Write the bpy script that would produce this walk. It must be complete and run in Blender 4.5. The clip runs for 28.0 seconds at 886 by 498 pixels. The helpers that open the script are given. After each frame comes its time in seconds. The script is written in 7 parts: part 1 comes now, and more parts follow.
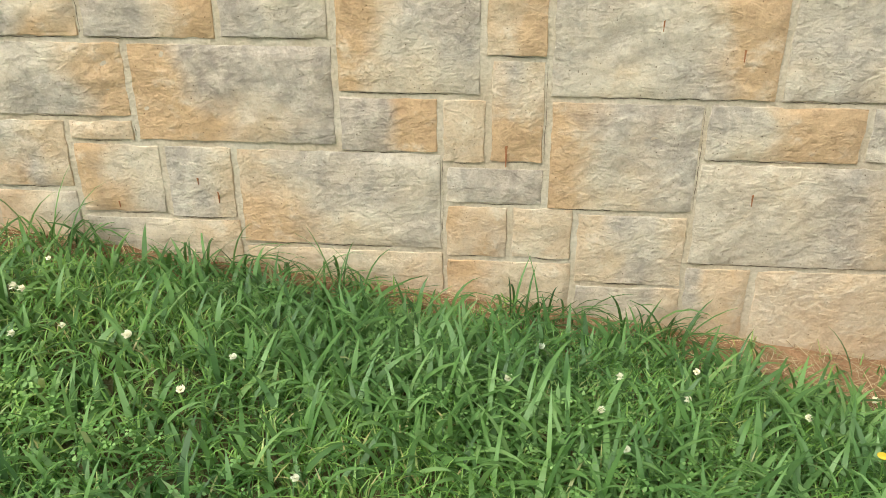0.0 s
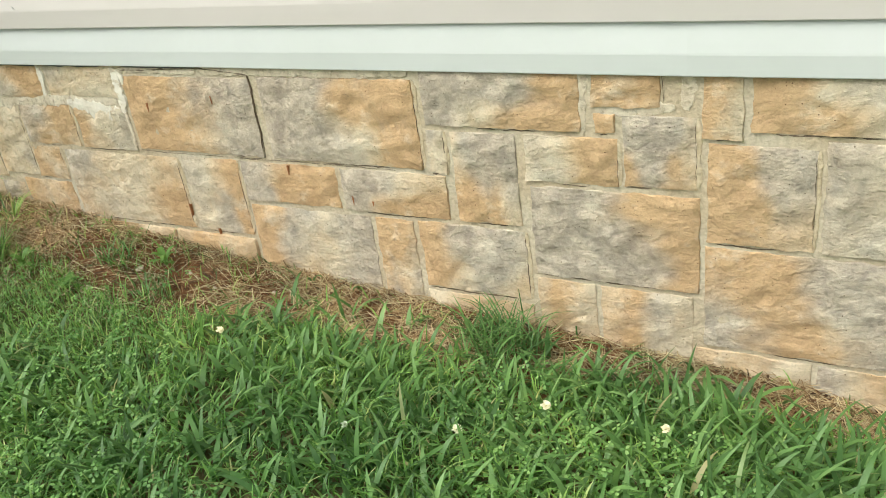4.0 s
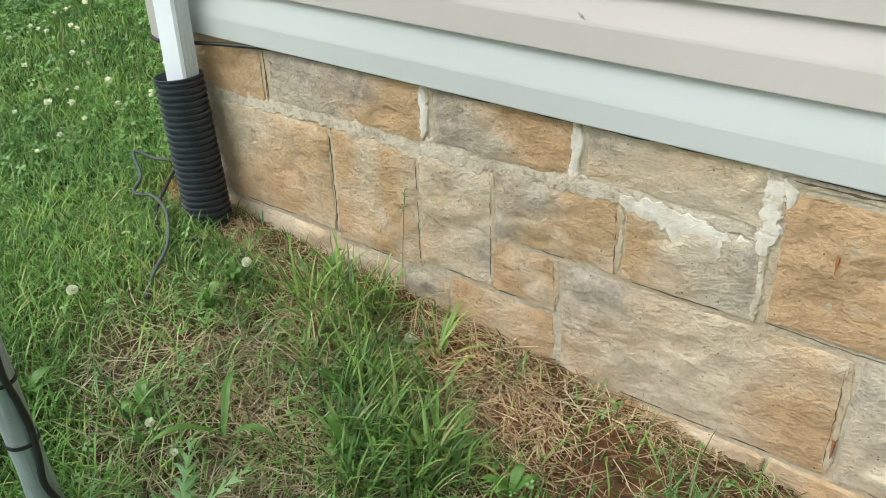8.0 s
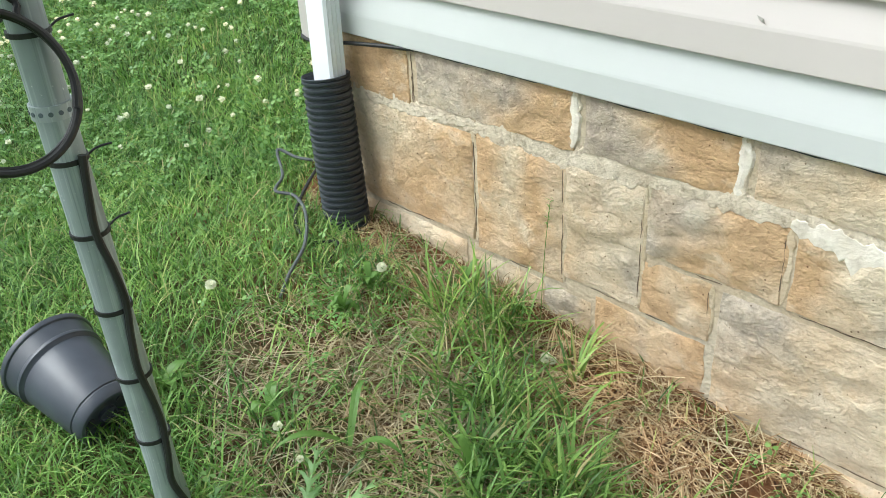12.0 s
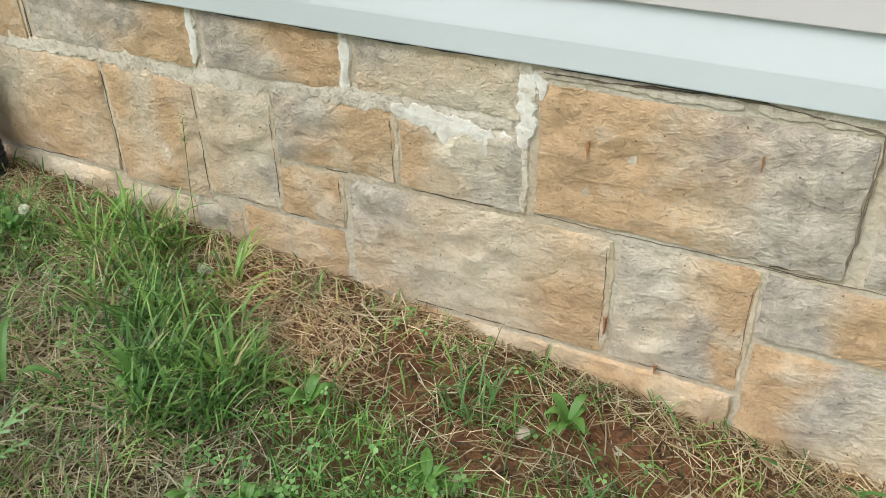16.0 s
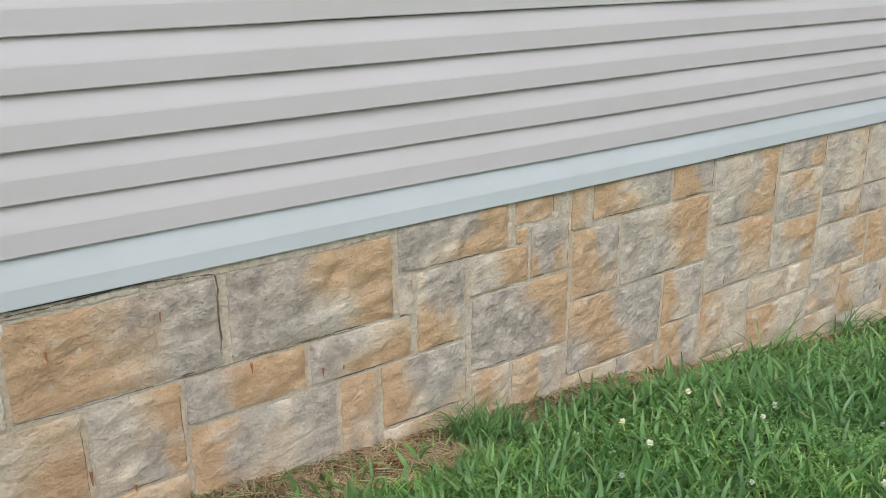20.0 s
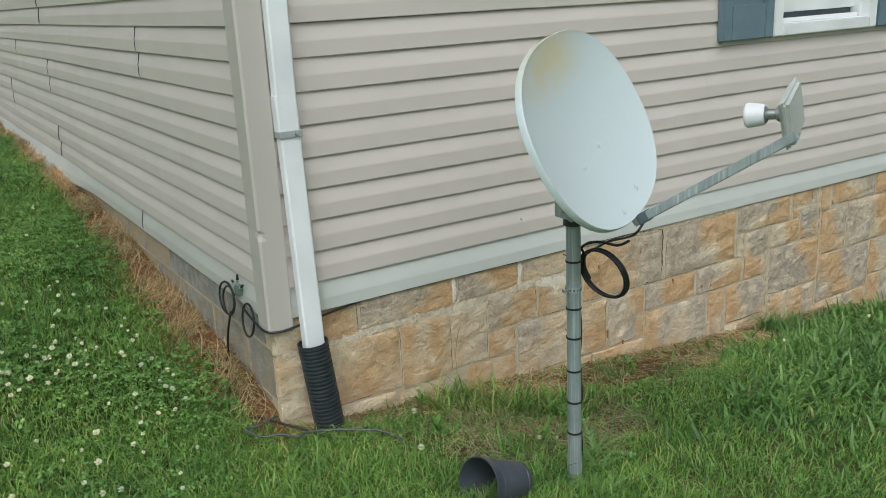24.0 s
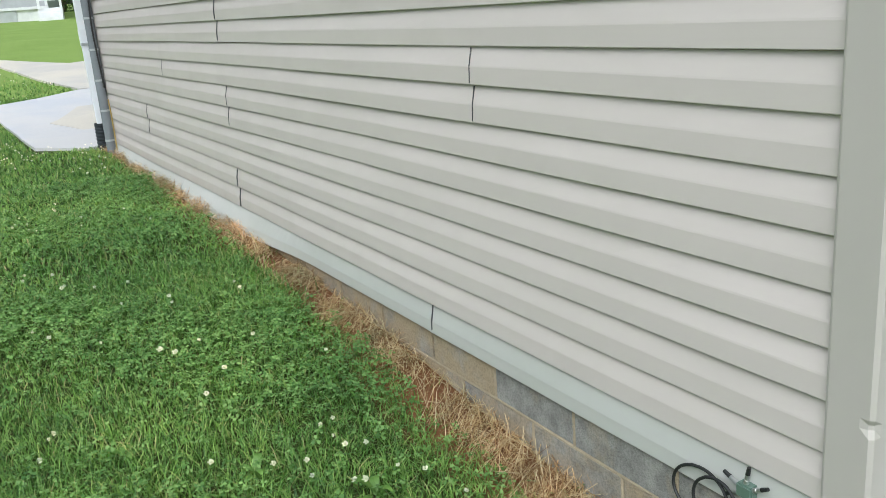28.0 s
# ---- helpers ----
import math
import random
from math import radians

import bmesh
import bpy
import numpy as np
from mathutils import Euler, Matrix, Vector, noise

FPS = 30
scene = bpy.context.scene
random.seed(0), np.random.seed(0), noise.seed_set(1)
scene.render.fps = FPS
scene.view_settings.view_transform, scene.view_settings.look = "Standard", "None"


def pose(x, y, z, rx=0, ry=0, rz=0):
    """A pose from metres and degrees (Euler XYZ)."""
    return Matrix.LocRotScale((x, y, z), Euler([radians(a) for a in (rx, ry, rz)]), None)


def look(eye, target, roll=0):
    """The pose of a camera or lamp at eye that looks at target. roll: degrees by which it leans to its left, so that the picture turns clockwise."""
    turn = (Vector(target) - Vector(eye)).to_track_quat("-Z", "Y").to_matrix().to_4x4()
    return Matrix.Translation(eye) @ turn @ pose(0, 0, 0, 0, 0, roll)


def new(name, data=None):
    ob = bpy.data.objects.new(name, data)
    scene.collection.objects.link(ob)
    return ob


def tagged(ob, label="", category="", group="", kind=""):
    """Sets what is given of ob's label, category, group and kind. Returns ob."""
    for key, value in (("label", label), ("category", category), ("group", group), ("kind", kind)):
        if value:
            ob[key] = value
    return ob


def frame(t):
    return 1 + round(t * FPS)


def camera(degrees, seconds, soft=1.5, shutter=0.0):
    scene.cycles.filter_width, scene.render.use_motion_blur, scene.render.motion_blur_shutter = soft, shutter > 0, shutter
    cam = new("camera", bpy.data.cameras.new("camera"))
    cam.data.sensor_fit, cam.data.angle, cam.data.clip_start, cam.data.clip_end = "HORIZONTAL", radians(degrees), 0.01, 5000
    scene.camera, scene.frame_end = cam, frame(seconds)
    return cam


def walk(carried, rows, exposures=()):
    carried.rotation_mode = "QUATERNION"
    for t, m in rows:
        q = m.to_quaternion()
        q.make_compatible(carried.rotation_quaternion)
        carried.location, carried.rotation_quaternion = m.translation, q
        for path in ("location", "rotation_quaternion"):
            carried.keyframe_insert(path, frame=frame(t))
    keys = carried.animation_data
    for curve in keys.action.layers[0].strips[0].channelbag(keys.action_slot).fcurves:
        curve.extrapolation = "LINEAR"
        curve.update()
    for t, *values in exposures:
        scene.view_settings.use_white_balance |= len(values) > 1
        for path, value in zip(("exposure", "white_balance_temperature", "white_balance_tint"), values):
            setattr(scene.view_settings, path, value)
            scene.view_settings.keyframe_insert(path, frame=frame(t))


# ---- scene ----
# ---------------------------------------------------------------- camera and walk
cam = camera(53.88, 28.0, soft=0.6)
PATH = [
    (0, (6.174, -2.166, 0.460), (6.022, -0.383, -0.433), -0.09),
    (0.5, (5.783, -2.124, 0.531), (5.560, -0.335, -0.335), -0.76),
    (1, (5.462, -2.151, 0.613), (5.063, -0.375, -0.214), -1.74),
    (1.5, (5.099, -2.190, 0.709), (4.669, -0.427, -0.133), -2.81),
    (2, (4.787, -2.120, 0.772), (4.177, -0.390, -0.023), -5.35),
    (2.5, (4.472, -2.034, 0.882), (3.656, -0.411, 0.046), -6.49),
    (3, (4.122, -2.041, 0.923), (3.241, -0.459, 0.074), -7.38),
    (3.5, (3.855, -1.983, 0.927), (2.958, -0.435, 0.033), -7.68),
    (4, (3.598, -1.802, 0.943), (2.677, -0.278, 0.032), -8.43),
    (4.5, (3.401, -1.690, 0.948), (2.435, -0.205, 0.020), -8.75),
    (6.5, (2.305, -1.532, 0.955), (1.239, -0.056, 0.130), -3.69),
    (7, (2.057, -1.427, 0.954), (0.924, -0.019, 0.096), -3.44),
    (7.5, (1.847, -1.309, 0.933), (0.756, 0.054, -0.043), -2.43),
    (8, (1.772, -1.227, 0.936), (0.711, 0.128, -0.084), -2.03),
    (8.5, (1.698, -1.201, 0.900), (0.543, 0.054, -0.145), -3.02),
    (9, (1.666, -1.182, 0.896), (0.435, -0.009, -0.157), -3.63),
    (9.5, (1.675, -1.175, 0.903), (0.435, -0.017, -0.156), -3.97),
    (10, (1.677, -1.220, 0.926), (0.380, -0.072, -0.075), -3.33),
    (10.5, (1.726, -1.194, 0.890), (0.526, -0.018, -0.195), -4.34),
    (11, (1.756, -1.199, 0.857), (0.613, -0.007, -0.271), -4.72),
    (11.5, (1.693, -1.175, 0.914), (0.418, -0.037, -0.125), -4.67),
    (13.5, (1.755, -1.266, 0.839), (0.497, -0.043, -0.120), -1.25),
    (14, (1.760, -1.198, 0.880), (0.559, -0.001, -0.180), -2.97),
    (14.5, (1.798, -1.207, 0.848), (0.668, 0.049, -0.224), -2.39),
    (15, (1.830, -1.202, 0.833), (0.843, 0.134, -0.281), -1.98),
    (15.5, (1.848, -1.209, 0.847), (0.999, 0.220, -0.266), -1.37),
    (16, (1.904, -1.219, 0.872), (1.159, 0.273, -0.231), -0.97),
    (16.5, (2.008, -1.290, 0.898), (1.237, 0.229, -0.151), -0.98),
    (17, (2.101, -1.375, 0.924), (1.277, 0.205, 0.017), -0.91),
    (17.5, (2.197, -1.429, 0.926), (1.601, 0.290, 0.097), 0.53),
    (18, (2.249, -1.433, 0.908), (2.285, 0.415, 0.144), 2.58),
    (18.5, (2.102, -1.512, 0.953), (2.718, 0.215, 0.155), 3.07),
    (19, (1.860, -1.737, 0.953), (2.630, -0.057, 0.188), 3.00),
    (19.5, (1.554, -1.892, 0.987), (2.418, -0.222, 0.305), 2.00),
    (20, (1.218, -1.960, 1.088), (2.347, -0.438, 0.448), -0.29),
    (20.5, (0.933, -2.169, 1.126), (2.265, -0.804, 0.524), -1.10),
    (22.5, (-0.126, -2.669, 1.319), (1.335, -1.407, 0.799), -2.69),
    (23, (-0.466, -2.654, 1.362), (0.839, -1.251, 0.788), -2.34),
    (23.5, (-0.779, -2.721, 1.398), (0.404, -1.206, 0.849), -2.47),
    (24, (-1.032, -2.825, 1.465), (-0.014, -1.198, 0.904), -2.85),
    (24.5, (-1.206, -2.839, 1.489), (-0.408, -1.087, 0.949), -2.82),
    (25, (-1.365, -2.740, 1.474), (-0.574, -0.982, 0.943), -2.81),
    (25.5, (-1.415, -2.599, 1.490), (-0.649, -0.833, 0.950), -3.19),
    (26, (-1.371, -2.246, 1.466), (-0.629, -0.464, 0.944), -3.09),
    (26.5, (-1.426, -1.855, 1.459), (-0.676, -0.075, 0.940), -3.94),
    (27, (-1.457, -1.473, 1.523), (-0.643, 0.277, 1.001), -4.45),
    (27.5, (-1.472, -1.184, 1.509), (-0.610, 0.540, 0.975), -4.02),
    (28, (-1.431, -0.919, 1.537), (-0.483, 0.754, 0.984), -4.38),
]
walk(cam, [(t, look(eye, target, roll)) for t, eye, target, roll in PATH],
     exposures=[(0, 0.50, 6480, 3), (2, 0.42, 6450, 3), (3, 0.21, 6600, 2), (4.5, 0.60, 6500, 1), (6.5, 0.36, 6350, 4), (7, 0.30, 6250, 4), (8, 0.38, 6150, 4), (9, 0.62, 6050, 3), (10.5, 0.68, 6020, 4), (14, 0.74, 6090, 4), (16, 0.45, 6010, 5),
                (17, 0.18, 5900, 7), (18, 0.13, 5800, 9), (19, 0.02, 5800, 9), (20, 0.03, 5830, 10), (22.5, 0.02, 6130, 8), (23, -0.14, 6130, 8), (24, -0.24, 6200, 4), (25, -0.08, 6200, 2), (27, -0.06, 6150, 3), (27.5, -0.08, 6100, 4), (28, 0.27, 6000, 6)])

# ---------------------------------------------------------------- world and sun (bright overcast)
world = bpy.data.worlds.new("overcast_sky")
scene.world = world
world.use_nodes = True
wn, wl = world.node_tree.nodes, world.node_tree.links
sky = wn.new("ShaderNodeTexSky")
sky.sky_type, sky.sun_disc = "NISHITA", False
sky.sun_elevation, sky.sun_rotation = radians(52), radians(205)
sky.air_density, sky.dust_density, sky.ozone_density = 1.0, 6.0, 0.5
grey = wn.new("ShaderNodeHueSaturation")
grey.inputs["Saturation"].default_value = 0.22
wl.new(sky.outputs["Color"], grey.inputs["Color"])
wl.new(grey.outputs["Color"], wn["Background"].inputs["Color"])
wn["Background"].inputs["Strength"].default_value = 0.135
sun = new("sun", bpy.data.lights.new("sun", "SUN"))
sun.data.energy, sun.data.angle, sun.data.color = 1.2, radians(35), (1.0, 0.97, 0.93)
sun.matrix_world = look((-12, -7, 15), (0, 0, 0))


# ---------------------------------------------------------------- materials
def material(name, rough=0.6, metal=0.0, spec=0.5):
    m = bpy.data.materials.new(name)
    m.use_nodes = True
    b = m.node_tree.nodes["Principled BSDF"]
    b.inputs["Roughness"].default_value, b.inputs["Metallic"].default_value = rough, metal
    b.inputs["Specular IOR Level"].default_value = spec
    return m, m.node_tree.nodes, m.node_tree.links, b


def coords(nodes, links, random_shift=0.0, kind="Object"):
    """Object coordinates, shifted by the object's random number."""
    tc = nodes.new("ShaderNodeTexCoord")
    if not random_shift:
        return tc.outputs[kind]
    info, mul, add = nodes.new("ShaderNodeObjectInfo"), nodes.new("ShaderNodeMath"), nodes.new("ShaderNodeVectorMath")
    mul.operation, mul.inputs[1].default_value = "MULTIPLY", random_shift
    links.new(info.outputs["Random"], mul.inputs[0])
    links.new(tc.outputs[kind], add.inputs[0])
    links.new(mul.outputs[0], add.inputs[1])
    return add.outputs[0]


def noise_tex(nodes, links, vec, scale, detail=4.0, rough=0.55, distortion=0.0):
    n = nodes.new("ShaderNodeTexNoise")
    n.inputs["Scale"].default_value, n.inputs["Detail"].default_value = scale, detail
    n.inputs["Roughness"].default_value, n.inputs["Distortion"].default_value = rough, distortion
    links.new(vec, n.inputs["Vector"])
    return n.outputs["Fac"]


def ramp(nodes, links, fac, *stops):
    r = nodes.new("ShaderNodeValToRGB")
    e = r.color_ramp.elements
    while len(e) < len(stops):
        e.new(0.5)
    for el, (p, c) in zip(e, stops):
        el.position, el.color = p, (*c, 1) if len(c) == 3 else c
    links.new(fac, r.inputs[0])
    return r.outputs["Color"]


def mix(nodes, links, fac, a, b, blend="MIX"):
    n = nodes.new("ShaderNodeMix")
    n.data_type, n.blend_type = "RGBA", blend
    for sock, v in ((n.inputs[0], fac), (n.inputs[6], a), (n.inputs[7], b)):
        if isinstance(v, (int, float)):
            sock.default_value = v
        elif isinstance(v, tuple):
            sock.default_value = (*v, 1)
        else:
            links.new(v, sock)
    return n.outputs[2]


def bump(nodes, links, bsdf, height, strength=0.4, distance=0.01):
    n = nodes.new("ShaderNodeBump")
    n.inputs["Strength"].default_value, n.inputs["Distance"].default_value = strength, distance
    links.new(height, n.inputs["Height"])
    links.new(n.outputs[0], bsdf.inputs["Normal"])


def plain(name, colour, rough=0.5, metal=0.0, vary=0.12, scale=25.0, bumpy=0.08, shift=7.0):
    m, n, l, b = material(name, rough, metal)
    v = coords(n, l, shift)
    f, g = noise_tex(n, l, v, scale), noise_tex(n, l, v, scale * 0.12, 2)
    dark, light = tuple(c * (1 - vary) for c in colour), tuple(min(1, c * (1 + vary)) for c in colour)
    c1 = mix(n, l, f, dark, light)
    l.new(mix(n, l, ramp(n, l, g, (0.35, (0.86,) * 3), (0.65, (1.0,) * 3)), (0, 0, 0), c1), b.inputs["Base Color"])
    if bumpy:
        bump(n, l, b, f, bumpy, 0.004)
    return m


def make_stone():
    """Cast stone: the mesh's mottle says where it is grey (r), ochre (g) and cream (b); noise breaks up the borders of the patches."""
    m, n, l, b = material("cast_stone", 0.88, spec=0.2)
    v = coords(n, l, 53.0)
    info, mottle = n.new("ShaderNodeObjectInfo"), n.new("ShaderNodeAttribute")
    mottle.attribute_name = "mottle"
    rgb = n.new("ShaderNodeSeparateColor")
    l.new(mottle.outputs["Color"], rgb.inputs[0])

    def moved(by):
        k = n.new("ShaderNodeVectorMath")
        k.operation, k.inputs[1].default_value = "ADD", by
        l.new(v, k.inputs[0])
        return k.outputs[0]

    def patch(share, fac, amount, *stops):
        """The share of a colour, its border broken by a noise."""
        k = n.new("ShaderNodeMath")
        k.operation, k.inputs[1].default_value = "MULTIPLY_ADD", amount
        l.new(fac, k.inputs[0])
        l.new(share, k.inputs[2])
        return ramp(n, l, k.outputs[0], *((p + amount / 2, (c,) * 3) for p, c in stops))
    mid, fine = noise_tex(n, l, v, 48, 6, 0.7, 0.3), noise_tex(n, l, v, 150, 4, 0.65)
    blot = noise_tex(n, l, v, 26, 6, 0.68, 0.4)
    cloud = noise_tex(n, l, v, 7.5, 7, 0.62, 0.7)
    cloud_b, cloud_c = noise_tex(n, l, moved((17.3, 5.1, 31.7)), 8.5, 7, 0.64, 0.7), noise_tex(n, l, moved((-9.1, 25.3, 3.7)), 10.0, 7, 0.62, 0.5)
    tone = ramp(n, l, info.outputs["Random"], (0.0, (0.615, 0.462, 0.322)), (0.4, (0.64, 0.512, 0.370)), (0.75, (0.60, 0.447, 0.308)), (1.0, (0.645, 0.522, 0.388)))
    c = mix(n, l, patch(rgb.outputs[2], cloud_c, 1.0, (0.05, 0.0), (1.15, 0.75)), tone, (0.675, 0.585, 0.44))
    c = mix(n, l, patch(rgb.outputs[1], cloud_b, 1.0, (0.0, 0.0), (1.40, 0.68)), c, mix(n, l, blot, (0.49, 0.282, 0.120), (0.595, 0.388, 0.200)))
    speck = mix(n, l, ramp(n, l, blot, (0.38, (0, 0, 0)), (0.62, (1, 1, 1))), (0.280, 0.256, 0.232), (0.54, 0.478, 0.395))
    c = mix(n, l, patch(rgb.outputs[0], cloud, 1.0, (0.06, 0.0), (1.32, 0.70)), c, speck)
    strata = n.new("ShaderNodeMapping")
    strata.inputs["Scale"].default_value = (1.0, 1.0, 1.2)
    strata.inputs["Rotation"].default_value = (0, radians(24), 0)
    l.new(v, strata.inputs["Vector"])
    cleft = noise_tex(n, l, strata.outputs[0], 12, 7, 0.60, 0.0)
    c = mix(n, l, ramp(n, l, cleft, (0.55, (0, 0, 0)), (0.72, (0.5, 0.5, 0.5))), c, (0.74, 0.68, 0.55))
    c = mix(n, l, 0.4, c, ramp(n, l, cleft, (0.30, (0.70, 0.68, 0.66)), (0.48, (1.04, 1.04, 1.04))), "MULTIPLY")
    # thin broken fissures of the split face, their shade painted as dark lines
    split = n.new("ShaderNodeMapping")
    split.inputs["Scale"].default_value = (0.85, 1.0, 1.5)
    split.inputs["Rotation"].default_value = (0, radians(-20), 0)
    l.new(v, split.inputs["Vector"])
    seam = noise_tex(n, l, split.outputs[0], 9, 5, 0.58, 0.3)
    line = ramp(n, l, seam, (0.485, (1, 1, 1)), (0.498, (0.3, 0.3, 0.3)), (0.502, (0.3, 0.3, 0.3)), (0.512, (1, 1, 1)))
    broken = ramp(n, l, blot, (0.54, (0, 0, 0)), (0.66, (0.42, 0.42, 0.42)))
    c = mix(n, l, broken, c, line, "MULTIPLY")
    c = mix(n, l, 0.35, c, ramp(n, l, mid, (0.34, (0.78, 0.76, 0.74)), (0.56, (1.06, 1.06, 1.06))), "MULTIPLY")
    c = mix(n, l, 0.32, c, ramp(n, l, fine, (0.30, (0.6, 0.59, 0.58)), (0.52, (1.06, 1.06, 1.06))), "MULTIPLY")
    hewn = n.new("ShaderNodeMapping")
    hewn.inputs["Scale"].default_value = (0.9, 1.0, 1.25)
    hewn.inputs["Rotation"].default_value = (0, radians(32), 0)
    l.new(v, hewn.inputs["Vector"])
    facet = noise_tex(n, l, hewn.outputs[0], 31, 7, 0.66, 0.2)
    chip = ramp(n, l, facet, (0.36, (0, 0, 0)), (0.47, (0.34,) * 3), (0.51, (0.62,) * 3), (0.64, (1, 1, 1)))
    # hollows darkened, crests paled: shade and highlight of the facets put into the colour
    c = mix(n, l, 0.34, c, ramp(n, l, facet, (0.34, (0.70, 0.67, 0.64)), (0.44, (0.93, 0.92, 0.91)), (0.50, (1.03, 1.03, 1.03)), (0.66, (1.13, 1.13, 1.13))), "MULTIPLY")
    # pits are dark dots in the colour only, painting the shade of small holes
    pits = n.new("ShaderNodeTexVoronoi")
    pits.inputs["Scale"].default_value = 95
    l.new(v, pits.inputs["Vector"])
    hole = ramp(n, l, pits.outputs["Distance"], (0.10, (0.22, 0.17, 0.13)), (0.20, (1, 1, 1)))
    few = n.new("ShaderNodeSeparateColor")
    l.new(pits.outputs["Color"], few.inputs[0])
    c = mix(n, l, ramp(n, l, few.outputs[0], (0.86, (0, 0, 0)), (0.90, (0.8, 0.8, 0.8))), c, hole, "MULTIPLY")
    l.new(c, b.inputs["Base Color"])
    rough = mix(n, l, 0.40, mix(n, l, 0.3, cleft, seam), mix(n, l, 0.5, mix(n, l, 0.2, mid, fine), blot))
    bump(n, l, b, mix(n, l, 0.13, mix(n, l, 0.03, rough, line, "MULTIPLY"), chip), 1.0, 0.024)
    return m


def make_mortar():
    m, n, l, b = material("mortar", 0.95, spec=0.2)
    v = coords(n, l)
    a, f = noise_tex(n, l, v, 5, 3), noise_tex(n, l, v, 90, 5)
    c = mix(n, l, ramp(n, l, a, (0.4, (0, 0, 0)), (0.65, (1, 1, 1))), (0.53, 0.43, 0.305), (0.58, 0.51, 0.395))
    l.new(mix(n, l, 0.5, c, ramp(n, l, f, (0.3, (0.6, 0.6, 0.6)), (0.6, (1.1, 1.1, 1.1))), "MULTIPLY"), b.inputs["Base Color"])
    bump(n, l, b, mix(n, l, 0.5, f, noise_tex(n, l, v, 32, 5, 0.65)), 0.8, 0.012)
    return m


def make_crumbly(name, dark, pale, crumbs=0.65):
    """Trowelled mortar: crumbs, pits and hairlines."""
    m, n, l, b = material(name, 0.95, spec=0.2)
    v = coords(n, l)
    crumb, lump, fine = noise_tex(n, l, v, 62, 6, 0.68), noise_tex(n, l, v, 17, 4, 0.6, 0.4), noise_tex(n, l, v, 190, 4, 0.6)
    c = mix(n, l, ramp(n, l, lump, (0.36, (0, 0, 0)), (0.62, (1, 1, 1))), dark, pale)
    l.new(mix(n, l, crumbs, c, ramp(n, l, crumb, (0.34, (0.52, 0.49, 0.46)), (0.50, (1.05, 1.05, 1.05))), "MULTIPLY"), b.inputs["Base Color"])
    bump(n, l, b, mix(n, l, 0.35, mix(n, l, 0.5, crumb, lump), fine), 1.0, 0.014 * crumbs)
    return m


def make_siding(name, colour, streak):
    m, n, l, b = material(name, 0.42, spec=0.6)
    v = coords(n, l, 9.0)
    mp = n.new("ShaderNodeMapping")
    mp.inputs["Scale"].default_value = (1.5, 40, 60)
    l.new(v, mp.inputs["Vector"])
    grain, dirt = noise_tex(n, l, mp.outputs[0], 5, 4), noise_tex(n, l, v, 1.7, 5, 0.6)
    c = mix(n, l, grain, tuple(x * 0.988 for x in colour), tuple(x * 1.010 for x in colour))
    l.new(mix(n, l, ramp(n, l, dirt, (0.42, (0, 0, 0)), (0.75, (streak,) * 3)), c, (colour[0] * 0.82, colour[1] * 0.85, colour[2] * 0.80)), b.inputs["Base Color"])
    l.new(ramp(n, l, dirt, (0.3, (0.36,) * 3), (0.7, (0.5,) * 3)), b.inputs["Roughness"])
    bump(n, l, b, grain, 0.03, 0.002)
    return m


def make_foliage(name, *stops, gloss=0.45):
    """Leaf colour by each blade's own random number, with some light passing through."""
    m, n, l, b = material(name, gloss, spec=0.5)
    g = n.new("ShaderNodeNewGeometry")
    c = ramp(n, l, g.outputs["Random Per Island"], *stops)
    v = coords(n, l)
    patch = ramp(n, l, noise_tex(n, l, v, 1.3, 3), (0.33, (0.74, 0.82, 0.72)), (0.67, (1.22, 1.14, 1.02)))
    clump = ramp(n, l, noise_tex(n, l, v, 7.0, 4, 0.6), (0.33, (0.76, 0.82, 0.80)), (0.67, (1.20, 1.15, 1.10)))
    c = mix(n, l, 1.0, mix(n, l, 1.0, c, patch, "MULTIPLY"), clump, "MULTIPLY")
    l.new(c, b.inputs["Base Color"])
    t, ad = n.new("ShaderNodeBsdfTranslucent"), n.new("ShaderNodeMixShader")
    ad.inputs[0].default_value = 0.4
    l.new(c, t.inputs["Color"])
    l.new(b.outputs[0], ad.inputs[1])
    l.new(t.outputs[0], ad.inputs[2])
    l.new(ad.outputs[0], n["Material Output"].inputs["Surface"])
    return m


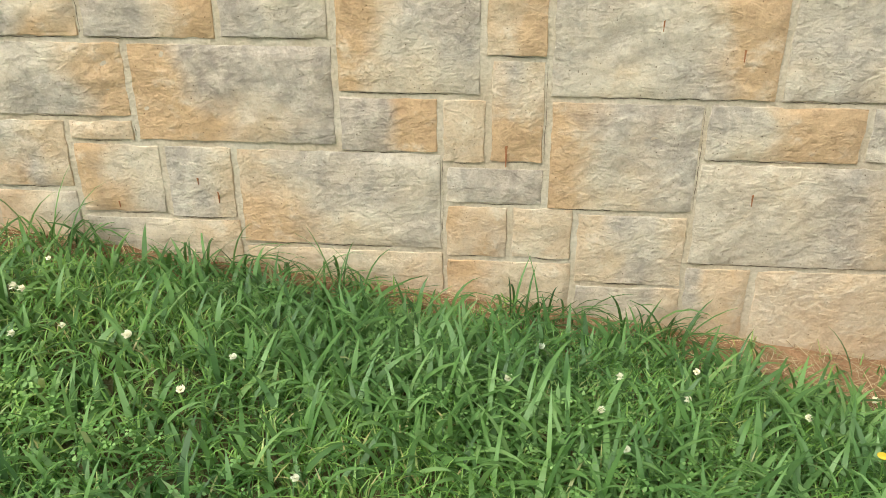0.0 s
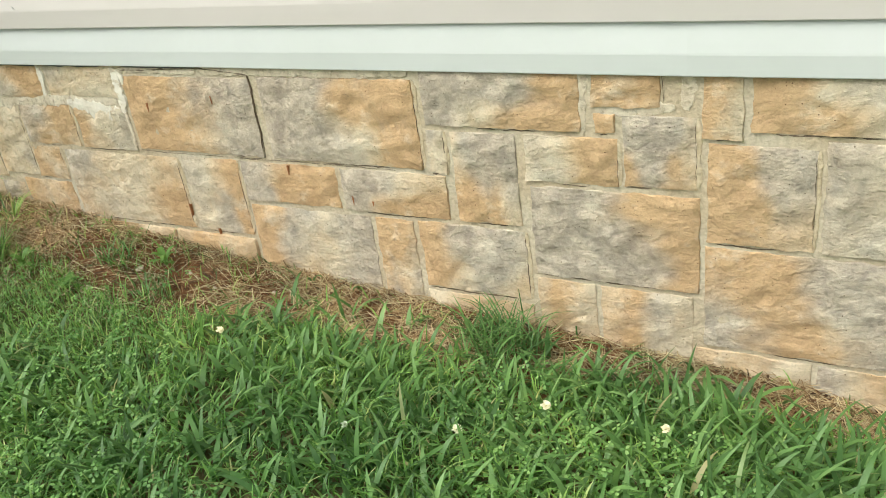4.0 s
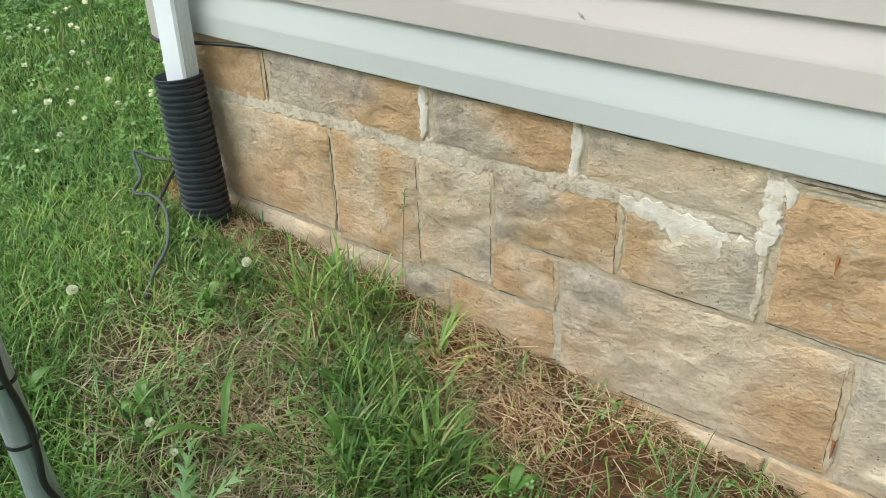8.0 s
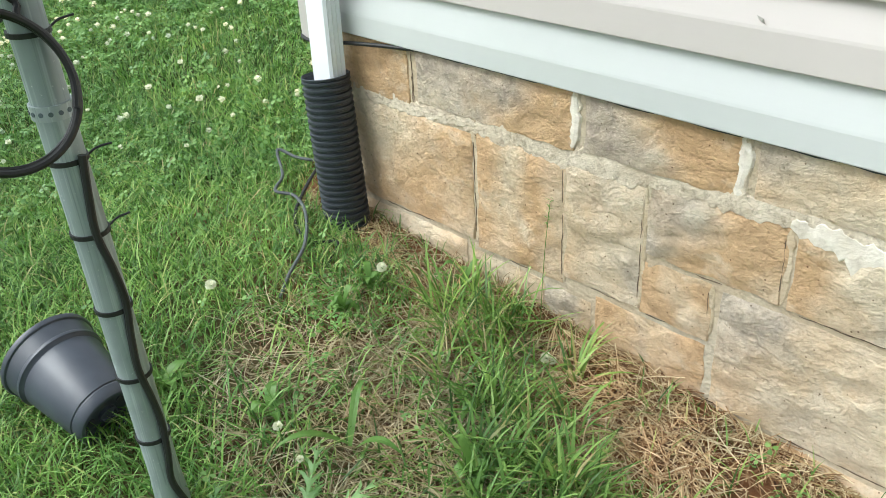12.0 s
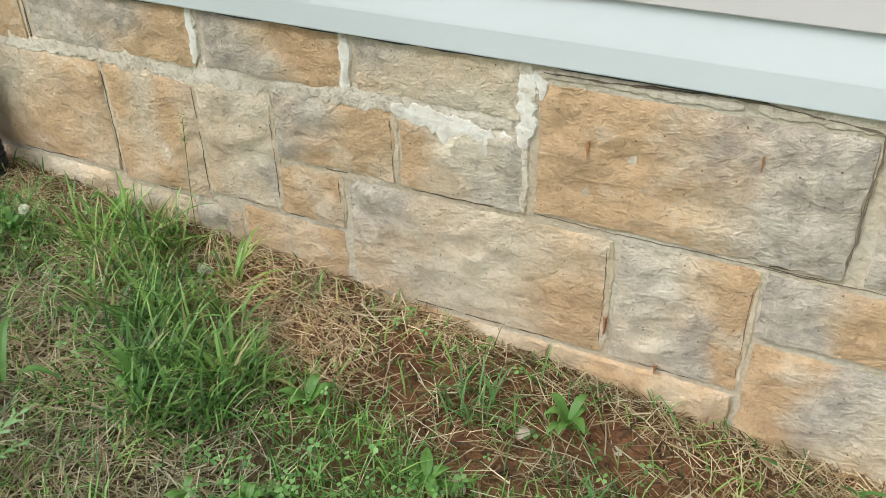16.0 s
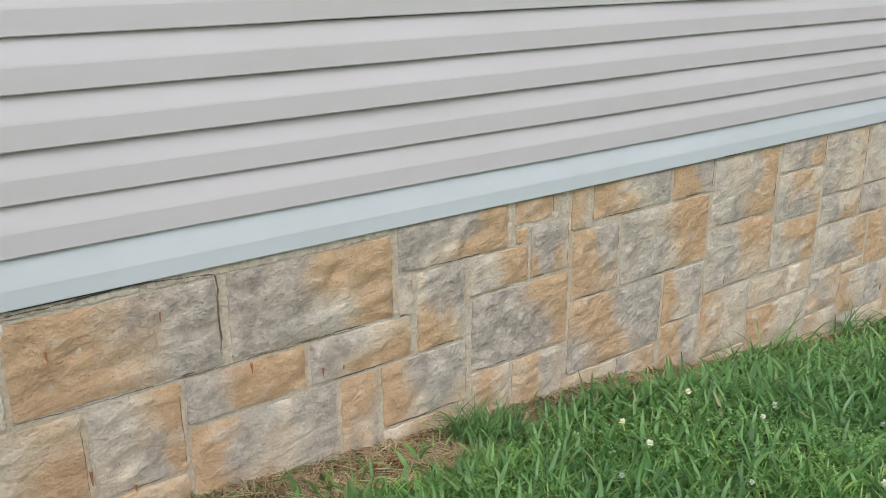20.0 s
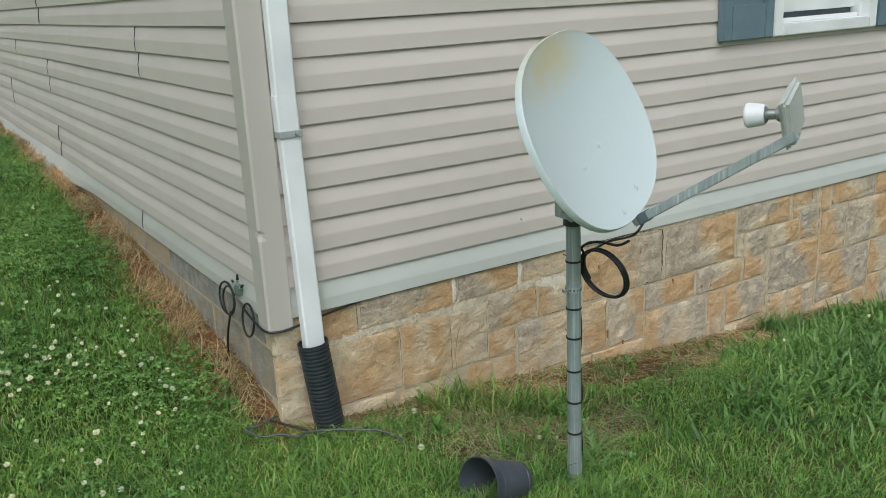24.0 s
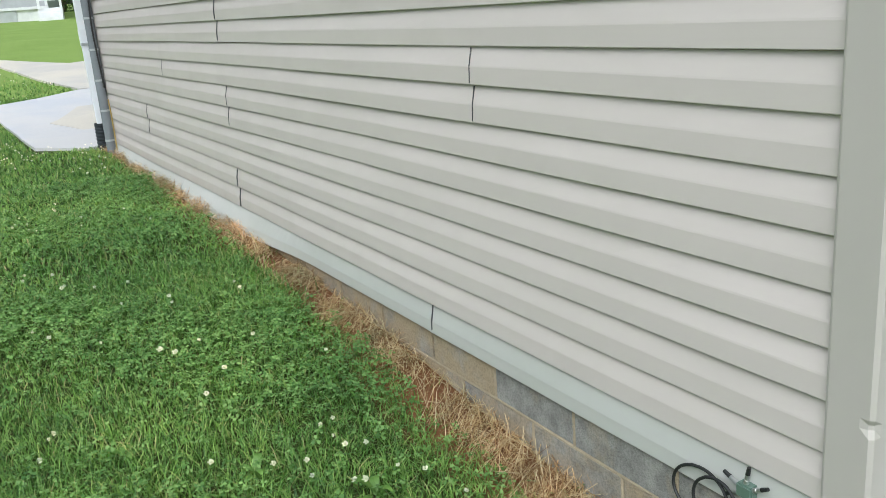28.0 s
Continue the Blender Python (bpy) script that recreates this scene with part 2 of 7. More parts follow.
def make_ground():
    m, n, l, b = material("soil", 0.95, spec=0.15)
    v = coords(n, l)
    a, f, k = noise_tex(n, l, v, 2.2, 4), noise_tex(n, l, v, 45, 6, 0.65), noise_tex(n, l, v, 9, 4)
    red = mix(n, l, k, (0.165, 0.075, 0.036), (0.285, 0.145, 0.073))
    brown = mix(n, l, k, (0.17, 0.14, 0.065), (0.24, 0.19, 0.10))
    sep = n.new("ShaderNodeSeparateXYZ")
    l.new(v, sep.inputs[0])
    # red clay near the house, green-brown turf soil away from it
    near = n.new("ShaderNodeMapRange")
    near.inputs["From Min"].default_value, near.inputs["From Max"].default_value = -0.55, -0.25
    l.new(sep.outputs["Y"], near.inputs["Value"])
    dry = n.new("ShaderNodeMapRange")
    dry.inputs["From Min"].default_value, dry.inputs["From Max"].default_value = 4.2, 6.4
    l.new(sep.outputs["X"], dry.inputs["Value"])
    red = mix(n, l, dry.outputs[0], red, mix(n, l, k, (0.33, 0.185, 0.10), (0.48, 0.30, 0.175)))
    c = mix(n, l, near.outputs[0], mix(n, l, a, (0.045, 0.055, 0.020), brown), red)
    far = n.new("ShaderNodeMapRange")
    far.inputs["From Min"].default_value, far.inputs["From Max"].default_value = 8.5, 12.0
    l.new(sep.outputs["Y"], far.inputs["Value"])
    lawn = mix(n, l, noise_tex(n, l, v, 0.8, 6, 0.7), (0.17, 0.275, 0.055), (0.29, 0.40, 0.12))
    c = mix(n, l, far.outputs[0], c, lawn)
    # near-black green base under the end lawn, lawn colour farther off
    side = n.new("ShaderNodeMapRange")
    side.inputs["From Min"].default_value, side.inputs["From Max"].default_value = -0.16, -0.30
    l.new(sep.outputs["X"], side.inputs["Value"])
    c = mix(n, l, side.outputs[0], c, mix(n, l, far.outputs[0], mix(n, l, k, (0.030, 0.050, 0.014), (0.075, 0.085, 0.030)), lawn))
    for axis, a0, a1 in (("Y", -1.4, -2.6), ("X", -2.4, -3.6)):
        away = n.new("ShaderNodeMapRange")
        away.inputs["From Min"].default_value, away.inputs["From Max"].default_value = a0, a1
        l.new(sep.outputs[axis], away.inputs["Value"])
        c = mix(n, l, away.outputs[0], c, mix(n, l, noise_tex(n, l, v, 1.1, 6, 0.7), (0.075, 0.15, 0.03), (0.15, 0.25, 0.06)))
    l.new(mix(n, l, 0.6, c, ramp(n, l, f, (0.3, (0.5, 0.5, 0.5)), (0.65, (1.15, 1.15, 1.15))), "MULTIPLY"), b.inputs["Base Color"])
    bump(n, l, b, f, 0.7, 0.02)
    return m


def make_galvanised(name="galvanised_steel", dark=(0.265, 0.32, 0.33), pale=(0.385, 0.445, 0.455)):
    m, n, l, b = material(name, 0.5, 0.35)
    v = coords(n, l)
    mp = n.new("ShaderNodeMapping")
    mp.inputs["Scale"].default_value = (1, 1, 0.12)
    l.new(v, mp.inputs["Vector"])
    a, f = noise_tex(n, l, mp.outputs[0], 60, 4), noise_tex(n, l, v, 9, 4)
    c = mix(n, l, a, dark, pale)
    run = n.new("ShaderNodeMapping")
    run.inputs["Scale"].default_value = (1, 1, 0.015)
    l.new(v, run.inputs["Vector"])
    streak = noise_tex(n, l, run.outputs[0], 130, 3, 0.6)
    c = mix(n, l, ramp(n, l, streak, (0.54, (0, 0, 0)), (0.66, (0.75,) * 3)), c, tuple(x * 1.35 for x in pale))
    c = mix(n, l, ramp(n, l, streak, (0.34, (0.5,) * 3), (0.42, (0, 0, 0))), c, tuple(x * 0.6 for x in dark))
    spot = noise_tex(n, l, v, 210, 2, 0.5)
    c = mix(n, l, ramp(n, l, spot, (0.70, (0, 0, 0)), (0.75, (0.8,) * 3)), c, (0.66, 0.70, 0.70))
    l.new(mix(n, l, ramp(n, l, f, (0.45, (0, 0, 0)), (0.7, (0.6,) * 3)), c, (0.20, 0.24, 0.24)), b.inputs["Base Color"])
    l.new(ramp(n, l, a, (0.3, (0.4,) * 3), (0.7, (0.6,) * 3)), b.inputs["Roughness"])
    return m


def make_block():
    """Concrete block: pitted grey, with tan clay stains where the object's colour asks for them."""
    m, n, l, b = material("concrete_block", 0.95, spec=0.2)
    v = coords(n, l, 11.0)
    a, f, p = noise_tex(n, l, v, 4.5, 6, 0.6, 0.4), noise_tex(n, l, v, 130, 5, 0.7), noise_tex(n, l, v, 14, 5, 0.6)
    info, rgb, k = n.new("ShaderNodeObjectInfo"), n.new("ShaderNodeSeparateColor"), n.new("ShaderNodeMath")
    l.new(info.outputs["Color"], rgb.inputs[0])
    k.operation, k.inputs[1].default_value = "MULTIPLY_ADD", 0.5
    l.new(rgb.outputs[0], k.inputs[0])
    l.new(a, k.inputs[2])
    grey = mix(n, l, ramp(n, l, p, (0.38, (0, 0, 0)), (0.62, (1, 1, 1))), (0.235, 0.232, 0.222), (0.345, 0.338, 0.320))
    c = mix(n, l, ramp(n, l, k.outputs[0], (0.62, (0, 0, 0)), (0.88, (0.85, 0.85, 0.85))), grey, (0.40, 0.315, 0.205))
    l.new(mix(n, l, 0.6, c, ramp(n, l, f, (0.32, (0.5,) * 3), (0.56, (1.12,) * 3)), "MULTIPLY"), b.inputs["Base Color"])
    bump(n, l, b, mix(n, l, 0.4, f, p), 0.9, 0.010)
    return m


def make_dish():
    m, n, l, b = material("dish_paint", 0.38)
    v = coords(n, l)
    sep = n.new("ShaderNodeSeparateXYZ")
    l.new(v, sep.inputs[0])
    a, f = noise_tex(n, l, v, 6, 5, 0.65), noise_tex(n, l, v, 120, 3)
    spot = n.new("ShaderNodeVectorMath")
    spot.operation, spot.inputs[1].default_value = "DISTANCE", (-0.02, 0.232, 0.0)
    oval = n.new("ShaderNodeMapping")
    oval.inputs["Scale"].default_value = (0.42, 1.0, 0.0)
    l.new(v, oval.inputs["Vector"])
    l.new(oval.outputs[0], spot.inputs[0])
    up = n.new("ShaderNodeMapRange")
    up.inputs["From Min"].default_value, up.inputs["From Max"].default_value = 0.12, 0.02
    l.new(spot.outputs["Value"], up.inputs["Value"])
    stain = n.new("ShaderNodeMath")
    stain.operation = "MULTIPLY"
    l.new(up.outputs[0], stain.inputs[0])
    l.new(ramp(n, l, a, (0.30, (0.15,) * 3), (0.52, (0.95,) * 3)), stain.inputs[1])
    c = mix(n, l, f, (0.53, 0.61, 0.645), (0.58, 0.66, 0.69))
    l.new(mix(n, l, stain.outputs[0], c, (0.62, 0.55, 0.34)), b.inputs["Base Color"])
    return m


def make_concrete(name="driveway_concrete", dark=(0.50, 0.48, 0.45), pale=(0.58, 0.545, 0.48)):
    m, n, l, b = material(name, 0.9, spec=0.25)
    v = coords(n, l)
    a, f = noise_tex(n, l, v, 1.2, 5), noise_tex(n, l, v, 80, 4)
    c = mix(n, l, ramp(n, l, a, (0.4, (0, 0, 0)), (0.6, (1, 1, 1))), dark, pale)
    l.new(mix(n, l, 0.3, c, ramp(n, l, f, (0.3, (0.7,) * 3), (0.6, (1.05,) * 3)), "MULTIPLY"), b.inputs["Base Color"])
    return m


PAD = make_concrete("damp_concrete", (0.50, 0.515, 0.55), (0.56, 0.555, 0.56))
ARMGALV = make_galvanised("pale_arm_steel", (0.33, 0.385, 0.40), (0.46, 0.52, 0.53))
STONE, MORTAR, SOIL, GALV, BLOCK, DISH, CONCRETE = make_stone(), make_mortar(), make_ground(), make_galvanised(), make_block(), make_dish(), make_concrete()
SIDING = make_siding("beige_vinyl", (0.615, 0.560, 0.538), 0.35)
TRIM = make_siding("pale_vinyl_trim", (0.598, 0.612, 0.604), 0.45)
ENDTRIM = make_siding("grey_end_trim", (0.52, 0.525, 0.505), 0.45)
POST = make_siding("corner_post_vinyl", (0.50, 0.47, 0.44), 0.35)
WHITE = plain("white_enamel", (0.83, 0.86, 0.90), 0.35, vary=0.03, bumpy=0.02)
WINWHITE = plain("white_window_vinyl", (0.84, 0.865, 0.89), 0.4, vary=0.03, bumpy=0.02)
BLACK = plain("black_polyethylene", (0.034, 0.041, 0.050), 0.40, vary=0.3, bumpy=0.1)
CABLE = plain("cable_jacket", (0.016, 0.017, 0.018), 0.5, vary=0.3)
POTBLACK = plain("black_pot_plastic", (0.055, 0.064, 0.083), 0.36, vary=0.3, bumpy=0.12)
STEEL = plain("zinc_steel", (0.50, 0.51, 0.51), 0.35, 0.85, vary=0.15)
DARKGREY = plain("slate_grey_metal", (0.12, 0.152, 0.172), 0.5, 0.2)
GREYBOX = plain("light_grey_metal", (0.46, 0.485, 0.50), 0.5, 0.2)
LNB = plain("grey_plastic", (0.50, 0.535, 0.52), 0.5, vary=0.06)
SHUTTER = plain("slate_blue_vinyl", (0.155, 0.225, 0.275), 0.45, vary=0.06, bumpy=0.15, scale=60)
SMEAR = make_crumbly("pale_mortar_smear", (0.575, 0.48, 0.36), (0.71, 0.625, 0.50))
JOINT = make_crumbly("tan_joint_mortar", (0.52, 0.41, 0.275), (0.62, 0.52, 0.375), 0.5)
BEAD = plain("tan_mortar_bead", (0.42, 0.35, 0.25), 0.95, vary=0.25, scale=110, bumpy=0.9)
WHITEMORTAR = make_crumbly("white_mortar_patch", (0.69, 0.62, 0.52), (0.79, 0.735, 0.645), 0.3)
RUST = plain("rust_stain", (0.37, 0.155, 0.065), 0.9, vary=0.4, scale=90, bumpy=0.2)
PLASTER = plain("interior_plaster", (0.5, 0.48, 0.44), 0.9)
SHINGLE = plain("roof_shingle", (0.12, 0.11, 0.10), 0.95, vary=0.3, bumpy=0.5)
FARSIDE = plain("far_grey_siding", (0.42, 0.43, 0.47), 0.6, vary=0.06)
FARWHITE = plain("far_white_skirting", (0.75, 0.76, 0.78), 0.6, vary=0.05)
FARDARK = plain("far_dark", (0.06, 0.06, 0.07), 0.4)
PEBBLE = plain("pale_pebble", (0.55, 0.46, 0.36), 0.8, vary=0.2, scale=60, bumpy=0.3)
BARK = plain("bark", (0.12, 0.09, 0.065), 0.95, vary=0.3, bumpy=0.6)
BRASS = plain("green_copper", (0.20, 0.30, 0.25), 0.5, 0.5)
GREYWIRE = plain("grey_cable_jacket", (0.085, 0.097, 0.10), 0.5, vary=0.3)
WIRE_YELLOW = plain("yellow_cable", (0.45, 0.33, 0.10), 0.6)

GRASS = make_foliage("coarse_grass_blades", (0.0, (0.068, 0.155, 0.043)), (0.45, (0.130, 0.265, 0.080)), (0.85, (0.192, 0.352, 0.122)), (0.985, (0.25, 0.41, 0.165)), (1.0, (0.40, 0.37, 0.20)), gloss=0.45)
FINE = make_foliage("fine_grass_blades", (0.0, (0.045, 0.115, 0.025)), (0.30, (0.140, 0.300, 0.068)), (0.55, (0.215, 0.405, 0.095)), (0.86, (0.320, 0.50, 0.150)), (0.96, (0.42, 0.50, 0.19)), (1.0, (0.55, 0.47, 0.28)))
CLOVER = make_foliage("clover_leaflets", (0.0, (0.10, 0.235, 0.062)), (0.55, (0.205, 0.385, 0.118)), (1.0, (0.33, 0.53, 0.21)))
STRAW = make_foliage("dry_pine_straw", (0.0, (0.15, 0.085, 0.045)), (0.25, (0.37, 0.245, 0.145)), (0.55, (0.59, 0.455, 0.305)), (1.0, (0.82, 0.73, 0.57)), gloss=0.6)
PETAL = make_foliage("clover_blossom", (0.0, (0.84, 0.83, 0.76)), (1.0, (0.93, 0.93, 0.89)), gloss=0.7)
DEADGRASS = make_foliage("dead_grass_stems", (0.0, (0.20, 0.14, 0.085)), (0.3, (0.40, 0.32, 0.21)), (0.7, (0.55, 0.47, 0.35)), (1.0, (0.70, 0.64, 0.52)), gloss=0.6)
WEED = make_foliage("weed_leaf", (0.0, (0.14, 0.28, 0.06)), (1.0, (0.24, 0.42, 0.11)))
THISTLE = make_foliage("thistle_leaf", (0.0, (0.16, 0.30, 0.11)), (1.0, (0.25, 0.42, 0.17)))
TREELEAF = make_foliage("tree_leaves", (0.0, (0.03, 0.07, 0.015)), (1.0, (0.07, 0.14, 0.03)))
TUFT = make_foliage("tuft_grass_blades", (0.0, (0.046, 0.110, 0.028)), (0.45, (0.155, 0.305, 0.076)), (0.85, (0.295, 0.480, 0.145)), (0.94, (0.32, 0.44, 0.15)), (1.0, (0.48, 0.40, 0.22)), gloss=0.5)
TALL = make_foliage("tall_grass_blades", (0.0, (0.068, 0.150, 0.036)), (0.45, (0.190, 0.350, 0.082)), (0.85, (0.325, 0.505, 0.145)), (0.95, (0.38, 0.48, 0.18)), (1.0, (0.52, 0.44, 0.24)), gloss=0.45)
PINESTRAW = make_foliage("orange_pine_straw", (0.0, (0.15, 0.075, 0.035)), (0.25, (0.40, 0.25, 0.135)), (0.6, (0.60, 0.435, 0.265)), (1.0, (0.78, 0.67, 0.50)), gloss=0.55)
LITTER = make_foliage("brown_litter", (0.0, (0.055, 0.030, 0.018)), (0.5, (0.14, 0.075, 0.042)), (0.85, (0.26, 0.15, 0.085)), (1.0, (0.46, 0.35, 0.23)), gloss=0.7)
DANDELION = plain("yellow_blossom", (0.75, 0.52, 0.03), 0.7)


def make_glass():
    m, n, l, b = material("window_glass", 0.03)
    b.inputs["Transmission Weight"].default_value = 1.0
    b.inputs["IOR"].default_value = 1.45
    return m


GLASS = make_glass()


# ---------------------------------------------------------------- mesh helpers
def obj(name, bm, mat, parent=None, label="", smooth=False):
    me = bpy.data.meshes.new(name)
    bm.normal_update()
    bm.to_mesh(me)
    bm.free()
    if smooth:
        for p in me.polygons:
            p.use_smooth = True
        me.set_sharp_from_angle(angle=radians(38))
    me.materials.append(mat)
    ob = new(name, me)
    if parent:
        ob.parent = parent
    if label:
        ob["label"] = label
    return ob


part = obj


def thing(name, at, label, category, group="", kind=""):
    ob = new(name)
    ob.matrix_world = at if isinstance(at, Matrix) else Matrix.Translation(at)
    ob.empty_display_size = 0.05
    return tagged(ob, label, category, group, kind)


def box(bm, x0, x1, y0, y1, z0, z1, bevel=0.0):
    r = bmesh.ops.create_cube(bm, size=1.0)
    vs = r["verts"]
    for v in vs:
        v.co = Vector((x0 + (v.co.x + 0.5) * (x1 - x0), y0 + (v.co.y + 0.5) * (y1 - y0), z0 + (v.co.z + 0.5) * (z1 - z0)))
    if bevel:
        es = list({e for v in vs for e in v.link_edges})
        bmesh.ops.bevel(bm, geom=es, offset=bevel, segments=2, affect="EDGES")
    return bm


def boxed(*dims, bevel=0.0):
    return box(bmesh.new(), *dims, bevel=bevel)


def lathe(profile, seg=32, bm=None, axis=None):
    """Turned body from (radius, height) pairs; axis: a matrix to lay it."""
    bm = bm or bmesh.new()
    rings = []
    for r, z in profile:
        rings.append([bm.verts.new(Vector((r * math.cos(2 * math.pi * k / seg), r * math.sin(2 * math.pi * k / seg), z))) for k in range(seg)])
    for a, b in zip(rings, rings[1:]):
        for k in range(seg):
            bm.faces.new((a[k], a[(k + 1) % seg], b[(k + 1) % seg], b[k]))
    if axis:
        bm.transform(axis)
    return bm


def tube(points, radius, seg=10, bm=None, smooth_steps=8):
    """A round cord along a smooth curve through the points."""
    bm = bm or bmesh.new()
    P = [Vector(p) for p in points]
    fine = []
    for i in range(len(P) - 1):
        a, b, c, d = P[max(i - 1, 0)], P[i], P[i + 1], P[min(i + 2, len(P) - 1)]
        for s in range(smooth_steps):
            u = s / smooth_steps
            fine.append(0.5 * ((2 * b) + (c - a) * u + (2 * a - 5 * b + 4 * c - d) * u * u + (3 * b - a - 3 * c + d) * u ** 3))
    fine.append(P[-1])
    up, rings = Vector((0.31, 0.17, 0.93)), []
    for i, p in enumerate(fine):
        t = (fine[min(i + 1, len(fine) - 1)] - fine[max(i - 1, 0)]).normalized()
        side = t.cross(up)
        side = side.normalized() if side.length > 1e-4 else t.orthogonal().normalized()
        up = side.cross(t).normalized()
        rings.append([bm.verts.new(p + radius * (math.cos(2 * math.pi * k / seg) * side + math.sin(2 * math.pi * k / seg) * up)) for k in range(seg)])
    for a, b in zip(rings, rings[1:]):
        for k in range(seg):
            bm.faces.new((a[k], a[(k + 1) % seg], b[(k + 1) % seg], b[k]))
    bm.faces.new(rings[0][::-1]), bm.faces.new(rings[-1])
    return bm


def raw_mesh(name, verts, sizes, loops, mat, label, category, smooth=False):
    """One object of kind stuff from flat arrays."""
    me = bpy.data.meshes.new(name)
    me.vertices.add(len(verts))
    me.vertices.foreach_set("co", verts.astype(np.float32).ravel())
    me.loops.add(len(loops))
    me.loops.foreach_set("vertex_index", loops.astype(np.int32))
    me.polygons.add(len(sizes))
    me.polygons.foreach_set("loop_start", np.concatenate(([0], np.cumsum(sizes)[:-1])).astype(np.int32))
    if smooth:
        me.polygons.foreach_set("use_smooth", np.ones(len(sizes), bool))
    me.update(calc_edges=True)
    me.materials.append(mat)
    return tagged(new(name, me), label, category, kind="stuff")


# ---------------------------------------------------------------- the lie of the land
def ease(a, b, x):
    u = np.clip((x - a) / (b - a), 0, 1)
    return u * u * (3 - 2 * u)


def land(x, y):
    """Height of the ground."""
    x, y = np.asarray(x, float), np.asarray(y, float)
    flat = ease(5.0, 8.5, y)
    z = np.interp(x - np.maximum(x, 0) * flat, [-60, -8, -2, 0, 1, 2, 3.4, 4.2, 7.2, 10, 60], [0.6, 0.05, -0.04, -0.075, -0.16, -0.275, -0.385, -0.54, -0.92, -1.05, -2.0])
    z = z + np.interp(y, [-60, -6, 0, 1, 1.8, 3, 5, 7.6, 10, 13, 20, 34, 44, 60, 200], [-0.8, -0.02, 0, 0.12, 0.22, 0.33, 0.42, 0.46, 0.55, 0.82, 1.35, 1.70, 1.95, 2.6, 6.0])
    z = z + 0.11 * ease(0.05, 0.7, -y) * ease(0.9, 2.6, x)
    z = z + 0.03 * ease(0.0, 0.6, -y) * ease(1.6, 0.4, x) * ease(-0.6, 0.3, x)
    z = z + np.interp(y, [-0.1, 0.1, 0.7, 1.8, 2.5, 4.6, 6.0], [0, 0.07, 0.085, 0.065, 0.05, 0.03, 0.0]) * ease(-0.18, -0.02, x) * ease(0.06, 0.01, x)
    return z + 0.012 * np.sin(3.1 * x + 1.3 * y) * np.cos(2.3 * y - x) * ease(0.0, 0.5, np.abs(y))


def make_land():
    xs = np.unique(np.concatenate([np.linspace(-80, -6, 18), np.linspace(-6, 9, 151), np.linspace(9, 90, 16)]))
    ys = np.unique(np.concatenate([np.linspace(-70, -5, 14), np.linspace(-5, 10, 151), np.linspace(10, 36, 40), np.linspace(36, 240, 20)]))
    X, Y = np.meshgrid(xs, ys)
    V = np.stack([X, Y, land(X, Y)], -1).reshape(-1, 3)
    nx = len(xs)
    a = (np.arange(len(ys) - 1)[:, None] * nx + np.arange(nx - 1)[None]).ravel()
    L = np.stack([a, a + 1, a + nx + 1, a + nx], 1)
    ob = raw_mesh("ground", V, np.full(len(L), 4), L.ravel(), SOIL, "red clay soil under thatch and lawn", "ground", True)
    return tagged(ob, kind="structure")


make_land()

# ---------------------------------------------------------------- the house shell
LAP, TRIM_TOP, TRIM_LOW, STEP_X = 0.1143, 0.48, 0.368, 6.30
LEN_X, LEN_Y, EAVE = 15.0, 7.62, 2.88
WX0, WX1, WZ0, WZ1 = 2.70, 3.45, 1.235, 2.45


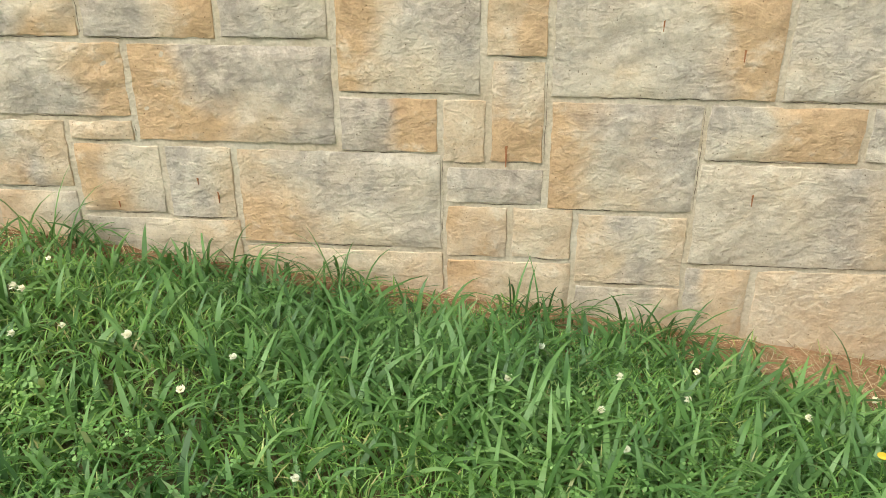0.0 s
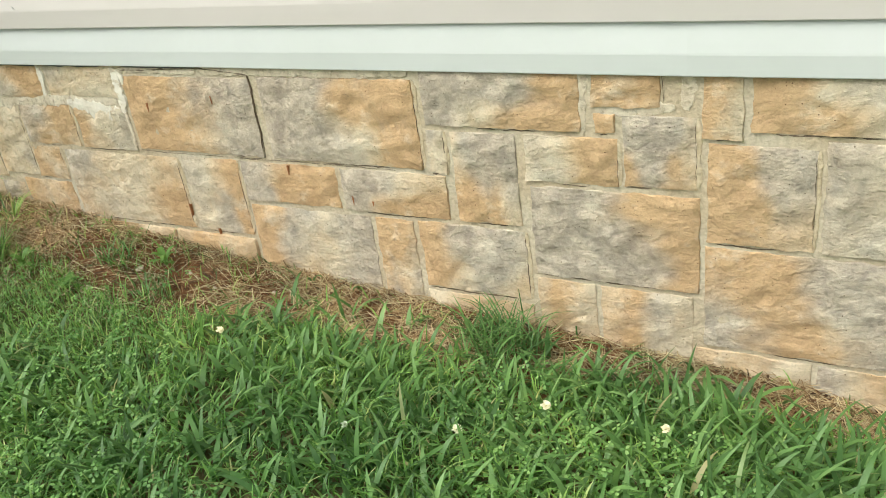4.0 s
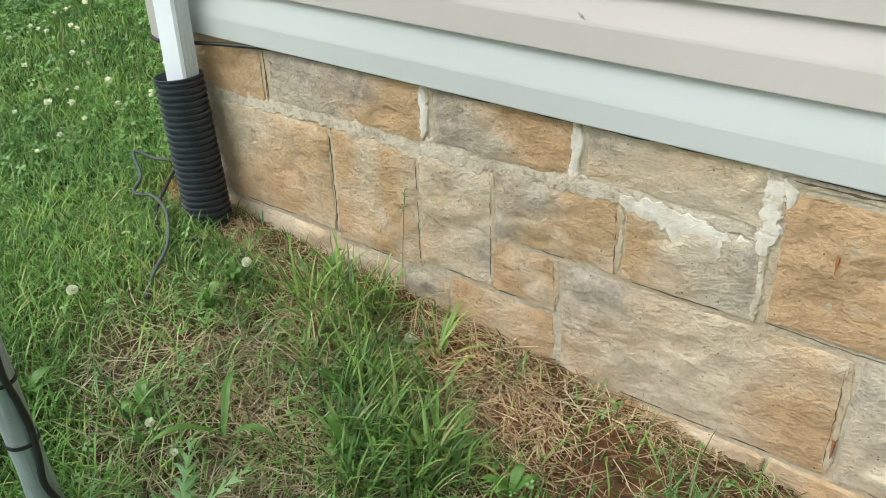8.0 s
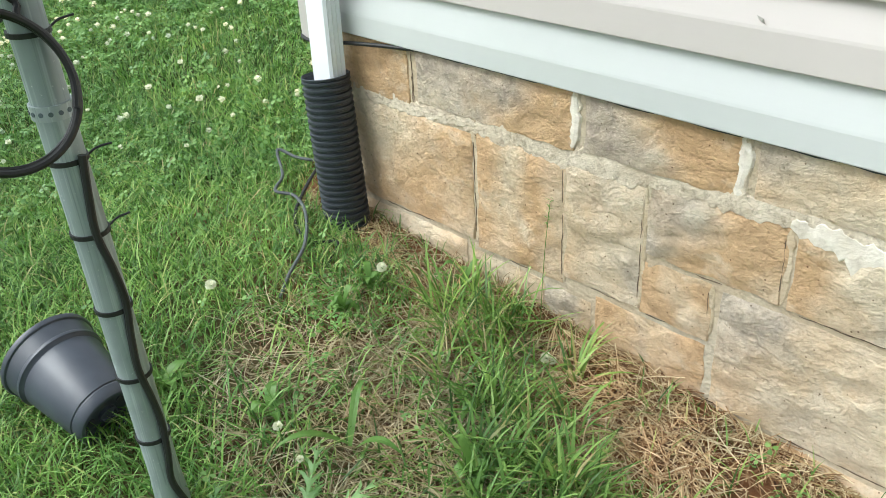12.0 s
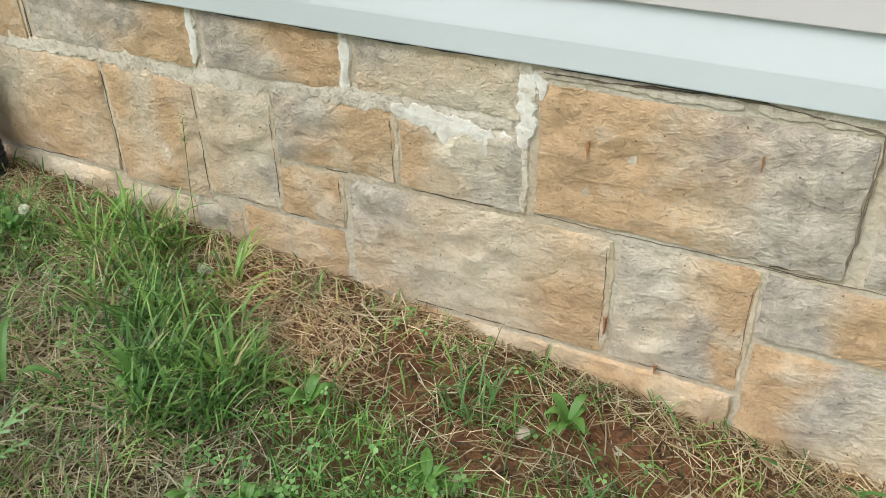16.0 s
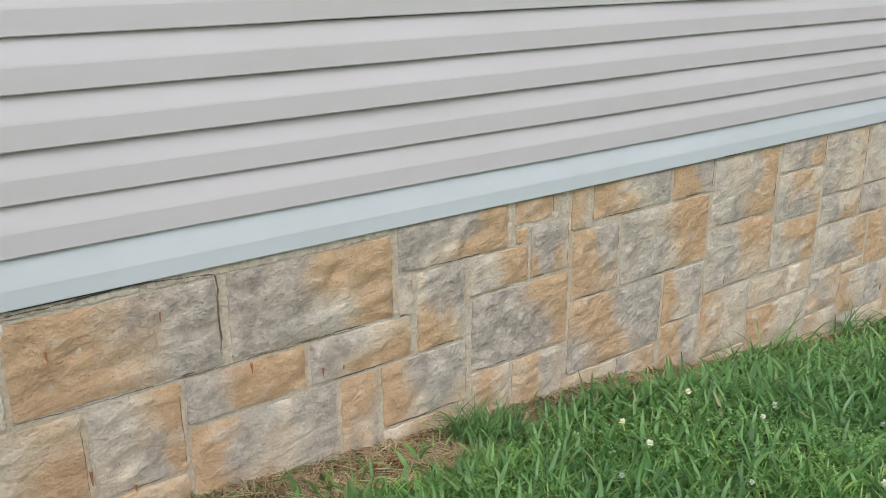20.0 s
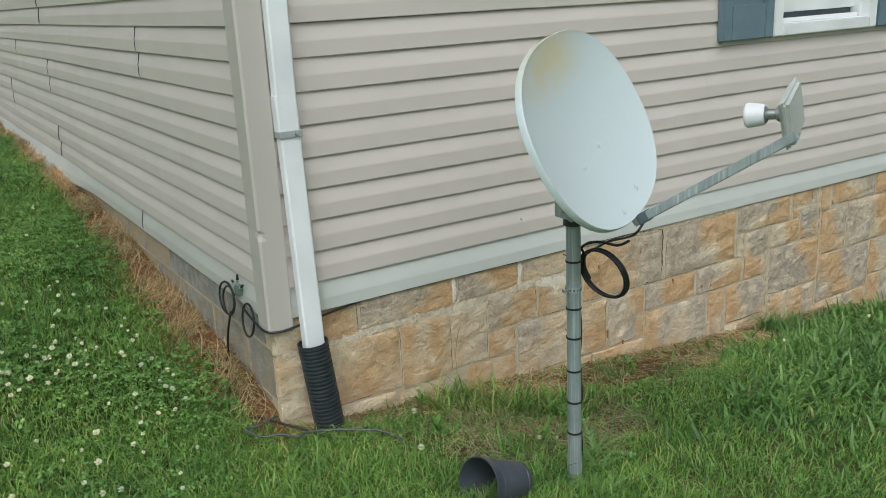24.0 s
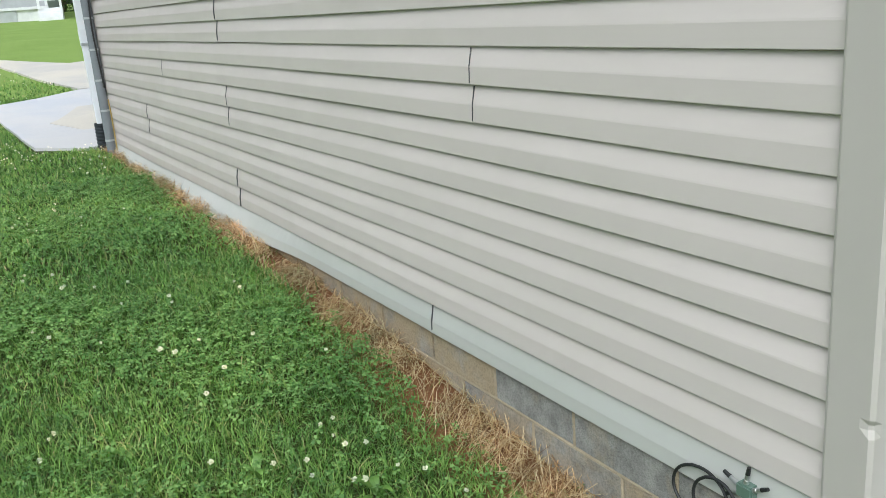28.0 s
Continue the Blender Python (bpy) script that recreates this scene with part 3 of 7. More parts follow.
def shell():
    bm = bmesh.new()
    box(bm, 0, LEN_X, -0.0002, 0.20, -1.9, 0.365)
    for x0, x1, z0, z1 in ((0, WX0, 0.365, EAVE), (WX1, LEN_X, 0.365, EAVE), (WX0, WX1, 0.365, WZ0), (WX0, WX1, WZ1, EAVE)):
        box(bm, x0, x1, 0.006, 0.20, z0, z1)
    front = tagged(obj("wall_front", bm, MORTAR), "long house wall of cast stone below beige vinyl siding", "wall", kind="structure")
    bm = bmesh.new()
    box(bm, 0.012, 0.20, 0.20, LEN_Y, -1.0, EAVE)
    left = tagged(obj("wall_left", bm, BLOCK), "end wall of concrete block below beige vinyl siding", "wall", kind="structure")
    # unseen walls, floor and ceiling added to keep the room behind the window dark
    tagged(obj("wall_back", boxed(0.0, LEN_X, LEN_Y, LEN_Y + 0.2, -1.0, EAVE), PLASTER), "unseen plain back wall closing the house", "wall", kind="structure")
    tagged(obj("wall_right", boxed(LEN_X - 0.2, LEN_X, 0.2, LEN_Y, -1.9, EAVE), PLASTER), "unseen plain far end wall closing the house", "wall", kind="structure")
    tagged(obj("floor", boxed(0.2, LEN_X - 0.2, 0.2, LEN_Y, 0.40, 0.45), PLASTER), "unseen plain floor closing the house", "floor", kind="structure")
    tagged(obj("ceiling", boxed(0.2, LEN_X - 0.2, 0.2, LEN_Y, 2.75, 2.80), PLASTER), "unseen plain ceiling closing the house", "ceiling", kind="structure")
    # unseen roof; its eaves are added to shade the siding
    bm = bmesh.new()
    e = 0.32
    c = [(-e, -e), (LEN_X + e, -e), (LEN_X + e, LEN_Y + 0.2 + e), (-e, LEN_Y + 0.2 + e)]
    lo, hi = [bm.verts.new((x, y, EAVE)) for x, y in c], [bm.verts.new((x, y, EAVE + 0.14)) for x, y in c]
    r0, r1 = bm.verts.new((-e, LEN_Y / 2, EAVE + 1.6)), bm.verts.new((LEN_X + e, LEN_Y / 2, EAVE + 1.6))
    bm.faces.new(lo[::-1])
    for k in range(4):
        bm.faces.new((lo[k], lo[(k + 1) % 4], hi[(k + 1) % 4], hi[k]))
    bm.faces.new((hi[0], hi[1], r1, r0)), bm.faces.new((hi[2], hi[3], r0, r1)), bm.faces.new((hi[1], hi[2], r1)), bm.faces.new((hi[3], hi[0], r0))
    tagged(obj("roof", bm, SHINGLE), "unseen low gabled shingle roof, wide eaves added to shade the siding", "roof", kind="structure")
    return front, left


WALL_FRONT, WALL_LEFT = shell()


# ---------------------------------------------------------------- dutch-lap vinyl siding
def lap_profile(courses, crease=0.48):
    """(out, up) outline of courses of dutch-lap siding from the bottom lip upward: an upright face, a crease and a cove that leans back."""
    pts = [(0.001, 0.004)]
    for k in range(courses):
        z = k * LAP
        pts += [(0.011, z + 0.0015), (0.0148, z), (0.0158, z + 0.002), (0.0158, z + (crease - 0.02) * LAP), (0.0151, z + (crease + 0.025) * LAP), (0.0036, z + 0.985 * LAP)]
    return pts


def panel(u0, u1, z, courses, proud, seed, wave=None, crease=0.48):
    prof = lap_profile(courses, crease)
    n = max(2, int((u1 - u0) / (0.06 if wave else 0.18)))
    bm, cols = bmesh.new(), []
    for i in range(n + 1):
        u = u0 + (u1 - u0) * i / n
        sway = 0.0016 * math.sin(u * 2.1 + seed) + 0.0009 * math.sin(u * 6.3 + 2 * seed)
        drop, bulge = wave(-u) if wave else (0.0015 * math.sin(u * 1.3 + seed), 0.0)
        cols.append([bm.verts.new((u, -(o + proud + sway * (o > 0.01) + bulge * max(0.0, 1 - zz / LAP)), z + zz + drop * (1 - zz / (courses * LAP)))) for o, zz in prof])
    for a, b in zip(cols, cols[1:]):
        for k in range(len(prof) - 1):
            bm.faces.new((a[k], b[k], b[k + 1], a[k + 1]))
    return bm


def clad(wall, length, seams, skip=None, turn=None, z0=TRIM_TOP, rows=10):
    """Double-course panels, with overlapping butt seams, on one wall."""
    for r in range(rows + 1):
        z, courses = z0 + 2 * r * LAP, 2
        if z + 2 * LAP > EAVE + 0.03:
            courses = 1
        ends = [0.0] + sorted(s for s in seams[r % len(seams)] if 0.2 < s < length - 0.2) + [length]
        for k, (a, b) in enumerate(zip(ends, ends[1:])):
            spans = [(a, b + (0.025 if b < length else 0))]
            if skip and z + courses * LAP > skip[2] + 0.02 and z < skip[3] - 0.02:
                spans = [(p, q) for p, q in ((a, min(b, skip[0])), (max(a, skip[1]), b)) if q - p > 0.02]
            for p, q in spans:
                pr = 0.0026 * (k % 2)
                bm = panel(-q if turn else p, -p if turn else q, z, courses, pr, r * 1.7 + k)
                ob = part("siding_panel", bm, SIDING, wall)
                if turn:
                    ob.matrix_basis = turn


TURN = pose(0, 0, 0, 0, 0, -90)
clad(WALL_FRONT, LEN_X, [[3.54, 7.2, 10.8], [1.14, 5.8, 9.5], [2.21, 5.7, 9.3], [4.4, 8.1, 11.7], [1.2, 4.8, 8.4]], skip=(WX0 - 0.04, WX1 + 0.04, WZ0 - 0.04, WZ1 + 0.06))
clad(WALL_LEFT, LEN_Y, [[3.86, 6.9], [5.95], [3.86], [1.33, 5.24], [3.86], [1.33, 5.24]], turn=TURN)
# pale starter trim, stepping down past the corner block of the front wall
part("trim_strip", panel(0.0, 3.19, TRIM_LOW - 0.002, 1, 0.001, 0.3, crease=0.41), TRIM, WALL_FRONT, "pale weathered vinyl starter trim")
part("trim_strip", panel(3.17, STEP_X, TRIM_LOW - 0.002, 1, 0.0028, 1.3, crease=0.41), TRIM, WALL_FRONT, "pale weathered vinyl starter trim")
part("siding_panel", panel(STEP_X + 0.012, LEN_X, TRIM_TOP - 2 * LAP, 2, 0.0, 0.9), SIDING, WALL_FRONT)
part("trim_strip", panel(STEP_X + 0.012, LEN_X, TRIM_TOP - 3 * LAP, 1, 0.001, 0.8, crease=0.41), TRIM, WALL_FRONT, "pale weathered vinyl starter trim")
part("channel_strip", boxed(STEP_X - 0.012, STEP_X + 0.014, -0.028, 0.008, TRIM_TOP - 3 * LAP - 0.01, TRIM_TOP + 0.008, bevel=0.002), POST, WALL_FRONT, "vertical grey-beige vinyl channel at the step")
def sag(y):
    """How far the end wall's loose starter trim hangs down and bellies out."""
    f = min(1.0, max(0.0, (y - 2.7) / 2.0))
    f = f * f * (3 - 2 * f)
    if y > 5.14:
        return -0.022 - 0.008 * math.sin(2.6 * (y - 5.14)), 0.045 + 0.010 * math.sin(3.1 * y)
    return -0.040 * f + 0.006 * math.sin(5.0 * y) * f, 0.068 * f + 0.010 * f * math.sin(4.1 * y + 1.0)


for y0, y1, w in ((0.0, 1.72, None), (1.70, 5.15, sag), (5.13, 7.62, sag)):
    ob = part("trim_strip", panel(-y1, -y0, TRIM_LOW - 0.002, 1, 0.001 if y0 != 1.70 else 0.0028, y0 + 0.4, wave=w, crease=0.41), ENDTRIM, WALL_LEFT, "warped pale vinyl starter trim")
    ob.matrix_basis = TURN


def seam_gap(u, z0, z1, left, width=0.0035):
    """A dark sliver that paints the shade at an overlapping seam's end, following the course's profile."""
    base = TRIM_TOP - 2 * LAP
    rows, bm, n = [], bmesh.new(), 12
    for k in range(n + 1):
        z = z0 + (z1 - z0) * k / n
        f = ((z - base) / LAP) % 1.0
        out = float(np.interp(f, [0, 0.46, 0.50, 1.0], [0.0158, 0.0158, 0.0151, 0.0036])) + 0.0052
        w = width * (0.25 + 0.75 * math.sin(math.pi * (0.1 + 0.8 * k / n))) / 2
        rows.append([bm.verts.new((u + s * w + 0.004 * math.sin(2.5 * k / n), -o, z)) for s, o in ((-1, 0.0), (-1, out), (1, out), (1, 0.0))])
    for a, b in zip(rows, rows[1:]):
        for k in range(3):
            bm.faces.new((a[k], b[k], b[k + 1], a[k + 1]))
    ob = part("seam_gap", bm, FARDARK, WALL_LEFT if left else WALL_FRONT, "dark sliver for the shade at a siding seam")
    if left:
        ob.matrix_basis = TURN


for y, z0, z1, w in ((3.86, 0.485, 0.59, 0.003), (3.865, 0.60, 0.70, 0.003), (1.70, 0.378, 0.475, 0.003), (5.15, 0.375, 0.43, 0.005), (1.33, 1.17, 1.275, 0.002), (1.335, 1.285, 1.39, 0.0016),
                     (3.86, 0.945, 1.045, 0.003), (3.855, 1.055, 1.16, 0.0025), (5.95, 0.715, 0.815, 0.0025), (5.945, 0.83, 0.93, 0.002), (5.24, 1.175, 1.275, 0.003), (3.86, 1.405, 1.505, 0.0025), (3.86, 1.515, 1.62, 0.002)):
    seam_gap(-y, z0, z1, True, w)


def siding_nick(x, z):
    """A small puncture with a lifted chip."""
    bm = bmesh.new()
    a = [bm.verts.new(p) for p in ((x - 0.012, -0.0180, z + 0.009), (x - 0.002, -0.0205, z + 0.002), (x + 0.003, -0.0180, z - 0.003), (x + 0.001, -0.0215, z + 0.006), (x - 0.006, -0.0180, z + 0.001))]
    for f in ((0, 1, 3), (1, 2, 3), (0, 4, 1), (4, 2, 1)):
        bm.faces.new([a[i] for i in f])
    part("siding_nick", bm, POST, WALL_FRONT, "small torn nick in the vinyl")


siding_nick(1.12, 0.545)


def corner_post():
    bm = bmesh.new()
    w, d, o, z0, z1 = 0.066, 0.076, 0.026, 0.335, EAVE
    ring = [(w, 0.004), (w, -o), (w - 0.006, -o - 0.002), (0.0, -o - 0.002), (-o + 0.006, -o - 0.002), (-o - 0.002, -o + 0.006), (-o - 0.002, 0.0), (-o - 0.002, d - 0.006), (-o, d), (0.004, d)]
    cols = []
    for z in (z0, z0 + 0.01, 0.60, 0.672, 0.69, 0.70, 0.712, 0.73, 0.80, 1.6, z1):
        dent = 0.0045 if z in (0.69, 0.70) else 0.0
        cols.append([bm.verts.new((x + dent * (k in (4, 5)), y + dent * (k in (4, 5)), z)) for k, (x, y) in enumerate(ring)])
    for a, b in zip(cols, cols[1:]):
        for k in range(len(ring) - 1):
            bm.faces.new((a[k], b[k], b[k + 1], a[k + 1]))
    return part("corner_post", bm, POST, WALL_FRONT, "beige vinyl corner post with a dented edge")


corner_post()

# ---------------------------------------------------------------- cast stones of the front wall
G = None
STRETCH_A = [(0.0, 0.32, 0.232, 0.37), (0.34, 0.765, 0.245, 0.37), (0.79, 1.10, 0.252, 0.37), (1.125, 1.43, 0.262, 0.37), (0.0, 0.506, -0.035, 0.215), (0.511, 0.744, -0.05, 0.222),
             (0.748, 0.925, -0.03, 0.225), (0.935, 1.19, 0.09, 0.235), (1.205, 1.44, 0.088, 0.235), (0.93, 1.07, -0.035, 0.082), (0.83, 1.07, G, -0.045), (0.70, 0.815, G, -0.065),
             (0.0, 0.48, G, -0.048), (0.49, 0.69, G, -0.062), (1.09, 1.60, -0.165, 0.078), (1.08, 1.50, G, -0.18), (1.465, 1.955, 0.098, 0.335), (1.62, 1.84, -0.165, 0.085), (1.515, 1.835, G, -0.178)]
STRETCH_B = [(1.985, 2.48, 0.098, 0.34), (1.855, 2.19, -0.042, 0.085), (2.205, 2.54, -0.042, 0.085), (1.855, 2.28, G, -0.055), (2.295, 2.42, G, -0.055), (2.435, 2.75, -0.255, -0.052),
             (2.435, 2.755, G, -0.268), (2.50, 2.915, 0.222, 0.37), (2.495, 2.55, 0.092, 0.21), (2.565, 2.745, -0.04, 0.21), (2.765, 3.0, 0.09, 0.212), (3.012, 3.178, 0.095, 0.27),
             (2.94, 3.10, 0.285, 0.37), (2.945, 2.995, 0.222, 0.272), (3.19, 3.275, 0.222, 0.37), (2.77, 3.185, -0.17, 0.078), (2.77, 2.93, G, -0.182), (2.94, 3.17, G, -0.182), (3.20, 3.425, -0.03, 0.21)]
STRETCH_C = [(3.29, 3.685, 0.24, 0.37), (3.70, 3.925, 0.24, 0.37), (3.44, 3.92, -0.03, 0.228), (3.195, 3.675, -0.31, -0.042), (3.69, 3.915, -0.25, -0.045), (3.69, 3.92, G, -0.262),
             (3.45, 3.67, G, -0.322), (3.17, 3.44, G, -0.322), (3.94, 4.35, 0.09, 0.35), (4.37, 4.69, 0.24, 0.37), (4.37, 4.695, 0.03, 0.225), (3.93, 4.36, -0.18, 0.075),
             (4.375, 4.70, -0.185, 0.015), (3.93, 4.24, -0.465, -0.192), (4.255, 4.51, -0.32, -0.205), (4.525, 4.69, -0.325, -0.20), (4.255, 4.69, G, -0.338), (3.92, 4.24, G, -0.478), (4.715, 5.035, 0.088, 0.355)]
STRETCH_D = [(4.72, 5.04, -0.05, 0.072), (5.055, 5.40, -0.05, 0.072), (5.055, 5.395, 0.088, 0.37), (5.415, 5.69, -0.045, 0.225), (5.705, 6.05, 0.10, 0.228), (4.72, 5.145, -0.262, -0.065),
             (5.16, 5.695, -0.325, -0.065), (5.71, 5.965, -0.34, -0.195), (4.71, 4.95, -0.47, -0.278), (4.965, 5.145, -0.328, -0.276), (4.965, 5.205, -0.54, -0.342), (5.22, 5.405, -0.55, -0.342),
             (5.42, 5.975, -0.62, -0.345), (4.71, 4.95, G, -0.485), (4.965, 5.41, G, -0.558), (5.425, 5.98, G, -0.635), (5.415, 5.775, 0.24, 0.37), (5.79, 6.06, 0.24, 0.37), (5.71, 6.075, -0.18, 0.088)]
STRETCH_E = [(5.98, 6.09, -0.365, -0.195), (6.105, 6.24, -0.36, -0.092), (6.09, 6.24, -0.08, 0.21), (6.075, 6.285, 0.225, 0.37), (6.255, 6.81, -0.18, 0.085), (6.32, 6.81, 0.10, 0.145),
             (5.99, 6.245, -0.48, -0.38), (5.99, 6.155, -0.64, -0.492), (6.17, 6.33, -0.64, -0.492), (6.26, 6.64, -0.49, -0.195), (6.345, 6.635, -0.71, -0.505), (6.655, 7.04, -0.34, -0.195),
             (6.65, 7.235, -0.64, -0.352), (5.99, 6.335, G, -0.655), (6.65, 6.82, G, -0.655), (6.84, 7.30, G, -0.655), (6.35, 6.64, G, -0.722), (6.825, 7.20, -0.18, 0.14), (7.055, 7.27, -0.335, -0.195)]


# how each block above is mottled, upper half / lower half, from left to right:
# d dark grey, g grey, s pale grey, c cream, t tan, o ochre, r deep ochre, m grey over ochre
MOTTLE_A = """ctoo/ctoo dgmo/sgoo dtoo/dgor gctc/tccc tcto/ctot ocot/otot ctcc/tccs mgoo/goot occs/otss otto/oott otto/ttog gsgt/gttt ctct/tttt tctt/ttgt gtct/tsto
tctc/tttt oomg/ootg ssto/scgo cgtt/tttt"""
MOTTLE_B = """dgoo/dgcr gtoo/gooo gdct/dtoo ogcg/otcg ooot/tgcs ogds/ocgt cttt/tttt gdgr/gcor sgss/scsc cgdg/oooc scoo/csto gdgs/ogot otto/toot oror/oror ootc/ottc
dgor/ggdo totc/tttt tosc/toss oodg/oott"""
MOTTLE_C = """ocgg/oocg oogg/ootg ssor/sgcr oogg/gotg oggs/occg oogs/otgs gctt/ctct tttc/tttt scgo/sgor ddgo/cggr sooc/ggdo sgoo/sgtt soor/scgo otss/ttcc ttct/tctt
tctt/cttt oocs/ttss tttt/tttt sgct/gcct"""
MOTTLE_D = """gdct/sgot dgto/ggto sscc/scto ggoo/dsgs gsct/gsto ssto/sggr odgg/ootg ddoo/gmor gstt/togt tttt/tott otsc/tots ggst/gsgt tggs/otcs ttcg/tttt gsct/tgtt
ttct/tttt ootg/occs tgcs/tttt otgd/oscs"""
MOTTLE_E = """tctt/tttt tgst/orro ooto/ttoo scss/sccs gssr/scgo ssss/ssss ggdg/sggg ottt/ttot ttct/tctt oggg/octg tgst/ttgt gsoo/stro scgt/ssgt otct/tttt gttt/tttt
tttt/cttt gsgt/tttt ssgs/sgss ggss/ssgs"""
SHARE = {"d": (1.0, 0.0, 0.0), "g": (0.70, 0.0, 0.25), "s": (0.36, 0.0, 0.75), "c": (0.0, 0.05, 1.0), "t": (0.05, 0.34, 0.35), "o": (0.0, 0.80, 0.05), "r": (0.0, 1.12, 0.0), "m": (0.50, 0.50, 0.0)}


def mottled(pattern, u, v, seed, depth):
    """Shares of grey, ochre and cream at a place of a block, its patches wandering at their borders."""
    rows = pattern.split("/")[::-1]
    p = Vector((u * 3.1 + seed, v * 2.3, 4.4))
    a, b = u * 4 - 0.5 + 0.55 * noise.noise(p), v * 2 - 0.5 + 0.45 * noise.noise(p + Vector((9, 3, 5)))
    a, b = min(2.999, max(0.0, a)), min(0.999, max(0.0, b))
    i, fa, fb = int(a), a - int(a), b
    pick = [SHARE[rows[q][i + k]] for q in (0, 1) for k in (0, 1)]
    return [((pick[0][c] * (1 - fa) + pick[1][c] * fa) * (1 - fb) + (pick[2][c] * (1 - fa) + pick[3][c] * fa) * fb) * depth[c] for c in range(3)] + [1.0]


def stone(x0, x1, z0, z1, rng, pattern=None):
    """A rough-faced block, nearly flush with its joints: a displaced front grid whose ragged rim fades into the mortar in places."""
    cx, cz = (x0 + x1) / 2, (z0 + z1) / 2
    w, h = x1 - x0 + (0.009 if x0 < 1.9 else 0.003), z1 - z0 + 0.003
    fineness = 0.014 if x0 < 3.3 else 0.018 if x0 < 4.8 else 0.03
    nx, nz = max(4, min(34, round(w / fineness))), max(4, min(20, round(h / fineness)))

    def cuts(n, size):
        e = 0.004 / size
        return [0.0] + [e + (1 - 2 * e) * k / n for k in range(n + 1)] + [1.0]
    us, vs = cuts(nx, w), cuts(nz, h)
    bm, grid = bmesh.new(), []
    tilt, seed = rng.uniform(-0.005, 0.005), rng.uniform(0, 90)
    proud = 1.4 if x0 > 3.9 else 1.35 if x0 > 1.9 else 1.0
    for j, v in enumerate(vs):
        row = []
        for i, u in enumerate(us):
            edge = i in (0, len(us) - 1) or j in (0, len(vs) - 1)
            x, z = (u - 0.5) * w, (v - 0.5) * h
            near = min(u * w, (1 - u) * w, v * h, (1 - v) * h)
            if near < 0.006:
                x += 0.005 * noise.noise(Vector((z * 30, seed, 7.0 if u > 0.5 else 1.0)))
                z += 0.005 * noise.noise(Vector(((u - 0.5) * w * 30, seed + 5, 7.0 if v > 0.5 else 1.0)))
            p = Vector((x * 9 + 3 * z + seed, z * 13 - 3 * x, 0.3))
            face = 0.0045 * (1 - 2.2 * abs(noise.noise(p))) + 0.0045 * noise.noise(p * 2.7) + 0.0045 * (0.35 - abs(noise.noise(p * 5.3)))
            rim = 0.0032 * (0.5 + noise.noise(Vector((x * 16 + seed, z * 16, 7.7)))) + 0.0045 * max(0.0, 1 - v * h / 0.03) * max(0.0, 0.6 + noise.noise(Vector((x * 12, seed, 3.1))))
            f = min(1.0, near / 0.03)
            brow = 1 - 0.85 * max(0.0, 1 - (1 - v) * h / 0.022) if x0 < 1.9 else 1.0
            y = 0.0045 if edge else -proud * brow * (rim * (1 - 0.5 * f) + (0.003 + face) * f) - tilt * (u - 0.5) * f
            row.append(bm.verts.new((x, y, z)))
        grid.append(row)
    for j in range(len(vs) - 1):
        for i in range(len(us) - 1):
            bm.faces.new((grid[j][i], grid[j][i + 1], grid[j + 1][i + 1], grid[j + 1][i]))
    rim = grid[0] + [r[-1] for r in grid[1:]] + grid[-1][-2::-1] + [r[0] for r in grid[-2:0:-1]]
    back = [bm.verts.new((v.co.x, 0.03, v.co.z)) for v in rim]
    for k in range(len(rim)):
        bm.faces.new((rim[k], back[k], back[(k + 1) % len(rim)], rim[(k + 1) % len(rim)]))
    ob = part("stone", bm, STONE, WALL_FRONT, smooth=True)
    ledge = -0.007 if z1 < -0.15 and 0.8 < x0 < 2.3 else 0.0
    ob.location = (cx + 0.01 * min(1.0, x0 * 4), ledge, cz)
    tone = ob.data.attributes.new("mottle", "FLOAT_COLOR", "POINT")
    if ledge:
        pattern = "tott/tgto"
    pattern = pattern or rng.choice(("gsto/sgoo", "otgs/otcs", "sgct/ggto", "ctoo/tcgo", "gdso/sgct"))
    for k, p in enumerate(ob.data.vertices):
        tone.data[k].color = mottled(pattern, p.co.x / w + 0.5, p.co.z / h + 0.5, seed, (0.72, 0.70, 1.0) if x0 < 1.45 else (0.92, 0.90, 1.0) if x0 < 3.9 else (0.76, 0.66, 1.0))


def lay_stones():
    rng = random.Random(4)
    for group, mottles in ((STRETCH_A, MOTTLE_A), (STRETCH_B, MOTTLE_B), (STRETCH_C, MOTTLE_C), (STRETCH_D, MOTTLE_D), (STRETCH_E, MOTTLE_E)):
        for (x0, x1, z0, z1), pattern in zip(group, mottles.split()):
            if z0 is None:
                z0 = min(float(land((x0 + x1) / 2, 0)) - 0.10, z1 - 0.12)
            stone(x0, x1, z0, z1, rng, pattern)
    # past the meter box the same ashlar goes on at random
    x = 7.30
    while x < 14.6:
        w, z = rng.uniform(0.30, 0.55), 0.135
        while z > float(land(x, 0)) - 0.05:
            h = rng.choice((0.13, 0.14, 0.24, 0.26))
            if w > 0.42 and rng.random() < 0.6:
                s = rng.uniform(0.4, 0.6) * w
                stone(x, x + s - 0.012, z - h + 0.012, z, rng)
                stone(x + s, x + w - 0.012, z - h + 0.012, z, rng)
            else:
                stone(x, x + w - 0.012, z - h + 0.012, z, rng)
            z -= h
        x += w


lay_stones()


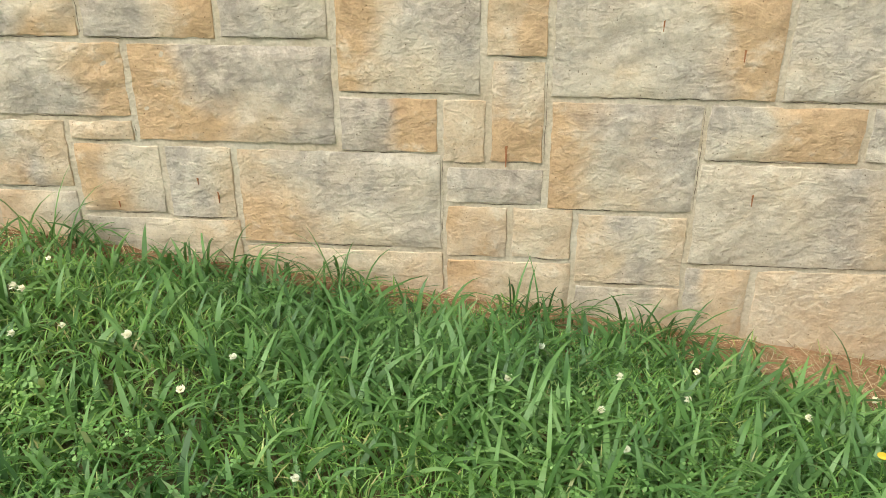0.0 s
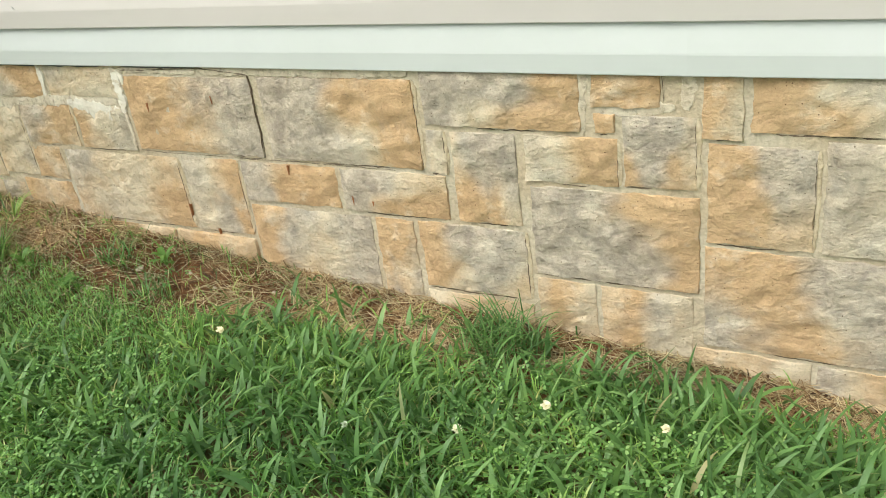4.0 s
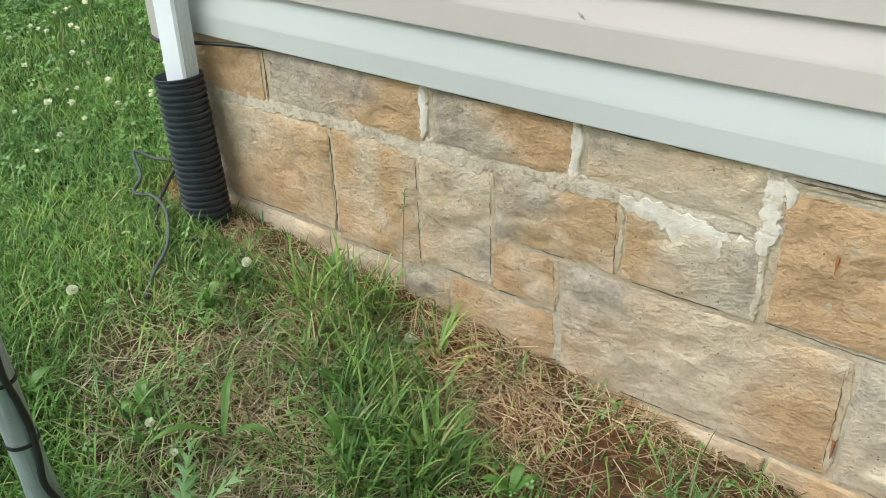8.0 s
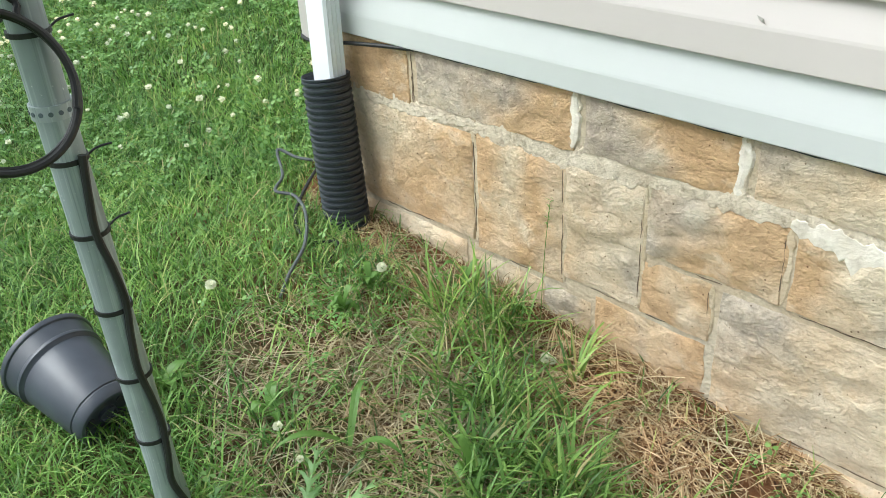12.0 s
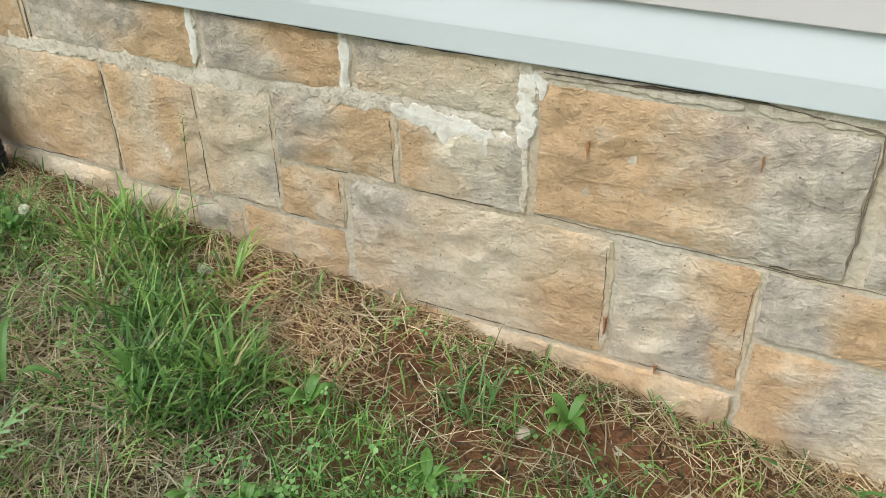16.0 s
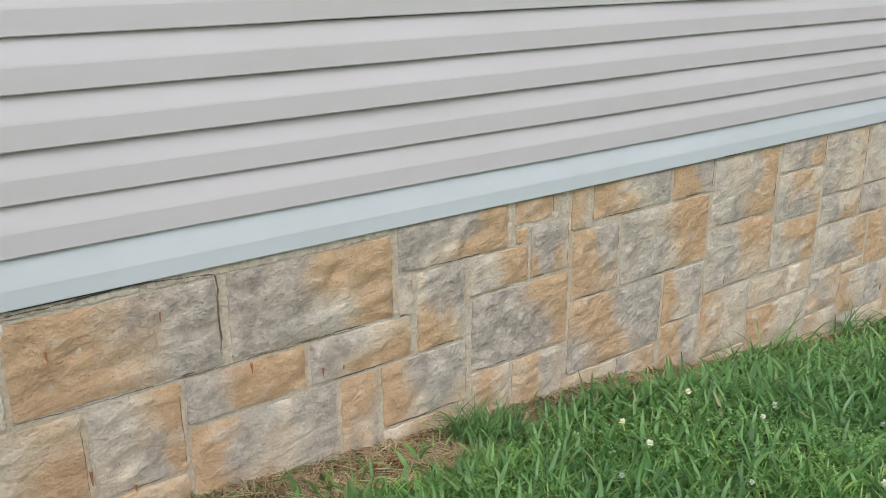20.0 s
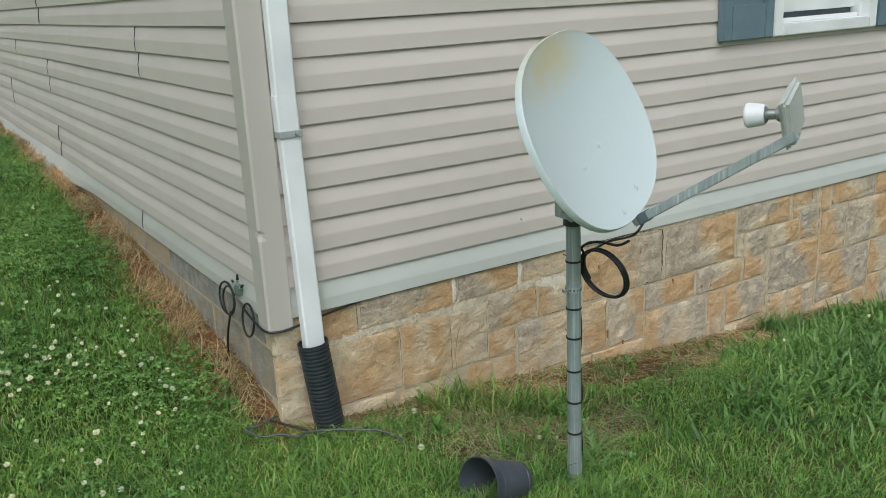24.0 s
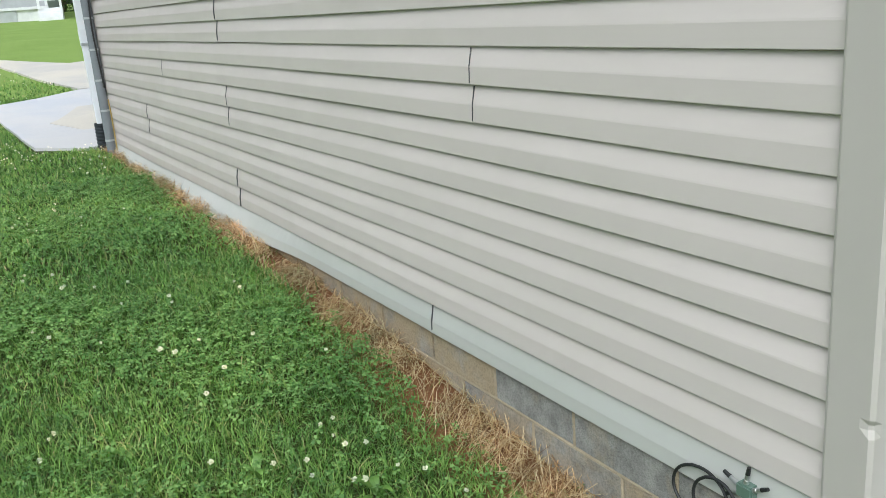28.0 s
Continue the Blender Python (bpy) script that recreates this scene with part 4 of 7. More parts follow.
def smear(points, width, proud, seed, mat=SMEAR, wall=None):
    """A lumpy ridge of smeared mortar along a joint."""
    rng = random.Random(seed)
    bm, rows = bmesh.new(), []
    P = [Vector((x, 0, z)) for x, z in points]
    line = []
    for a, b in zip(P, P[1:]):
        n = max(2, int((b - a).length / 0.006))
        line += [a.lerp(b, k / n) for k in range(n)]
    line.append(P[-1])
    for i, p in enumerate(line):
        t = (line[min(i + 1, len(line) - 1)] - line[max(i - 1, 0)]).normalized()
        s = Vector((-t.z, 0, t.x))
        wa, wb = [0.5 * width * (1 + 0.8 * noise.noise(Vector((i * 0.13, seed + q, 0))) + 0.55 * noise.noise(Vector((i * 0.47, seed + q, 3))) + 0.3 * noise.noise(Vector((i * 1.1, seed + q, 6)))) for q in (0, 40)]
        end = min(1.0, 0.35 + 0.2 * min(i, len(line) - 1 - i))
        lift = 0.0034 + proud * 0.4 + 0.0014 * noise.noise(Vector((i * 0.3, seed, 5))) + rng.uniform(-0.0004, 0.0004)
        rows.append([bm.verts.new(p + s * k * end + Vector((0, y, 0))) for k, y in ((-wa - 0.004, 0.003), (-wa * 0.85, -lift * 0.8), (0.2 * (wb - wa), -lift), (wb * 0.85, -lift * 0.8), (wb + 0.004, 0.003))])
    for a, b in zip(rows, rows[1:]):
        for k in range(4):
            bm.faces.new((a[k], b[k], b[k + 1], a[k + 1]))
    bm.faces.new(rows[0]), bm.faces.new(rows[-1][::-1])
    bmesh.ops.recalc_face_normals(bm, faces=bm.faces)
    ob = part("mortar_smear", bm, mat, wall or WALL_FRONT, "lumpy pale mortar smeared over a joint")
    if wall:
        ob.matrix_basis = TURN
    return ob


smear([(0.02, 0.225), (0.33, 0.228), (0.55, 0.236), (0.78, 0.24)], 0.034, 0.0, 1)
smear([(0.78, 0.241), (1.0, 0.244), (1.12, 0.248), (1.3, 0.250), (1.45, 0.254)], 0.042, 0.0, 2)
smear([(0.777, 0.37), (0.777, 0.30), (0.77, 0.24)], 0.019, 0.002, 3)
smear([(1.112, 0.37), (1.112, 0.30), (1.105, 0.25)], 0.023, 0.003, 4)
smear([(1.45, 0.37), (1.448, 0.30), (1.445, 0.23)], 0.030, 0.004, 5)
smear([(1.20, 0.242), (1.26, 0.236), (1.32, 0.228), (1.38, 0.222)], 0.042, 0.004, 6, WHITEMORTAR)
smear([(1.29, 0.220), (1.34, 0.208), (1.39, 0.205), (1.44, 0.212)], 0.060, 0.003, 16, WHITEMORTAR)
smear([(1.452, 0.358), (1.448, 0.31), (1.453, 0.26), (1.446, 0.215)], 0.034, 0.005, 26, WHITEMORTAR)
smear([(1.462, 0.352), (1.478, 0.322), (1.474, 0.305)], 0.020, 0.004, 36, WHITEMORTAR)
smear([(0.775, 0.362), (0.778, 0.31), (0.772, 0.255)], 0.020, 0.005, 37, WHITEMORTAR)
smear([(1.110, 0.365), (1.112, 0.31), (1.105, 0.262)], 0.024, 0.005, 38, WHITEMORTAR)
smear([(1.46, 0.348), (1.56, 0.352), (1.70, 0.346), (1.78, 0.348)], 0.014, 0.001, 27)
smear([(1.80, 0.352), (2.0, 0.355), (2.25, 0.352), (2.48, 0.358)], 0.026, 0.003, 28)
smear([(1.095, 0.262), (1.11, 0.250), (1.135, 0.244)], 0.046, 0.003, 29)
smear([(0.52, 0.232), (0.62, 0.236), (0.74, 0.226), (0.84, 0.236), (0.93, 0.232)], 0.05, 0.0, 17)
smear([(1.445, 0.24), (1.45, 0.15), (1.45, 0.09)], 0.018, 0.002, 23, SMEAR)


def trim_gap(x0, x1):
    """A flat dark strip that paints the shade between the top of the stonework and the trim."""
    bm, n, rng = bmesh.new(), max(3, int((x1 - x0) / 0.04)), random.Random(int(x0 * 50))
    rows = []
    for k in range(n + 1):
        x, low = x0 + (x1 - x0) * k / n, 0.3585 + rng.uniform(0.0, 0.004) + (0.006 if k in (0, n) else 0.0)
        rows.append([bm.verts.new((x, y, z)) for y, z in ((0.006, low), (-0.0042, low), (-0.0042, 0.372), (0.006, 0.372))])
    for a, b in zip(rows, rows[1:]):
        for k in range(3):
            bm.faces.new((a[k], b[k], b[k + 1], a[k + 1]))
    part("trim_gap", bm, FARDARK, WALL_FRONT, "flat dark strip for the shade under the trim")


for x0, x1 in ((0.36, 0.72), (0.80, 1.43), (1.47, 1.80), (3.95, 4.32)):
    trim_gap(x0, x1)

CRACK = plain("crack_shade", (0.17, 0.125, 0.085), 1.0, vary=0.3, scale=80)


def crack(points, width, seed, front=-0.0015):
    """A dark ribbon that paints the shade of a hairline crack, wandering along a joint."""
    rng, bm = random.Random(seed), bmesh.new()
    line = []
    for (xa, za), (xb, zb) in zip(points, points[1:]):
        n = max(2, int(math.hypot(xb - xa, zb - za) / 0.012))
        line += [(xa + (xb - xa) * k / n, za + (zb - za) * k / n) for k in range(n)]
    line.append(points[-1])
    rows = []
    for k, (x, z) in enumerate(line):
        dx, dz = rng.uniform(-0.0013, 0.0013), rng.uniform(-0.0013, 0.0013)
        w = 0.5 * width * (0.1 if k in (0, len(line) - 1) else rng.uniform(0.1, 1.1)) / 2
        up = abs(points[-1][0] - points[0][0]) > abs(points[-1][1] - points[0][1])
        rows.append([bm.verts.new((x + dx + (0 if up else s * w), y, z + dz + (s * w if up else 0))) for s, y in ((-1, 0.012), (-1, front), (1, front), (1, 0.012))])
    for a, b in zip(rows, rows[1:]):
        for k in range(3):
            bm.faces.new((a[k], b[k], b[k + 1], a[k + 1]))
    bmesh.ops.recalc_face_normals(bm, faces=bm.faces)
    return part("crack", bm, CRACK, WALL_FRONT, "dark ribbon for the shade of a hairline crack")


for k, (pts, w) in enumerate((([(0.16, 0.228), (0.24, 0.226), (0.31, 0.219), (0.33, 0.235), (0.332, 0.30)], 0.0035), ([(0.5185, 0.215), (0.520, 0.10), (0.517, 0.0), (0.5185, -0.045)], 0.004),
                              ([(0.515, 0.226), (0.57, 0.232), (0.62, 0.222)], 0.003), ([(0.70, 0.224), (0.78, 0.229), (0.88, 0.224)], 0.0025), ([(0.935, 0.238), (1.02, 0.24), (1.10, 0.243)], 0.003),
                              ([(1.967, 0.345), (1.972, 0.30), (1.968, 0.24), (1.970, 0.17), (1.962, 0.12), (1.93, 0.105), (1.86, 0.096)], 0.0075), ([(1.475, 0.352), (1.56, 0.352), (1.66, 0.356), (1.76, 0.362), (1.90, 0.352), (1.965, 0.345)], 0.0080), ([(1.47, 0.095), (1.6, 0.09), (1.8, 0.092), (1.95, 0.094)], 0.003), ([(1.072, 0.075), (1.075, 0.0), (1.072, -0.04)], 0.0012), ([(1.965, 0.33), (1.97, 0.22), (1.968, 0.11)], 0.003),
                              ([(0.76, 0.36), (0.762, 0.30)], 0.002), ([(1.855, 0.09), (2.1, 0.093), (2.4, 0.09)], 0.0028), ([(2.49, 0.34), (2.487, 0.22), (2.49, 0.1)], 0.003))):
    crack(pts, w, k, -0.005 if w > 0.007 else -0.0015)
# dark ribbons also paint the shadow lines along the blocks' edges
bed = random.Random(31)
for group in (STRETCH_A, STRETCH_B, STRETCH_C, STRETCH_D, STRETCH_E):
    for x0, x1, z0, z1 in group:
        if z0 is not None and bed.random() < 0.9:
            a = x0 + 0.01 + bed.uniform(0.0, 0.4) * (x1 - x0)
            b = a + bed.uniform(0.35, 0.9) * (x1 - a)
            crack([(a, z0 - 0.002), (0.5 * (a + b), z0 - 0.003 + bed.uniform(-0.002, 0.002)), (b, z0 - 0.001)], 0.0042 if x0 < 1.9 or x0 > 3.9 else 0.0075, int(x0 * 977) + 5)
        if z0 is not None and 0.2 < x1 < 4.4 and z0 < 0.2 and (x1 < 1.9 or bed.random() < 0.6):
            smear([(x1 + 0.011, z0 + 0.004), (x1 + 0.013, 0.5 * (z0 + z1)), (x1 + 0.011, z1 - 0.004)], bed.uniform(0.010, 0.017), -0.003, int(x1 * 571) + 3, JOINT)
            crack([(x1 + 0.007, z0 + 0.02), (x1 + 0.008, 0.5 * (z0 + z1)), (x1 + 0.006, z1 - 0.02)], 0.0030, int(x1 * 331) + 7, -0.0034)
        elif z0 is not None and bed.random() < 0.25:
            crack([(x1 + 0.014, z0 + 0.01), (x1 + 0.015, 0.5 * (z0 + z1)), (x1 + 0.013, z1 - 0.01)], 0.0030, int(x1 * 771) + 9)
smear([(2.93, 0.37), (2.928, 0.29), (2.925, 0.215)], 0.022, -0.003, 8, SMEAR)
smear([(2.96, 0.28), (3.05, 0.285), (3.14, 0.29)], 0.034, -0.003, 9, SMEAR)
smear([(3.165, 0.37), (3.17, 0.33), (3.165, 0.285)], 0.032, -0.003, 19, SMEAR)


def rust(x, z, w, h):
    """A thin crust of rust that tapers downward."""
    bm, rng, n = bmesh.new(), random.Random(int(x * 100)), 7
    rows = []
    for k in range(n + 1):
        f = k / n
        half = 0.5 * w * (1.35 - 1.1 * f) * rng.uniform(0.6, 1.2)
        rows.append([bm.verts.new((x + sx * half, yy, z + h * (0.5 - f))) for sx, yy in ((-1, -0.002), (-0.5, -0.0105), (0.5, -0.0105), (1, -0.002))])
    for a, b in zip(rows, rows[1:]):
        for k in range(3):
            bm.faces.new((a[k], b[k], b[k + 1], a[k + 1]))
    return part("rust_streak", bm, RUST, WALL_FRONT, "rusty form-tie end with a brown run")


for x, z, h in ((4.063, -0.149, 0.03), (1.559, 0.237, 0.03), (1.821, 0.27, 0.025), (1.616, -0.099, 0.04), (1.714, -0.164, 0.02), (2.043, 0.067, 0.028), (2.25, -0.009, 0.028),
                (2.315, -0.012, 0.015), (6.727, -0.055, 0.055), (6.526, 0.003, 0.03), (5.864, -0.422, 0.035), (6.802, -0.446, 0.035), (5.082, -0.516, 0.02), (5.316, -0.44, 0.02), (6.156, -0.333, 0.08),
                (4.61, -0.482, 0.075), (5.369, -0.485, 0.035)):
    rust(x, z, 0.007 if h < 0.05 else 0.014, h)

# ---------------------------------------------------------------- concrete blocks of the end wall
def lay_blocks():
    rng = random.Random(8)
    for row in range(3):
        z1 = 0.440 - row * 0.203
        y = 0.093 - (0.205 if row % 2 else 0.0)
        while y < 4.2:
            a, b = max(y, 0.02), y + 0.402
            bm = boxed(0.0, 0.05, a, b, z1 - 0.195, z1, bevel=0.003)
            bm.transform(Matrix.Translation((0, -(a + b) / 2, -(z1 - 0.1))))
            ob = part("concrete_block", bm, BLOCK, WALL_LEFT)
            ob.location = (-0.002 - rng.uniform(0, 0.0015), (a + b) / 2, z1 - 0.1)
            ob.color = (0.75 if y > 1.3 else 0.42 if row else 0.10, 0, 0, 1)
            y += 0.41


lay_blocks()

for seed, pts in enumerate(([(-2.3, 0.242), (-1.9, 0.238), (-1.33, 0.242), (-0.9, 0.236), (-0.5, 0.241), (-0.10, 0.238)], [(-1.325, 0.365), (-1.328, 0.30), (-1.325, 0.242)], [(-0.915, 0.36), (-0.913, 0.30), (-0.915, 0.24)],
                           [(-0.505, 0.36), (-0.503, 0.30), (-0.505, 0.24)], [(-0.71, 0.236), (-0.71, 0.15), (-0.708, 0.08)], [(-1.12, 0.236), (-1.122, 0.17), (-1.12, 0.10)], [(-0.30, 0.236), (-0.298, 0.12), (-0.30, 0.06)])):
    smear(pts, 0.0075, -0.002, 60 + seed, BEAD, WALL_LEFT)

# ---------------------------------------------------------------- window with shutters
def window():
    w = thing("window_1", (0, 0, 0), "white vinyl sash window with a white surround", "window", kind="structure")
    o = 0.045
    for nm, d in (("window_frame", (WX0 - o, WX0 + 0.02, -0.045, 0.06, WZ0 - o, WZ1 + o)), ("window_frame", (WX1 - 0.02, WX1 + o, -0.045, 0.06, WZ0 - o, WZ1 + o)),
                  ("window_sill", (WX0 + 0.02, WX1 - 0.02, -0.048, 0.06, WZ0 - o, WZ0 + 0.012)), ("window_frame", (WX0 + 0.02, WX1 - 0.02, -0.045, 0.06, WZ1 - 0.01, WZ1 + o))):
        part(nm, boxed(*d, bevel=0.004), WINWHITE, w)
    x0, x1 = WX0 + 0.022, WX1 - 0.022
    for nm, d in (("track", (x0, x0 + 0.03, 0.0, 0.07, WZ0 + 0.012, WZ1 - 0.01)), ("track", (x1 - 0.03, x1, 0.0, 0.07, WZ0 + 0.012, WZ1 - 0.01)),
                  ("bottom_rail", (x0 + 0.03, x1 - 0.03, 0.026, 0.06, WZ0 + 0.062, WZ0 + 0.128)), ("meeting_rail", (x0 + 0.03, x1 - 0.03, 0.012, 0.05, 1.82, 1.86)),
                  ("screen_rail", (x0 + 0.03, x1 - 0.03, 0.004, 0.034, WZ0 + 0.012, WZ0 + 0.034))):
        part(nm, boxed(*d, bevel=0.003), WINWHITE, w)
    for k in (1, 2):
        xm = x0 + 0.03 + (x1 - x0 - 0.06) * k / 3
        part("muntin", boxed(xm - 0.009, xm + 0.009, 0.018, 0.034, WZ0 + 0.128, WZ1 - 0.01), WINWHITE, w)
    for z in (1.60, 2.15):
        part("muntin", boxed(x0 + 0.03, x1 - 0.03, 0.020, 0.032, z - 0.009, z + 0.009), WINWHITE, w)
    g = part("pane", boxed(x0 + 0.03, x1 - 0.03, 0.036, 0.040, WZ0 + 0.128, WZ1 - 0.01), GLASS, w)
    g.visible_shadow = False
    part("screen", boxed(x0 + 0.03, x1 - 0.03, 0.050, 0.053, WZ0 + 0.034, WZ0 + 0.062), DARKGREY, w, "dark insect screen")


window()
part("siding_strip", boxed(WX0 - 0.04, WX1 + 0.04, -0.0172, 0.004, 1.1668, 1.198, bevel=0.001), SIDING, WALL_FRONT)


def shutter(x0, x1):
    s = thing("window_shutter", ((x0 + x1) / 2, 0, 1.75), "slate-blue vinyl raised-panel shutter beside the window", "shutter", group="window shutters")
    z0, z1, st = 1.19, 2.49, 0.062

    def put(nm, a, b, c, d, y0, y1, bev):
        bm = boxed(a, b, y0, y1, c, d, bevel=bev)
        bm.transform(Matrix.Translation((-(x0 + x1) / 2, 0, -1.75)))
        part(nm, bm, SHUTTER, s)
    put("stile", x0, x0 + st, z0, z1, -0.052, -0.016, 0.004)
    put("stile", x1 - st, x1, z0, z1, -0.052, -0.016, 0.004)
    for a, b in ((z0, z0 + 0.16), (1.72, 1.83), (z1 - 0.11, z1)):
        put("rail", x0 + st, x1 - st, a, b, -0.049, -0.016, 0.004)
    for a, b in ((z0 + 0.16, 1.72), (1.83, z1 - 0.11)):
        put("panel_field", x0 + st, x1 - st, a, b, -0.030, -0.016, 0.002)
        put("raised_panel", x0 + st + 0.028, x1 - st - 0.028, a + 0.035, b - 0.035, -0.046, -0.029, 0.012)


shutter(2.28, 2.64)
shutter(3.51, 3.89)

# ---------------------------------------------------------------- downspout and drain pipe at the corner
def spout_bm(w, d, z0, z1, rib=0.004):
    """A ribbed rectangular sheet-metal tube with rounded corners."""
    ring = []
    n = 9
    for i in range(n):
        u = i / (n - 1)
        ring.append(((-0.5 + u) * (w - 0.012), -d / 2))
    for i in range(7):
        u = i / 6
        ring.append((w / 2 - (rib if i % 2 else 0), (-0.5 + u) * (d - 0.012)))
    for i in range(n):
        u = i / (n - 1)
        ring.append(((0.5 - u) * (w - 0.012), d / 2))
    for i in range(7):
        u = i / 6
        ring.append((-w / 2, (0.5 - u) * (d - 0.012)))
    bm = bmesh.new()
    lo, hi = [bm.verts.new((x, y, z0)) for x, y in ring], [bm.verts.new((x, y, z1)) for x, y in ring]
    for k in range(len(ring)):
        bm.faces.new((lo[k], lo[(k + 1) % len(ring)], hi[(k + 1) % len(ring)], hi[k]))
    bm.faces.new(hi), bm.faces.new(lo[::-1])
    return bm


def downspout(at, label, low=0.20):
    d = thing("downspout", at, label, "downspout")
    bm = spout_bm(0.074, 0.046, low, 1.04)
    for v in bm.verts:
        lean = (1.04 - v.co.z) / (1.04 - low)
        v.co.x += 0.010 * lean
        v.co.y -= 0.022 * lean
    part("lower_pipe", bm, WHITE, d)
    bm = spout_bm(0.075, 0.047, 1.045, EAVE + 0.02)
    for v in bm.verts:
        v.co.x -= 0.003
    part("upper_pipe", bm, WHITE, d)
    bm = spout_bm(0.078, 0.050, 1.03, 1.165)
    for v in bm.verts:
        v.co.x -= 0.002 + (0.004 if v.co.z > 1.1 else 0.0)
    part("coupling", bm, WHITE, d, "crimped end of the upper length")
    part("strap", boxed(-0.042, 0.042, -0.029, 0.026, 1.022, 1.046, bevel=0.002), GREYBOX, d, "galvanised strap with a screw")
    part("screw", lathe([(0.0, 0.0), (0.006, 0.0), (0.005, 0.006), (0.0, 0.007)], 10, axis=pose(0.018, -0.029, 1.034, 90)), STEEL, d)
    return d


downspout((0.1115, -0.042, 0.0), "white ribbed metal downspout at the house corner", 0.245)


def corrugated(p0, p1, r, label, rings=15):
    d = thing("drain_pipe", p0, label, "drain pipe")
    prof, L = [], (Vector(p1) - Vector(p0)).length
    for k in range(rings):
        z = L * k / rings
        s = L / rings
        prof += [(r * 0.90, z), (r * 0.90, z + 0.22 * s), (r * 0.99, z + 0.36 * s), (r, z + 0.55 * s), (r * 0.99, z + 0.76 * s), (r * 0.90, z + 0.90 * s)]
    prof += [(r * 0.99, L), (r * 1.0, L + 0.004), (r * 0.96, L + 0.005), (r * 0.93, L - 0.004), (r * 0.88, L - 0.012), (r * 0.88, 0.0)]
    q = (Vector(p1) - Vector(p0)).to_track_quat("Z", "Y").to_matrix().to_4x4()
    part("corrugated_hose", lathe(prof, 36, axis=q), BLACK, d, smooth=True)
    return d


corrugated((0.155, -0.085, -0.135), (0.115, -0.071, 0.275), 0.0565, "black corrugated plastic drain pipe over the downspout", 27)

# ---------------------------------------------------------------- satellite dish on its mast
MAST = Vector((0.670, -0.860, 0.0))


def satellite_dish():
    top, R = 0.90, 0.0225
    gz = float(land(MAST.x, MAST.y)) - 0.15
    d = thing("satellite_dish", (MAST.x, MAST.y, gz), "grey oval satellite dish on a galvanised steel mast in the lawn", "satellite dish")

    def put(nm, bm, mat, label="", smooth=False, par=None):
        if par is None:
            # sheared a little below 0.80 to fit the camera's view of the mast
            for v in bm.verts:
                v.co.xy += Vector((0.0125, 0.0135)) * max(0.0, 0.80 - v.co.z)
            bm.transform(Matrix.Translation((-MAST.x, -MAST.y, -gz)))
        return part(nm, bm, mat, par or d, label, smooth)
    at = Matrix.Translation(MAST)
    put("mast", lathe([(0, gz), (R, gz), (R, gz + 0.16), (R + 0.003, gz + 0.20), (R, gz + 0.26), (R, 0.5), (R, top), (0, top)], 28, axis=at), GALV, "spangled galvanised steel mast", True)
    for z in (0.063, 0.175, 0.286, 0.400, 0.500, 0.655):
        put("cable_tie", lathe([(R + 0.0002, z - 0.003), (R + 0.0024, z - 0.003), (R + 0.0024, z + 0.003), (R + 0.0002, z + 0.003)], 24, axis=at), CABLE, "black cable tie")
    put("clamp_band", lathe([(R + 0.0002, 0.555), (R + 0.003, 0.555), (R + 0.003, 0.573), (R + 0.0002, 0.573)], 24, axis=at), ARMGALV, "perforated steel hose clamp")
    # dark discs on the band paint the shade of its holes
    for k in range(14):
        bm = lathe([(0.0, -0.0012), (0.0029, -0.0012), (0.0029, 0.0008), (0.0, 0.0008)], 12, axis=at @ pose(0, 0, 0.564, 0, 0, 360 * k / 14) @ pose(R + 0.003, 0, 0, 0, 90))
        put("slot", bm, DARKGREY, "dark disc for a shaded hole of the hose clamp")
    for z, a in ((0.400, 70), (0.500, 60), (0.655, 75)):
        bm = tube([(R, 0.0, 0.0), (R + 0.012, 0.006, 0.006), (R + 0.030, 0.010, 0.008)], 0.0014, 6)
        bm.transform(at @ pose(0, 0, z, 0, 0, a))
        put("tie_tail", bm, CABLE, "loose end of a cable tie")
    put("bolt", lathe([(0, 0), (0.006, 0), (0.006, 0.02), (0, 0.02)], 8, axis=at @ pose(-R, 0.0, 0.564, 0, -90, 0)), STEEL)
    # coax strapped to the side of the mast
    pts = []
    for i in range(14):
        z = gz + 0.10 + i * 0.052
        a = 0.10 + 0.20 * math.sin(i * 1.55) + (0.55 if i < 3 else 0.0) * (1 - i / 3)
        out = R + 0.0052 + (0.010 * (1 - i / 3) if i < 3 else 0.0015 * math.sin(i * 2.1))
        pts.append(MAST + Vector((out * math.cos(a), out * math.sin(a), z)))
    put("coax_cable", tube(pts, 0.0052, 8), CABLE, "black coaxial cable strapped to the mast", True)
    # coil of slack cable
    n = Vector((0.945, 0.132, 0.29)).normalized()
    a = Vector((-0.139, 0.990, 0.0)).normalized()
    b = n.cross(a).normalized()
    c = MAST + Vector((0.062, -0.069, 0.618))
    loops = [MAST + Vector(p) for p in ((0.028, -0.21, 0.758), (0.026, -0.165, 0.735), (0.024, -0.10, 0.732), (0.022, -0.045, 0.718), (0.022, -0.012, 0.694))]
    for k in range(3 * 18 + 5):
        t = 0.85 - 2 * math.pi * k / 18
        r = 0.0845 + 0.0040 * math.sin(k * 0.29 + 1.0)
        loops.append(c + r * (math.cos(t) * a + math.sin(t) * b) + n * 0.0045 * (k / 18 - 1.5))
    put("cable_coil", tube(loops, 0.0042, 8, smooth_steps=3), CABLE, "loose coil of black coaxial cable", True)
    # reflector
    nrm = Vector((0.33, -0.847, 0.417)).normalized()
    u = Vector((0.882, 0.434, 0.185))
